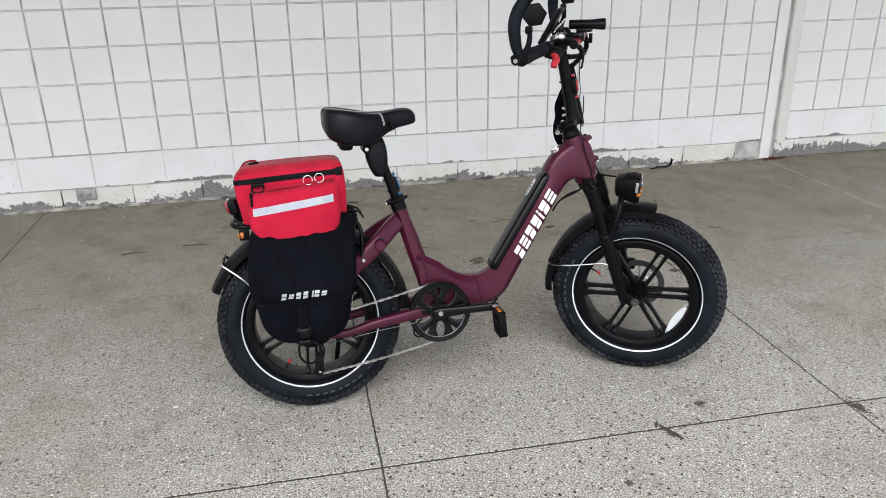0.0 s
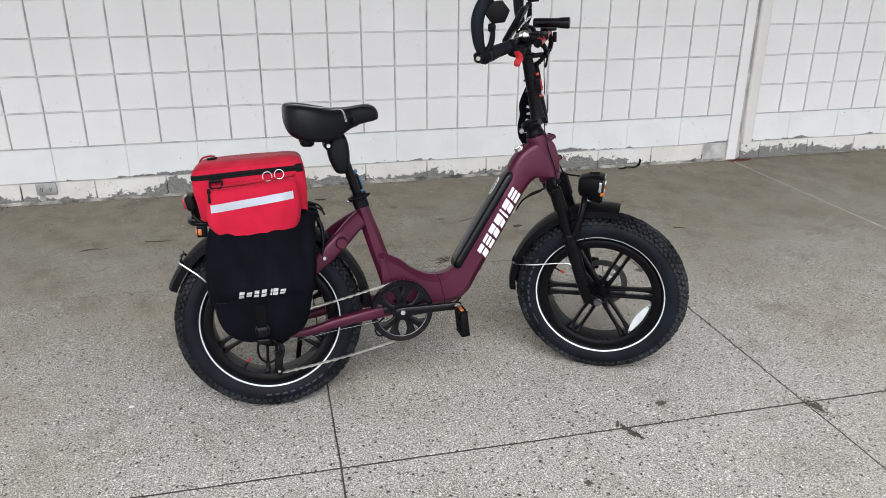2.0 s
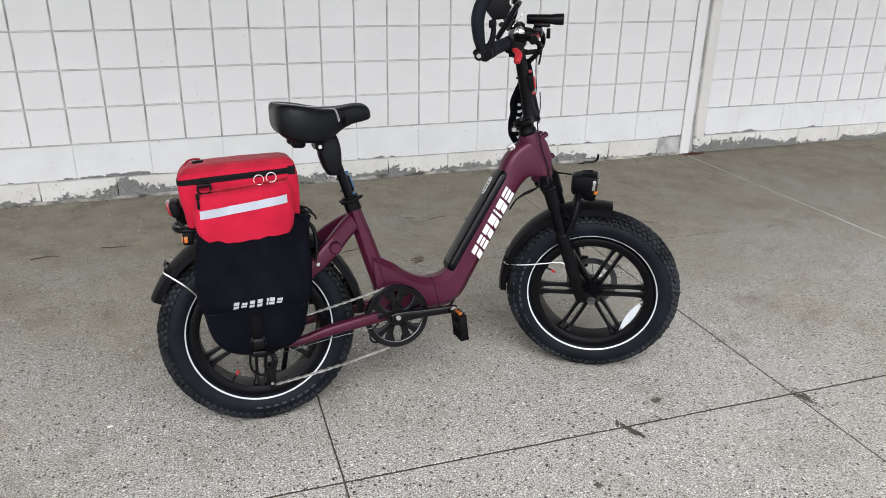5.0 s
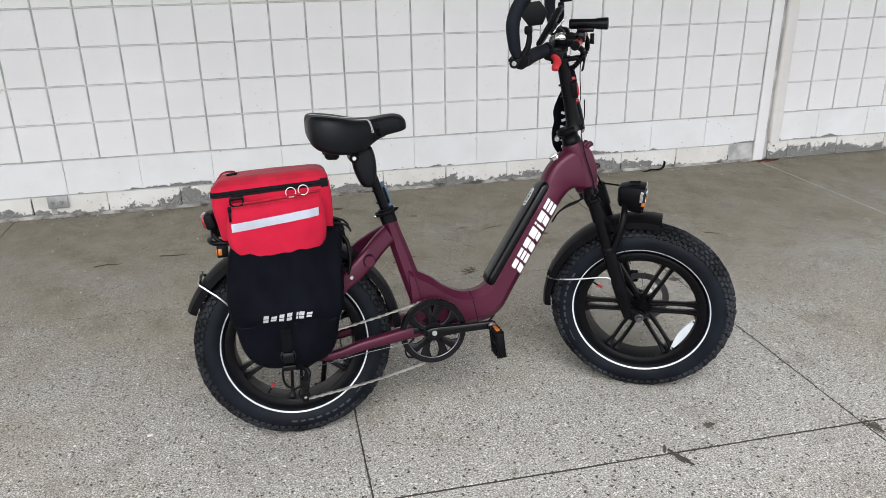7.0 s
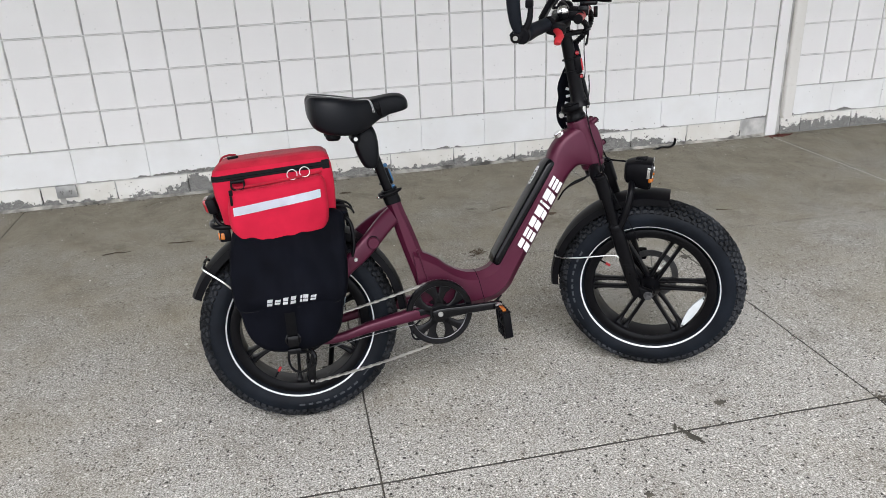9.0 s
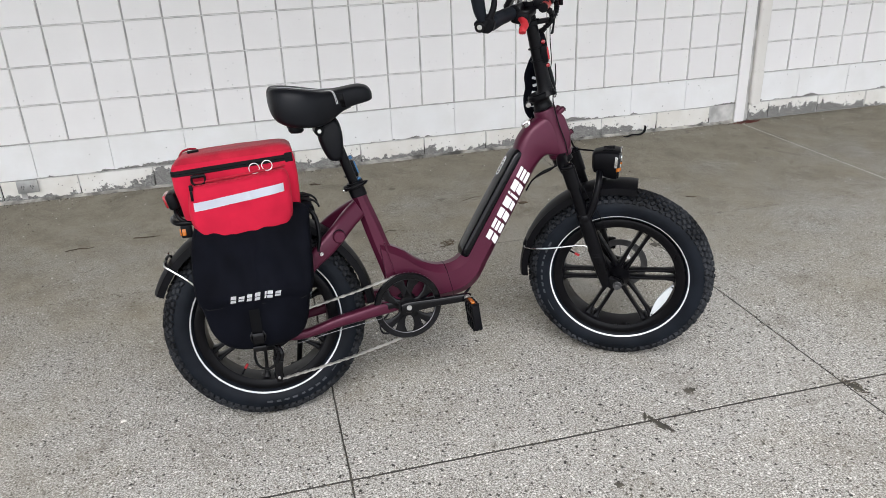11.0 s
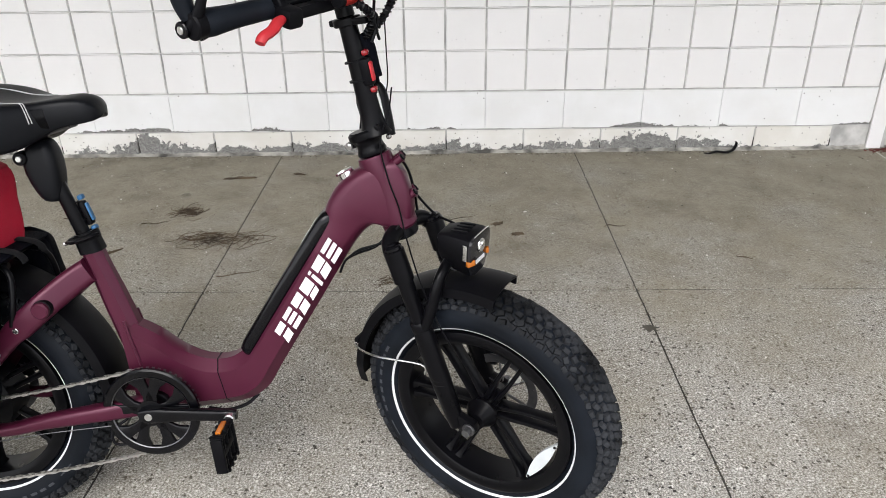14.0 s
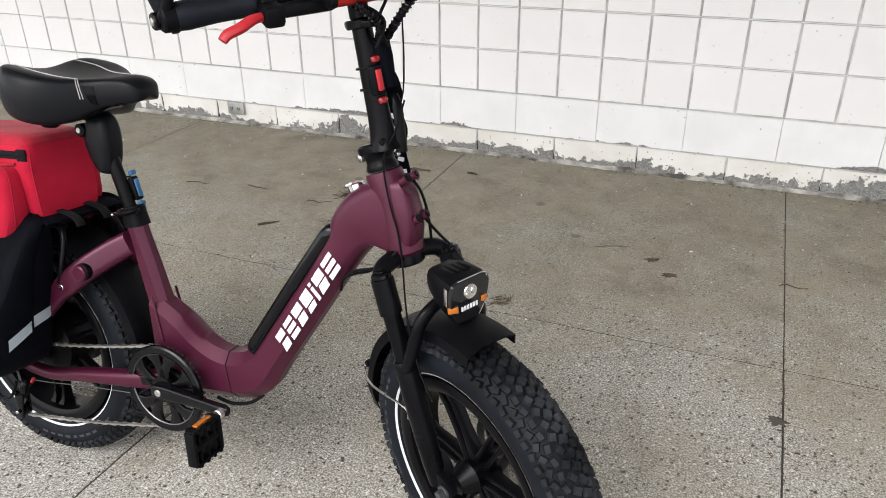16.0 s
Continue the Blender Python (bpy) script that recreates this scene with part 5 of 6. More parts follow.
part("hinge_bolt", merge(rod((0.214, -0.040, 0.843), (0.214, 0.040, 0.843), 0.0135, 20, 0.002)), MATTE, cover)
for s in (-1, 1):
    part("bolt_head", rod((0.214, s * 0.039, 0.843), (0.214, s * 0.043, 0.843), 0.0065, 6, 0.001), STEEL, cover)
rings = []
for x, w, zc, ze, zb in ((0.074, 0.062, 0.950, 0.958, 0.926), (0.080, 0.100, 0.956, 0.972, 0.898), (0.094, 0.128, 0.955, 0.977, 0.878), (0.128, 0.143, 0.950, 0.974, 0.864), (0.171, 0.143, 0.946, 0.967, 0.858), (0.208, 0.126, 0.945, 0.958, 0.858),
    (0.239, 0.095, 0.948, 0.953, 0.866), (0.269, 0.066, 0.953, 0.954, 0.886), (0.299, 0.053, 0.960, 0.957, 0.901), (0.329, 0.047, 0.964, 0.958, 0.906), (0.352, 0.041, 0.961, 0.954, 0.910), (0.366, 0.030, 0.951, 0.945, 0.914), (0.372, 0.012, 0.936, 0.933, 0.920)):
    half = [(0.0, zc), (0.35 * w, zc + (ze - zc) * 0.25), (0.68 * w, zc + (ze - zc) * 0.8), (0.88 * w, ze - 0.002), (0.975 * w, ze - 0.3 * (ze - zb) * 0.6), (1.0 * w, ze - 0.5 * (ze - zb)), (0.96 * w, ze - 0.82 * (ze - zb)), (0.88 * w, zb), (0.5 * w, zb + 0.004)]
    ring = [(p, q) for p, q in half] + [(0.0, zb + 0.006)] + [(-p, q) for p, q in half[:0:-1]]
    rings.append([Vector((0.374 + (x - 0.370) * 0.982, p, q)) for p, q in ring])
saddle = part("saddle", lofted(rings), LEATHER, bike, "wide black padded saddle with grey piping", subdiv=2)


def surface_of(ob):
    """The finished surface of a mesh, to lay seams, prints and patches on."""
    return BVHTree.FromObject(ob, bpy.context.evaluated_depsgraph_get())


def laid(tree, pts, lift):
    """Moves points to the nearest place on a surface, a little above it."""
    out = []
    for p in pts:
        at, nrm, _, _ = tree.find_nearest(Vector(p))
        out.append(at + (Vector(p) - at).normalized() * lift if (Vector(p) - at).dot(nrm) > 0 else at + nrm * lift)
    return out


def patch(tree, corners, n, lift=0.0015, nu=8, nv=4):
    """A thin sheet between four corners, laid on a surface."""
    a, b, c, d = (Vector(q) for q in corners)
    bm = bmesh.new()
    rows = []
    for j in range(nv + 1):
        line = [a.lerp(b, i / nu).lerp(d.lerp(c, i / nu), j / nv) for i in range(nu + 1)]
        hits = []
        for p in line:
            at = tree.ray_cast(p + Vector(n) * 0.2, -Vector(n))[0]
            at = at if at is not None else tree.find_nearest(p)[0]
            hits.append(at + Vector(n) * lift)
        rows.append([bm.verts.new(p) for p in hits])
    for r0, r1 in zip(rows, rows[1:]):
        for i in range(nu):
            bm.faces.new((r0[i], r0[i + 1], r1[i + 1], r1[i]))
    bmesh.ops.solidify(bm, geom=bm.faces[:], thickness=0.0012)
    return bm


seat_top = surface_of(saddle)
for s in (-1, 1):
    for off in (0.0, 0.0055):
        part("piping", tube(laid(seat_top, spline([(0.100 + off, s * 0.070, 0.990), (0.155 + off, s * 0.074, 0.985), (0.205 + off, s * 0.064, 0.975), (0.240 + off, s * 0.062, 0.968), (0.262 + off, s * 0.078, 0.945), (0.276 + off, s * 0.086, 0.915)], 5), 0.0006), 0.0010, 6, 1), PIPING, saddle)
    part("gloss_band", patch(seat_top, [(0.270, s * 0.08, 0.945), (0.290, s * 0.07, 0.945), (0.298, s * 0.075, 0.910), (0.284, s * 0.075, 0.910)], (0.25, s * 0.9, 0.3), 0.0010), GLOSS, saddle)
    part("elastomer", rod((0.150, s * 0.052, 0.846), (0.152, s * 0.052, 0.890), 0.021, 18, 0.006), MATTE, saddle)
    part("saddle_rail", tube([(0.135, s * 0.040, 0.878), (0.18, s * 0.026, 0.870), (0.25, s * 0.020, 0.884), (0.31, s * 0.014, 0.902)], 0.0042, 8), DARK_STEEL, saddle)

# luggage rack, tail light and rear reflectors
rack = part("luggage_rack", merge(*(
    [tube([(0.165, s * 0.060, 0.632), (0.08, s * 0.064, 0.634), (-0.10, s * 0.064, 0.634), (-0.185, s * 0.062, 0.635), (-0.208, s * 0.040, 0.638), (-0.214, 0.0, 0.639)], 0.0075, 12) for s in (-1, 1)]
    + [tube([(-0.16, s * 0.062, 0.634), (-0.186, s * 0.062, 0.646), (-0.198, s * 0.045, 0.668), (-0.192, 0.0, 0.670)], 0.006, 10) for s in (-1, 1)]
    + [tube([(0.150, s * 0.062, 0.634), (0.172, s * 0.074, 0.612), (0.176, s * 0.090, 0.56), (0.168, s * 0.094, 0.515)], 0.0062, 10) for s in (-1, 1)]
    + [tube([(-0.12, s * 0.064, 0.632), (-0.09, s * 0.090, 0.50), (-0.01, s * 0.096, 0.33)], 0.006, 10) for s in (-1, 1)]
    + [box(0.012, 0.12, 0.008, Matrix.Translation((x, 0, 0.634)), 0.003) for x in (0.14, 0.05, -0.04, -0.13)])), SATIN, bike, "black tubular steel luggage rack")
for s in (-1, 1):
    part("stay_bolt", merge(rod((0.176, s * 0.088, 0.507), (0.176, s * 0.101, 0.507), 0.0062, 14, 0.001)), STEEL, rack)
    part("stay_foot", slab([(0.158, 0.535), (0.178, 0.538), (0.190, 0.510), (0.182, 0.496), (0.166, 0.500)], s * 0.084, s * 0.092, 0.002), MATTE, rack)
tail = part("tail_light", merge(box(0.030, 0.085, 0.046, Matrix.Translation((-0.203, -0.012, 0.694)) @ pose(0, 0, 0, 0, -14, 0), 0.010), box(0.03, 0.02, 0.05, Matrix.Translation((-0.188, -0.02, 0.672)), 0.004)), MATTE, bike, "black tail light with red lens")
part("red_lens", box(0.014, 0.076, 0.038, Matrix.Translation((-0.217, -0.012, 0.695)) @ pose(0, 0, 0, 0, -14, 0), 0.006), RED_LENS, tail)
tail2 = part("indicator", merge(box(0.030, 0.020, 0.036, Matrix.Translation((-0.176, -0.060, 0.612)), 0.004)), MATTE, bike, "black indicator with amber lens")
part("amber_lens", box(0.008, 0.012, 0.020, Matrix.Translation((-0.190, -0.062, 0.611)), 0.002), AMBER, tail2)
part("indicator_lens", box(0.010, 0.004, 0.018, Matrix.Translation((-0.182, -0.070, 0.611)), 0.001), AMBER, tail2)


# ---- luggage on the rack ----
def inflated(outline, layers, wrinkle=0.0, seed=0.0, grow=None):
    """Pillowy form: rings of an x-z outline, drawn in towards their middle layer by layer: (y, scale)."""
    n = 56
    pts = spline(list(outline) + [outline[0]], 10) if len(outline[0]) == 3 else spline([(x, 0, z) for x, z in outline] + [(outline[0][0], 0, outline[0][1])], 10)
    pts = pts[:-1]
    total = [0.0]
    for a, b in zip(pts, pts[1:] + pts[:1]):
        total.append(total[-1] + (b - a).length)
    loop = []
    for k in range(n):
        d = total[-1] * k / n
        i = max(j for j in range(len(pts)) if total[j] <= d)
        t = (d - total[i]) / max(total[i + 1] - total[i], 1e-6)
        loop.append(pts[i].lerp(pts[(i + 1) % len(pts)], t))
    mid = sum(loop, Vector()) / n
    rings = []
    for y, sc in layers:
        ring = []
        for p in loop:
            q = mid + (p - mid) * sc
            depth = y if grow is None else grow(q, y)
            w = 0.7 * noise.noise((q.x * 20, y * 30 + seed, q.z * 8)) + 0.4 * noise.noise((q.x * 45 + 3, seed, q.z * 20))
            w += 0.9 * (0.35 - abs(noise.noise((q.x * 13 + q.z * 5 + seed, y * 12, q.z * 5 - q.x * 3))))
            if wrinkle > 0.010:
                w += 1.5 * math.exp(-((q.z - 0.60) / 0.09) ** 2) * (0.3 - abs(noise.noise((q.x * 24 + seed, 1.7, q.z * 3.5 + q.x * 6)))) * min(1.0, abs(q.x + 0.01) / 0.08)
            q2 = q + (q - mid).normalized() * w * wrinkle * (0.1 if sc <= 0.9 else 0.5 if wrinkle > 0.01 else 0.15)
            ring.append(Vector((q2.x, depth + w * wrinkle, q2.z)))
        rings.append(ring)
    return lofted(rings)


def face(rim, y0, y1):
    """Layers of a rim and of a domed face that closes towards its middle."""
    s = 1 if y1 > y0 else -1
    return rim + [(y1 - (y1 - y0) * (k / 0.94) ** 5, k) for k in (0.94, 0.88, 0.81, 0.73, 0.64, 0.55, 0.46, 0.37, 0.28, 0.19, 0.1, 0.03)]


pann = root("pannier_bag", LEAN, "black nylon double pannier hanging over the rack", "pannier bag")
p_out = [(-0.140, 0.645), (-0.160, 0.58), (-0.167, 0.50), (-0.156, 0.42), (-0.134, 0.340), (-0.088, 0.302), (-0.02, 0.294), (0.058, 0.302), (0.106, 0.335), (0.128, 0.42), (0.146, 0.52), (0.150, 0.60), (0.140, 0.650), (0.0, 0.662)]


def pannier_depth(s):
    def f(q, y):
        k = 0.22 + 0.78 * min(1.0, max(0.0, (0.665 - q.z) / 0.20)) ** 0.8
        return s * (0.080 + (y - 0.080) * k)
    return f


for s in (-1, 1):
    bag = part("pocket", inflated(p_out, face([(0.080, 0.93), (0.092, 0.985), (0.13, 1.0), (0.17, 1.0), (0.205, 0.985)], 0.228, 0.248), 0.0125, 2.0 * s, pannier_depth(s)), BLACK_CLOTH, pann, "black nylon side pocket", subdiv=1)
    # flap over the upper half with its seam
    f_out = [(-0.142, 0.652), (-0.164, 0.58), (-0.170, 0.50), (-0.158, 0.425), (-0.10, 0.412), (0.0, 0.410), (0.09, 0.414), (0.133, 0.43), (0.147, 0.52), (0.152, 0.60), (0.142, 0.655), (0.0, 0.668)]
    flap = part("flap", inflated(f_out, face([(0.120, 0.995), (0.17, 1.004), (0.208, 0.99)], 0.232, 0.255), 0.0150, 2.0 * s, pannier_depth(s)), BLACK_CLOTH, pann, "black nylon flap", subdiv=1)
    cloth, fold = surface_of(bag), surface_of(flap)
    part("closing_strap", patch(cloth, [(-0.036, s * 0.25, 0.425), (-0.009, s * 0.25, 0.425), (-0.009, s * 0.24, 0.308), (-0.036, s * 0.24, 0.308)], (0, s, 0), 0.004, 3, 8), WEBBING, pann)
    out = tuple(cloth.ray_cast(Vector((-0.022, s * 0.4, z)), Vector((0, -s, 0)))[0].y + s * 0.008 for z in (0.342, 0.316))
    buckle = part("buckle", merge(box(0.030, 0.011, 0.030, Matrix.Translation((-0.022, out[0], 0.343)), 0.003), box(0.036, 0.013, 0.016, Matrix.Translation((-0.022, out[1], 0.311)), 0.003),
        tube([(-0.037, out[0], 0.334), (-0.041, out[0] + s * 0.001, 0.348), (-0.035, out[0], 0.362)], 0.003, 6), tube([(-0.007, out[0], 0.334), (-0.003, out[0] + s * 0.001, 0.348), (-0.009, out[0], 0.362)], 0.003, 6)), GLOSS, pann, "black plastic side-release buckle")
    front = (0.97, s * 0.22, 0)
    part("reflective_patch", patch(cloth, [(0.14, s * 0.206, 0.384), (0.14, s * 0.150, 0.412), (0.14, s * 0.150, 0.440), (0.14, s * 0.206, 0.413)], front, 0.003), REFLECT, pann, "silver reflective patch")
    part("reflective_patch", patch(cloth, [(0.14, s * 0.145, 0.420), (0.14, s * 0.090, 0.430), (0.14, s * 0.090, 0.458), (0.14, s * 0.145, 0.449)], front, 0.003), REFLECT, pann, "silver reflective patch")
    part("flap_seam", tube(laid(fold, [(-0.165 + 0.02 * k, s * 0.27, 0.4185 - 0.004 * math.sin(math.pi * k / 15)) for k in range(16)], 0.0006), 0.0012, 6, 1), WEBBING, pann)
    if s < 0:
        for k, (w, h) in enumerate(((0.017, 0.020), (0.018, 0.014), (0.016, 0.019), (0.017, 0.021), (0.006, 0.019), (0.017, 0.020), (0.018, 0.014))):
            x = -0.070 + 0.0205 * k - (0.009 if k > 4 else 0)
            z = 0.457 + 0.0005 * k
            out = []
            for z0, z1, dx in ((z + h * 0.02, z + h * 0.5, 0.0), (z - h * 0.5, z - h * 0.08, -0.002)):
                out.append(patch(fold, [(x + dx - w * 0.4, s * 0.25, z0), (x + dx + w * 0.4, s * 0.25, z0), (x + dx + w * 0.4 + 0.002, s * 0.25, z1), (x + dx - w * 0.4 + 0.002, s * 0.25, z1)], (0, s, 0), 0.0012, 2, 2))
            part("mark_block", merge(*out), WHITE, pann, smooth=False)
part("bridge", inflated([(-0.15, 0.640), (-0.15, 0.655), (0.0, 0.660), (0.15, 0.655), (0.15, 0.640), (0.0, 0.638)], [(-0.10, 0.97), (-0.09, 1.0), (0.0, 1.0), (0.09, 1.0), (0.10, 0.97)], 0.002), BLACK_CLOTH, pann, "black cloth bridge over the rack")
for y in (-0.045, 0.03):
    part("hold_strap", tube([(0.13, y, 0.661), (0.155, y, 0.659), (0.172, y + 0.004, 0.653), (0.184, y + 0.006, 0.642), (0.188, y + 0.006, 0.632)], 0.012, 8, 5, flat=0.25, side=(0, 1, 0)), WEBBING, pann)

trunk = root("trunk_bag", LEAN @ pose(0, 0, -0.009), "red nylon trunk bag with reflective stripe, strapped on the rack", "bag")


def case(rows, per=3):
    """A soft box: rounded rectangles (z, x0, x1, half width, corner) one over another, with creases in the cloth."""
    full = []
    for a, b in zip(rows, rows[1:]):
        full += [tuple(p + (q - p) * k / per for p, q in zip(a, b)) for k in range(per)]
    full.append(rows[-1])
    rings = []
    for z, x0, x1, hw, r in full:
        ring = []
        for p, q in rounded(x1 - x0, 2 * hw, r, 5):
            ring.append(((x0 + x1) / 2 + p, q))
        loop = []
        for (ax, ay), (bx, by) in zip(ring, ring[1:] + ring[:1]):
            n = 8 if math.hypot(bx - ax, by - ay) > 0.05 else 1
            loop += [(ax + (bx - ax) * k / n, ay + (by - ay) * k / n) for k in range(n)]
        out = []
        for x, y in loop:
            c = noise.noise((x * 16, y * 16, z * 22)) * 0.0030 + (0.3 - abs(noise.noise((x * 11 + z * 9, y * 11, z * 16)))) * 0.0034
            n = Vector((x + 0.025, y * 1.6, 0)).normalized()
            y *= 0.68 if y > 0 else 1.0
            out.append(Vector((x, y, z + c * 0.7 + (0.006 * ((x + 0.025) / 0.16) if z > 0.805 else 0))) + n * c)
        rings.append(out)
    return lofted(rings)


body = part("body", case([(0.652, -0.168, 0.132, 0.090, 0.018), (0.656, -0.172, 0.137, 0.094, 0.020), (0.69, -0.178, 0.138, 0.101, 0.020), (0.74, -0.186, 0.138, 0.107, 0.020), (0.775, -0.190, 0.137, 0.109, 0.020), (0.797, -0.187, 0.135, 0.107, 0.020), (0.812, -0.180, 0.130, 0.101, 0.019), (0.823, -0.166, 0.120, 0.090, 0.018), (0.829, -0.14, 0.10, 0.07, 0.018)]), RED_CLOTH, trunk, "bright red nylon body", subdiv=1)
part("lid", case([(0.809, -0.1825, 0.1320, 0.1030, 0.019), (0.817, -0.176, 0.1285, 0.0985, 0.019), (0.8265, -0.165, 0.119, 0.089, 0.018), (0.8325, -0.135, 0.10, 0.07, 0.018)]), RED_DUST, trunk, "faded dusty red lid", subdiv=1)
for q in (-1, 0.68):
    part("seam", tube(laid(surface_of(body), spline([(0.134, q * 0.0965, 0.812), (0.137, q * 0.099, 0.775), (0.1375, q * 0.097, 0.74), (0.1375, q * 0.091, 0.69), (0.136, q * 0.085, 0.66)], 4), 0.0002), 0.0016, 6, 1), RED_DUST, body)
zip_line = [(-0.1885, -0.02), (-0.1885, -0.075), (-0.1865, -0.095), (-0.178, -0.105), (-0.165, -0.1085), (-0.10, -0.1090), (0.0, -0.1090), (0.08, -0.1088), (0.108, -0.1080), (0.122, -0.1050)]


def band(line, z0, z1, out):
    rings = []
    for x, y, _ in spline([(x, y, 0) for x, y in line], 4):
        n = Vector((x + 0.027, y * 1.5, 0)).normalized()
        lift = 0.008 * ((x + 0.027) / 0.16)
        p = Vector((x, y, 0))
        rings.append([p + n * -0.003 + Vector((0, 0, z0 + lift)), p + n * out + Vector((0, 0, z0 + 0.003 + lift)), p + n * out + Vector((0, 0, z1 - 0.003 + lift)), p + n * -0.003 + Vector((0, 0, z1 + lift))])
    return lofted(rings)


part("zip_band", band(zip_line, 0.782, 0.800, 0.0022), WEBBING, trunk, "black zip along the bag")
part("zip_teeth", band(zip_line, 0.788, 0.794, 0.0036), GLOSS, trunk)
part("zip_tab", box(0.022, 0.006, 0.026, Matrix.Translation((0.119, -0.1055, 0.799)) @ pose(0, 0, 0, 0, -3, 12), 0.003), WEBBING, trunk, "black zip end tab")
for x, z in ((0.026, 0.787), (0.060, 0.7915)):
    part("pull_ring", lathe([(0.0135 + 0.0012 * math.cos(t), 0.0012 * math.sin(t)) for t in (2 * math.pi * k / 8 for k in range(8))], 28, Matrix.Translation((x, -0.124, z - 0.006)) @ pose(0, 0, 0, 84, 0, 0), closed=True), STEEL, trunk, "steel split ring on the zip pull")
pk = [(-0.142, 0.752), (-0.155, 0.70), (-0.148, 0.645), (-0.112, 0.596), (-0.055, 0.570), (0.015, 0.577), (0.076, 0.604), (0.110, 0.645), (0.115, 0.72), (0.106, 0.772), (0.06, 0.770), (-0.05, 0.758)]
outer = part("front_pocket", inflated(pk, face([(-0.088, 0.985), (-0.110, 1.0), (-0.136, 1.0)], -0.150, -0.161), 0.0060, 5.0), RED_CLOTH, trunk, "red outer pocket", subdiv=1)
rim = [(x, z) for x, z in pk]
rim_line = spline([(x, -0.135, z) for x, z in rim] + [(rim[0][0], -0.135, rim[0][1])], 5)
part("seam", tube(laid(surface_of(outer), rim_line, 0.0002), 0.0013, 6, 1), RED_DUST, trunk, "stitched pocket edge")
part("pocket_far", inflated([(x, z) for x, z in pk], face([(0.058, 0.985), (0.070, 1.0), (0.090, 1.0)], 0.104, 0.114), 0.0045, 9.0), RED_CLOTH, trunk, "red outer pocket", subdiv=1)
part("pocket_zip", tube([(-0.143, -0.118, 0.757), (-0.05, -0.124, 0.764), (0.05, -0.124, 0.775), (0.106, -0.112, 0.781)], 0.0032, 8), RED_DUST, trunk, "folded cloth over the pocket zip")
part("zip_pull", merge(box(0.007, 0.004, 0.026, Matrix.Translation((-0.139, -0.153, 0.730)), 0.0015), box(0.010, 0.006, 0.016, Matrix.Translation((-0.139, -0.146, 0.750)), 0.002)), MATTE, trunk, "black zip pull")
part("reflective_stripe", patch(surface_of(outer), [(-0.138, -0.15, 0.688), (0.096, -0.15, 0.717), (0.096, -0.15, 0.740), (-0.138, -0.15, 0.711)], (0, -1, 0), 0.0016, 24, 3), REFLECT, trunk, "silver-blue reflective stripe")
dring = part("d_ring", merge(tube([(-0.136, -0.119, 0.772), (-0.136, -0.121, 0.760), (-0.125, -0.122, 0.752), (-0.112, -0.122, 0.753), (-0.103, -0.121, 0.762), (-0.103, -0.119, 0.774)], 0.003, 8), tube([(-0.138, -0.118, 0.774), (-0.101, -0.118, 0.776)], 0.0048, 8)), MATTE, trunk, "black plastic D-ring")
part("carry_loop", tube([(-0.166, -0.03, 0.822), (-0.158, -0.02, 0.832), (-0.140, -0.01, 0.836), (-0.122, -0.006, 0.834)], 0.005, 8, 5, flat=0.5), RED_DUST, trunk)
part("buckle", box(0.03, 0.02, 0.006, Matrix.Translation((-0.13, -0.03, 0.831)) @ pose(0, 0, 0, 0, -5, 10), 0.002), MATTE, trunk)


# ---- wall fittings and litter ----
trim = root("expansion_joint_cover", WALL @ pose(4.60, 0, 0), "white-painted vertical joint cover with chipped lower end", "wall trim", kind="structure")
part("flat_strip", box(0.078, 0.014, 3.4, pose(-0.049, -0.005, 1.702), 0.003), PAINT, trim, smooth=False)
part("round_strip", lofted([[Vector((0.057 + p, -0.010 + q, z)) for p, q in rounded(0.086, 0.036, 0.015, 4)] for z in (0.33, 3.4)]), TRIM_PAINT, trim)
part("lower_boot", lofted([[Vector((0.055 + p, -0.013 + q, z)) for p, q in rounded(w, 0.044, 0.014, 4)] for z, w in ((0.120, 0.060), (0.135, 0.082), (0.330, 0.088), (0.352, 0.080))]), TRIM_PAINT, trim, "chipped beige lower boot")
part("dark_gap", box(0.024, 0.008, 3.4, pose(0.002, 0.002, 1.702)), GROOVE, trim, smooth=False)
outlet = root("wall_outlet", WALL @ pose(-0.062, -0.010, 0.092), "weathered grey double outdoor socket in the wall base", "outlet")
part("cover_plate", box(0.112, 0.014, 0.074, pose(0, 0, 0), 0.004), simple("weathered_grey_metal", (0.42, 0.42, 0.41), 0.55, 0.4, vary=0.3, bump=0.3), outlet)
for x in (-0.024, 0.024):
    r = part("socket", lathe([(0.0, 0.0), (0.017, 0.0), (0.019, -0.003), (0.0, -0.0035)], 20, pose(x, -0.0065, 0, 90, 0, 0)), MORTAR, outlet)
    part("slot", merge(box(0.003, 0.003, 0.011, pose(x - 0.006, -0.0105, 0.003)), box(0.003, 0.003, 0.011, pose(x + 0.006, -0.0105, 0.003)), box(0.005, 0.003, 0.005, pose(x, -0.0105, -0.009))), JOINT, r, smooth=False)
# mortar-grey patch below the cover plate
part("grey_streak", box(0.03, 0.002, 0.035, pose(-0.03, 0.004, -0.055)), MORTAR, outlet, smooth=False)

rubber = part("rubber_strip", tube([(3.60, 0.005, 0.004), (3.63, -0.006, 0.006), (3.67, 0.010, 0.010), (3.72, 0.004, 0.008), (3.76, 0.018, 0.018), (3.778, 0.034, 0.046), (3.770, 0.036, 0.056)], [0.004, 0.010, 0.013, 0.014, 0.013, 0.009, 0.004], 8, 6, flat=0.35), MATTE, None, "curled black rubber strip against the wall foot")
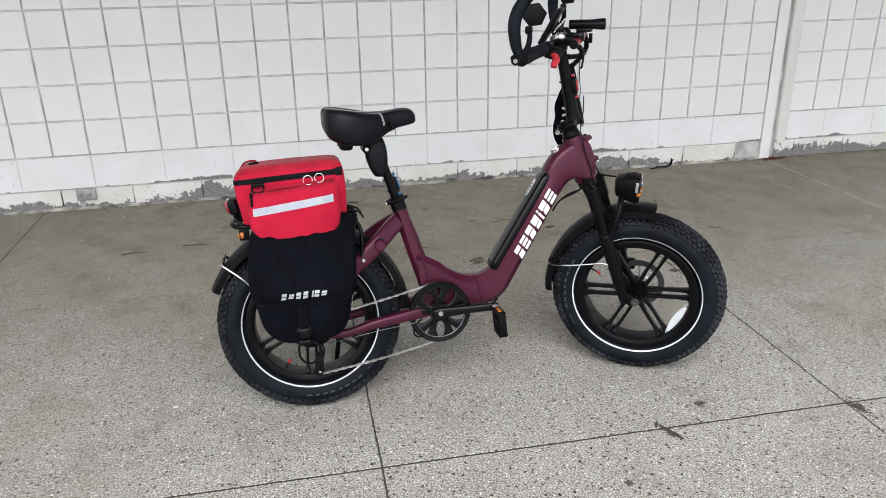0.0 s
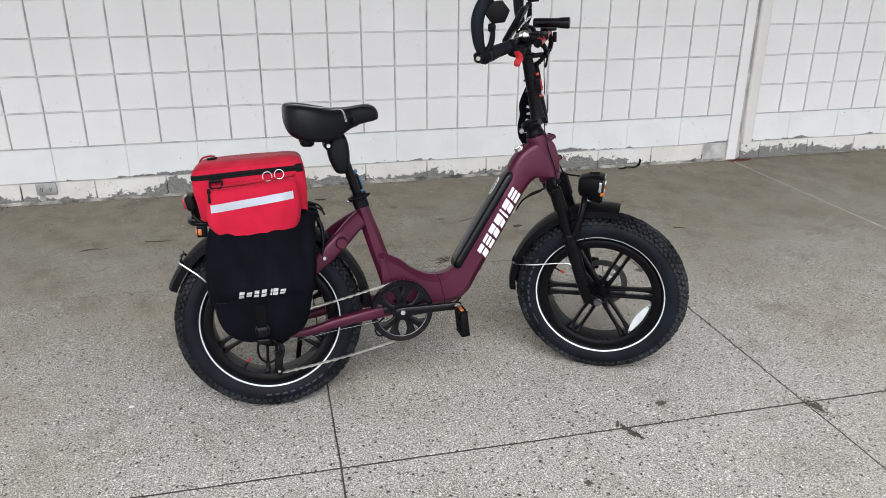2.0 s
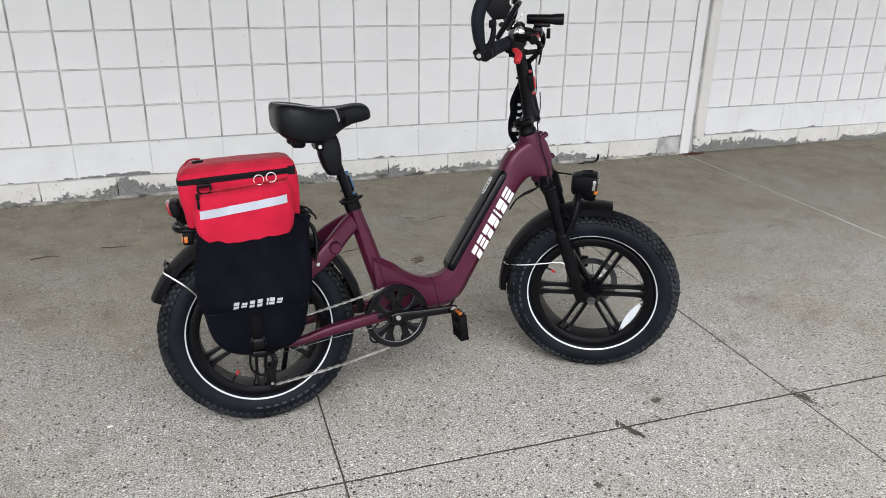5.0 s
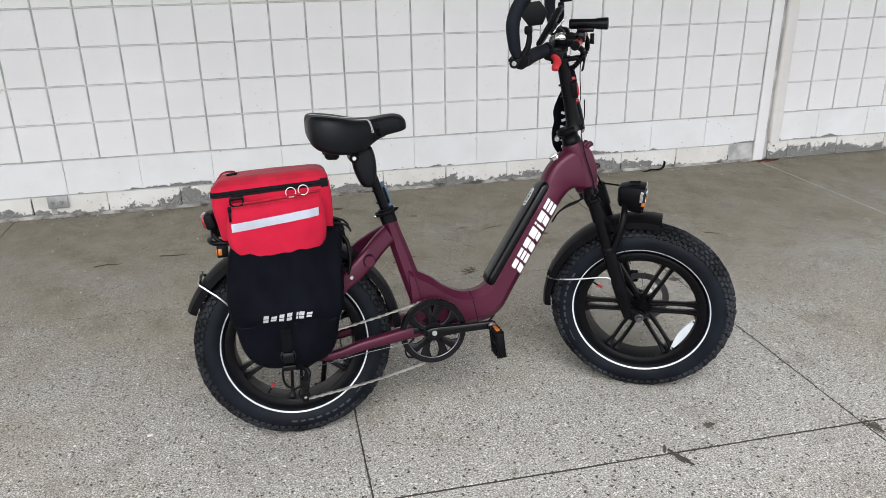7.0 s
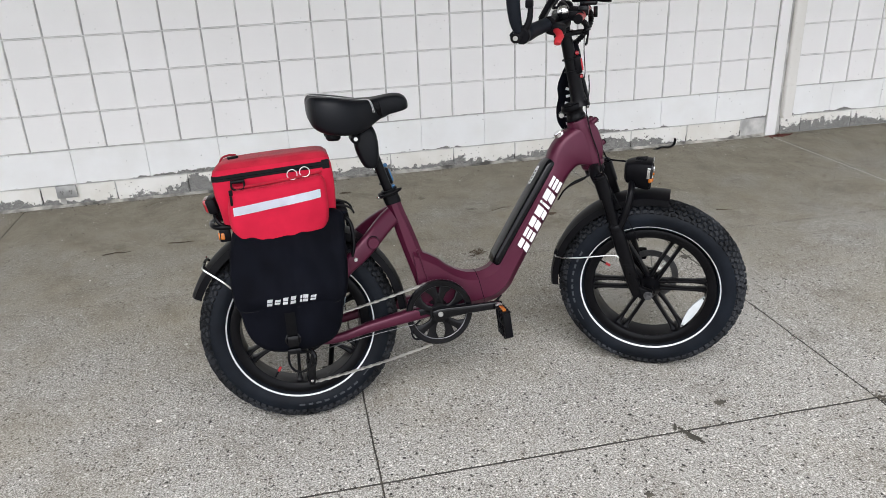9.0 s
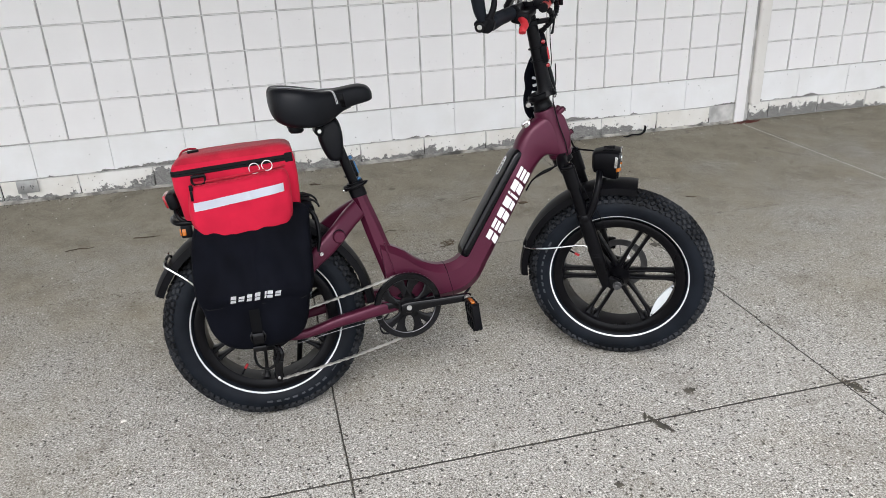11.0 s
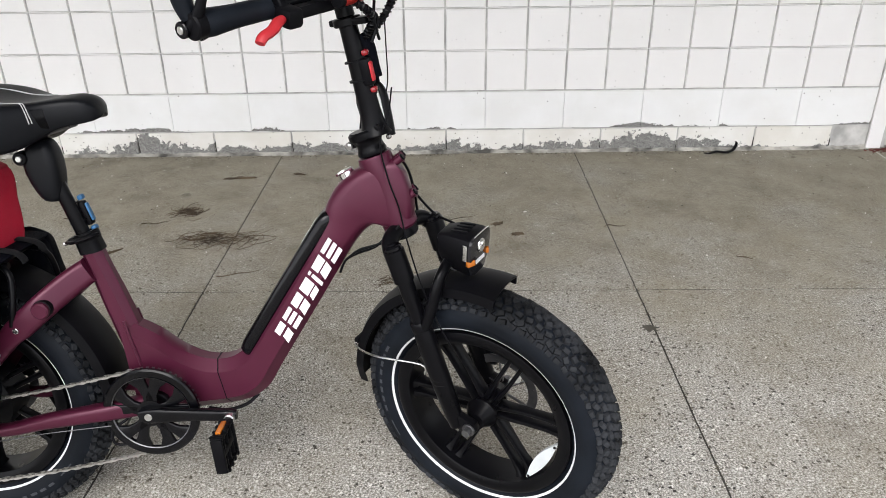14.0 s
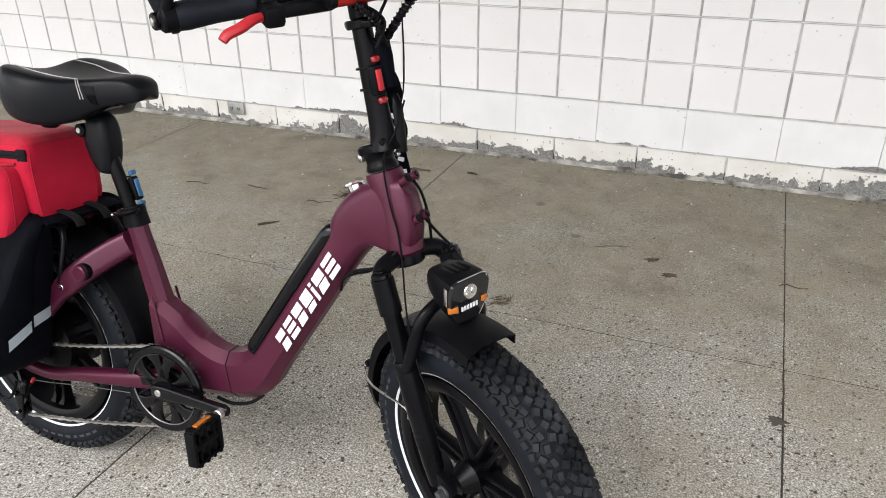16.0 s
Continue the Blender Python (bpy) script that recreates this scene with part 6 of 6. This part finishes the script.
tagged(rubber, category="debris")


def flake(name, x, y, rx, ry, turn, h, mat, label, category="debris", seed=1):
    rnd = random.Random(seed)
    n = 30
    bm = bmesh.new()
    f = [0.85 + 0.75 * (rnd.random() - 0.5) for _ in range(n)]
    low = [bm.verts.new((rx * f[k] * math.cos(2 * math.pi * k / n), ry * f[k] * math.sin(2 * math.pi * k / n), 0.0)) for k in range(n)]
    top = [bm.verts.new((v.co.x * 0.86, v.co.y * 0.86, h * (0.7 + 0.5 * rnd.random()))) for v in low]
    bm.faces.new(low[::-1])
    mid = bm.verts.new((0, 0, h))
    for k in range(n):
        j = (k + 1) % n
        bm.faces.new((low[k], low[j], top[j], top[k]))
        bm.faces.new((top[k], top[j], mid))
    ob = part(name, bm, mat, None, label)
    ob.matrix_world = pose(x, y, 0.0003, 0, 0, turn)
    return tagged(ob, category=category, group=category + "s on the concrete walk")


flake("tar_spot", 2.443, -2.752, 0.022, 0.016, 20, 0.002, TAR, "round dark tar spot stuck to the concrete", "stain", 3)
flake("tar_spot", 2.272, -2.880, 0.014, 0.045, 25, 0.002, TAR, "dark flattened patch on a slab joint", "stain", 4)
flake("tar_spot", 2.247, -2.832, 0.026, 0.006, 60, 0.002, TAR, "thin dark scrap on the concrete", "stain", 14)
flake("tar_spot", 2.938, -2.886, 0.030, 0.011, -78, 0.0012, TAR, "dark stain at a joint crossing", "stain", 5)
flake("tar_spot", 2.908, -1.690, 0.030, 0.022, 0, 0.0015, TAR, "small dark spot on a slab joint", "stain", 6)
flake("tar_spot", 2.533, -0.965, 0.030, 0.022, 10, 0.003, DRY, "dark spot on the concrete", "stain", 7)
flake("tar_spot", 2.454, -0.866, 0.030, 0.018, 30, 0.003, DRY, "dark spot on the concrete", "stain", 8)
flake("tar_spot", 2.04, -3.08, 0.016, 0.012, 0, 0.002, TAR, "small dark tar spot on the concrete", "stain", 9)
flake("tar_spot", 1.60, -3.06, 0.028, 0.012, 20, 0.002, TAR, "small dark tar spot on the concrete", "stain", 10)
flake("dead_leaf", 1.218, -0.311, 0.075, 0.016, 4, 0.006, DRY, "dark dead leaf curled near the wall", "leaf", 11)
flake("dead_leaf", 1.50, -0.26, 0.030, 0.012, -10, 0.005, DRY, "small dark dead leaf near the wall", "leaf", 12)
flake("stone_chip", 0.712, -2.383, 0.009, 0.006, 0, 0.004, CHALK, "pale stone chip on the concrete", "stone", 21)
flake("stone_chip", 2.35, -3.25, 0.010, 0.007, 30, 0.005, CHALK, "pale stone chip on the concrete", "stone", 22)
flake("stone_chip", 2.585, -0.742, 0.008, 0.005, 10, 0.004, CHALK, "pale stone chip on the concrete", "stone", 23)


def litter(name, cx, cy, sx, sy, count, length, label, seed, material=DRY, thick=0.0011):
    rnd = random.Random(seed)
    bits = []
    for _ in range(count):
        x, y = rnd.gauss(0, sx), rnd.gauss(0, sy)
        a = rnd.gauss(0.25, 0.7)
        l = length * (0.4 + rnd.random())
        z = 0.002 + 0.010 * rnd.random() * math.exp(-(x / sx) ** 2 - (y / sy) ** 2)
        bend = rnd.gauss(0, 0.25) * l
        d, nrm = Vector((math.cos(a), math.sin(a), 0)), Vector((-math.sin(a), math.cos(a), 0))
        p = Vector((x, y, z))
        bits.append(tube([p - d * l / 2, p + nrm * bend, p + d * l / 2 + Vector((0, 0, 0.004 * rnd.random()))], thick, 4, 2))
    ob = part(name, merge(*bits), material, None, label)
    ob.matrix_world = pose(cx, cy, 0.0)
    return tagged(ob, category="plant litter", kind="stuff")


litter("pine_needles", 1.29, -1.00, 0.085, 0.026, 78, 0.11, "loose heap of brown pine needles on the concrete", 3)
litter("pine_needles", 1.08, -0.72, 0.035, 0.022, 70, 0.05, "small tangle of dry plant stalks on the concrete", 4)

litter("pine_needles", 2.02, -1.36, 0.030, 0.018, 26, 0.03, "thin scatter of plant scraps on the concrete", 5)
litter("leaf_litter", 4.575, 0.030, 0.040, 0.012, 60, 0.022, "small heap of red-brown leaf scraps at the wall foot", 8, RED_LEAF, 0.0028)


def twig(x, y, turn, length, r=0.003, seed=1):
    rnd = random.Random(seed)
    pts = [(length * (t - 0.5), rnd.gauss(0, length * 0.05), 0.003 + 0.003 * rnd.random()) for t in (0, 0.25, 0.5, 0.75, 1)]
    ob = part("twig", tube(pts, [r, r * 1.1, r, r * 0.8, r * 0.4], 6, 4), DRY, None, "thin dry twig lying on the concrete")
    ob.matrix_world = pose(x, y, 0.0, 0, 0, turn)
    return tagged(ob, category="twig", group="twigs on the concrete walk")


for k, (x, y, a, l, r) in enumerate(((0.90, -1.12, 35, 0.09, 0.005), (0.62, -0.80, -8, 0.13, 0.0022), (0.98, -0.84, 12, 0.12, 0.0018), (2.30, -0.80, 25, 0.16, 0.0012), (0.32, -0.85, 4, 0.13, 0.002), (1.75, -1.15, 15, 0.14, 0.0016), (2.95, -0.90, 10, 0.10, 0.0018), (3.4, -1.2, -20, 0.08, 0.0018), (1.45, -1.30, 18, 0.16, 0.0016))):
    twig(x, y, a, l, r, 30 + k)

# fine grit over the slabs
rnd = random.Random(77)
grit_v, grit_f = [], []
for _ in range(5200):
    x, y = rnd.uniform(-1.2, 5.6), rnd.uniform(-4.2, 0.03)
    k = rnd.random()
    if k < 0.22:
        y = 0.03 - abs(rnd.gauss(0, 0.10))
    elif k < 0.5:
        y = -abs(rnd.gauss(0, 0.9)) - 0.02
    s = 0.0011 + 0.0042 * rnd.random() ** 4
    b = len(grit_v)
    a = rnd.random() * 6.28
    for k in range(3):
        grit_v.append((x + s * math.cos(a + 2.1 * k), y + s * math.sin(a + 2.1 * k), 0.0))
    grit_v.append((x, y, s * 1.1))
    grit_f += [(b, b + 1, b + 3), (b + 1, b + 2, b + 3), (b + 2, b, b + 3)]
me = bpy.data.meshes.new("grit")
me.from_pydata(grit_v, [], grit_f)
gm, gnt, gb = shader("grit_stone", rough=0.9)
isl = gnt.nodes.new("ShaderNodeNewGeometry").outputs["Random Per Island"]
gnt.links.new(ramp(gnt, isl, 0.3, 0.9, (0.05, 0.042, 0.03, 1), (0.66, 0.63, 0.58, 1)), gb.inputs["Base Color"])
me.materials.append(gm)
tagged(new("grit", me), "scattered small stone grit on the concrete walk", "grit", kind="stuff")

# dirt caught in the slab joints, in two stains and along the wall foot
spots = []
for _ in range(520):
    spots.append((rnd.choice((1.358, 2.922)) + rnd.gauss(0, 0.003), rnd.uniform(-4.2, -1.43), 0.0045))
for _ in range(170):
    spots.append((rnd.choice((1.358, 2.922)) + rnd.gauss(0, 0.003), rnd.uniform(-1.43, -0.05), 0.0035))
for _ in range(420):
    spots.append((rnd.uniform(-0.8, 5.2), -2.853 + rnd.gauss(0, 0.003), 0.0045))
for _ in range(160):
    spots.append((rnd.uniform(0.4, 5.2), -1.434 + rnd.gauss(0, 0.003), 0.004))
for _ in range(230):
    along = rnd.gauss(0, 0.026)
    spots.append((2.938 + rnd.gauss(0, 0.011) - 0.2 * along, -2.886 + along, 0.0045))
for _ in range(110):
    along = rnd.gauss(0, 0.028)
    spots.append((2.270 - 0.4 * along + rnd.gauss(0, 0.009), -2.872 + along, 0.004))
for _ in range(620):
    x = rnd.uniform(-1.0, 5.6)
    if noise.noise((x * 3.1, 7.0, 0.0)) > -0.12:
        spots.append((x, 0.0275 + 0.0106 * x - 0.022 - abs(rnd.gauss(0, 0.012)), 0.0055))
dirt_v, dirt_f = [], []
for x, y, most in spots:
    s, a, b = most * (0.35 + 0.65 * rnd.random() ** 2), rnd.random() * 6.28, len(dirt_v)
    for k in range(5):
        q = s * (0.6 + 0.7 * rnd.random())
        dirt_v.append((x + q * math.cos(a + 1.257 * k), y + q * math.sin(a + 1.257 * k), 0.0))
    dirt_v.append((x, y, s * 0.6))
    dirt_f += [(b + k, b + (k + 1) % 5, b + 5) for k in range(5)]
me = bpy.data.meshes.new("joint_dirt")
me.from_pydata(dirt_v, [], dirt_f)
dm, dnt, db = shader("joint_dirt", rough=0.95)
isl = dnt.nodes.new("ShaderNodeNewGeometry").outputs["Random Per Island"]
dnt.links.new(ramp(dnt, isl, 0.2, 1.0, (0.022, 0.019, 0.015, 1), (0.11, 0.095, 0.07, 1)), db.inputs["Base Color"])
me.materials.append(dm)
tagged(new("joint_dirt", me), "dark dirt crumbs in the slab joints and at the wall foot", "dirt", kind="stuff")

# closing structure out of view, added to darken the walk near the wall
shade_roof = part("canopy", box(18.0, 4.3, 0.3, pose(2.4, -1.95, 3.65)), SOFFIT, None, "plain grey soffit, unseen, added to shade the walk by the wall", smooth=False)
tagged(shade_roof, "", "canopy", kind="structure")

# ---- pieces of the pavement ----
for i in range(len(LINES_X) - 1):
    for j in range(len(LINES_Y) - 1):
        x0, x1, y1, y0 = LINES_X[i], LINES_X[i + 1], LINES_Y[j], LINES_Y[j + 1]
        fine = 0.32 if j == 0 and i < 7 else 1.0
        part("slab", slab_piece(x0, x1, y0, y1, (gap_at(x0) * fine, gap_at(x1) * fine, gap_at(y0), gap_at(y1)), fine), CONCRETE, bed, smooth=False)
part("joint_filler", box(0.011, 2.92, 0.01, pose(4.518, -1.39, -0.0062)), CAULK, bed, "pale filler in one joint", smooth=False)


# ---- pieces of the wall ----
cell_meshes = [block_mesh("block", C - 0.0095, R - 0.0078, 0.0115, 40 + k, PAINT) for k in range(6)]
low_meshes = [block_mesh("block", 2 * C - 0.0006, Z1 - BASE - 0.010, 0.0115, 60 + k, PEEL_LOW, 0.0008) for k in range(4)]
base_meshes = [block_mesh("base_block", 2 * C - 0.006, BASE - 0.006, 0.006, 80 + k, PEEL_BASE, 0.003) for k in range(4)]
pick = random.Random(12)


def spans():
    """Columns of the scored cells on both sides of the joint cover."""
    for i in range(-7, 22):
        x0 = i * C
        yield i, x0, min(x0 + C, PIL0)
    for i in range(12):
        x0 = 4.903 + (i - 1) * 0.2085
        yield i, max(x0, PIL1), x0 + 0.2085


for row in range(5):
    for i, x0, x1 in spans():
        if x1 - x0 < 0.03:
            continue
        ob = wall_piece("block", pick.choice(cell_meshes), (x0 + x1) / 2, pick.uniform(-0.0007, 0.0007), Z1 + R * (row + 0.5))
        ob.scale = ((x1 - x0 - 0.0095) / (C - 0.0095), 1, 1)
for k in range(-4, 11):
    x0, x1 = 2 * C * k, min(2 * C * (k + 1), PIL0)
    ob = wall_piece("block", pick.choice(low_meshes), (x0 + x1) / 2, pick.uniform(-0.001, 0.001), (Z1 + BASE) / 2)
    ob.scale = ((x1 - x0) / (2 * C), 1, 1)
    x0, x1 = 2 * C * k - C, min(2 * C * k + C, PIL0)
    ob = wall_piece("base_block", pick.choice(base_meshes), (x0 + x1) / 2, 0.003 + pick.uniform(-0.001, 0.001), BASE / 2)
    ob.scale = ((x1 - x0) / (2 * C), 1, 1)
for k in range(7):
    x0, x1 = PIL1 + 2 * C * k - 0.1, PIL1 + 2 * C * (k + 1) - 0.1
    x0 = max(x0, PIL1)
    ob = wall_piece("block", pick.choice(low_meshes), (x0 + x1) / 2, pick.uniform(-0.001, 0.001), (Z1 + BASE) / 2)
    ob.scale = ((x1 - x0) / (2 * C), 1, 1)
    x0, x1 = PIL1 + 2 * C * k - 0.32, PIL1 + 2 * C * (k + 1) - 0.32
    x0 = max(x0, 4.63)
    ob = wall_piece("base_block", pick.choice(base_meshes), (x0 + x1) / 2, 0.003 + pick.uniform(-0.001, 0.001), BASE / 2)
    ob.scale = ((x1 - x0) / (2 * C), 1, 1)

# open, dirty lower ends of the upright joints in the base course
for k in range(-4, 11):
    x = 2 * C * k + C
    if x < PIL0 - 0.03:
        tall = BASE * pick.uniform(0.35, 0.9)
        part("open_joint", lofted([[Vector((x + 0.0022 * noise.noise((k, z * 60, 1)) + d * (0.0030 - 0.0018 * z / tall), y, z)) for d, y in ((-1, 0.0098), (-1, 0.0062), (1, 0.0062), (1, 0.0098))] for z in np.linspace(0.004, tall, 9)]), JOINT, wall, smooth=False)

# thin beads of painted mortar in the level joints
for row in range(1, 6):
    for x0, x1 in ((-1.45, PIL0), (PIL1, 7.18)):
        bead = part("mortar_bead", lofted([[Vector((x, y, z + 0.0008 * noise.noise((x * 3, row, 0)))) for y, z in ((0.010, -0.0022), (0.0022, -0.0016), (0.0016, 0.0), (0.0022, 0.0016), (0.010, 0.0022))] for x in np.linspace(x0, x1, 60)]), PAINT, wall)
        bead.location = (0, 0, Z1 + R * row)

# the rest of the wall, past the blocks that can be told apart
far_v, far_f = [], []
for row in range(-2, 16):
    for i in range(-38, 34):
        x0 = i * C
        z0 = Z1 + row * R
        if -1.5 < x0 + C / 2 < 7.2 and row < 5 or x0 > 11.2 or z0 > 3.4 or PIL0 - C < x0 < PIL1:
            continue
        b = len(far_v)
        xa, xb, za, zb = x0 + 0.0045, x0 + C - 0.0045, max(z0 + 0.003, 0.0), z0 + R - 0.003
        far_v += [(xa, 0, za), (xb, 0, za), (xb, 0, zb), (xa, 0, zb), (xa, 0.0095, za), (xb, 0.0095, za), (xb, 0.0095, zb), (xa, 0.0095, zb)]
        far_f += [(b, b + 1, b + 2, b + 3), (b, b + 4, b + 5, b + 1), (b + 1, b + 5, b + 6, b + 2), (b + 2, b + 6, b + 7, b + 3), (b + 3, b + 7, b + 4, b)]
me = bpy.data.meshes.new("block_field")
me.from_pydata(far_v, [], far_f)
me.materials.append(PAINT)
rest = new("block_field", me)
rest.parent = wall
tagged(rest, kind="stuff")
fillet = []
for x in [-1.6 + 0.0125 * k for k in range(500)]:
    reach = 0.020 + 0.012 * noise.noise((x * 4, 0, 1)) + 0.008 * noise.noise((x * 23, 4, 1)) + 0.004 * noise.noise((x * 71, 6, 1))
    rise = 0.011 + 0.008 * noise.noise((x * 7, 2, 1)) + 0.005 * noise.noise((x * 37, 5, 1))
    fillet.append([Vector((x, y, z)) for y, z in ((0.006, 0.0), (min(-reach, -0.004), 0.0), (min(-0.55 * reach, -0.003), 0.3 * rise), (-0.003, 0.7 * rise), (0.006, rise + 0.004))])
part("mortar_fillet", lofted(fillet), FOOT, wall, "rough pale mortar at the wall foot", smooth=False)
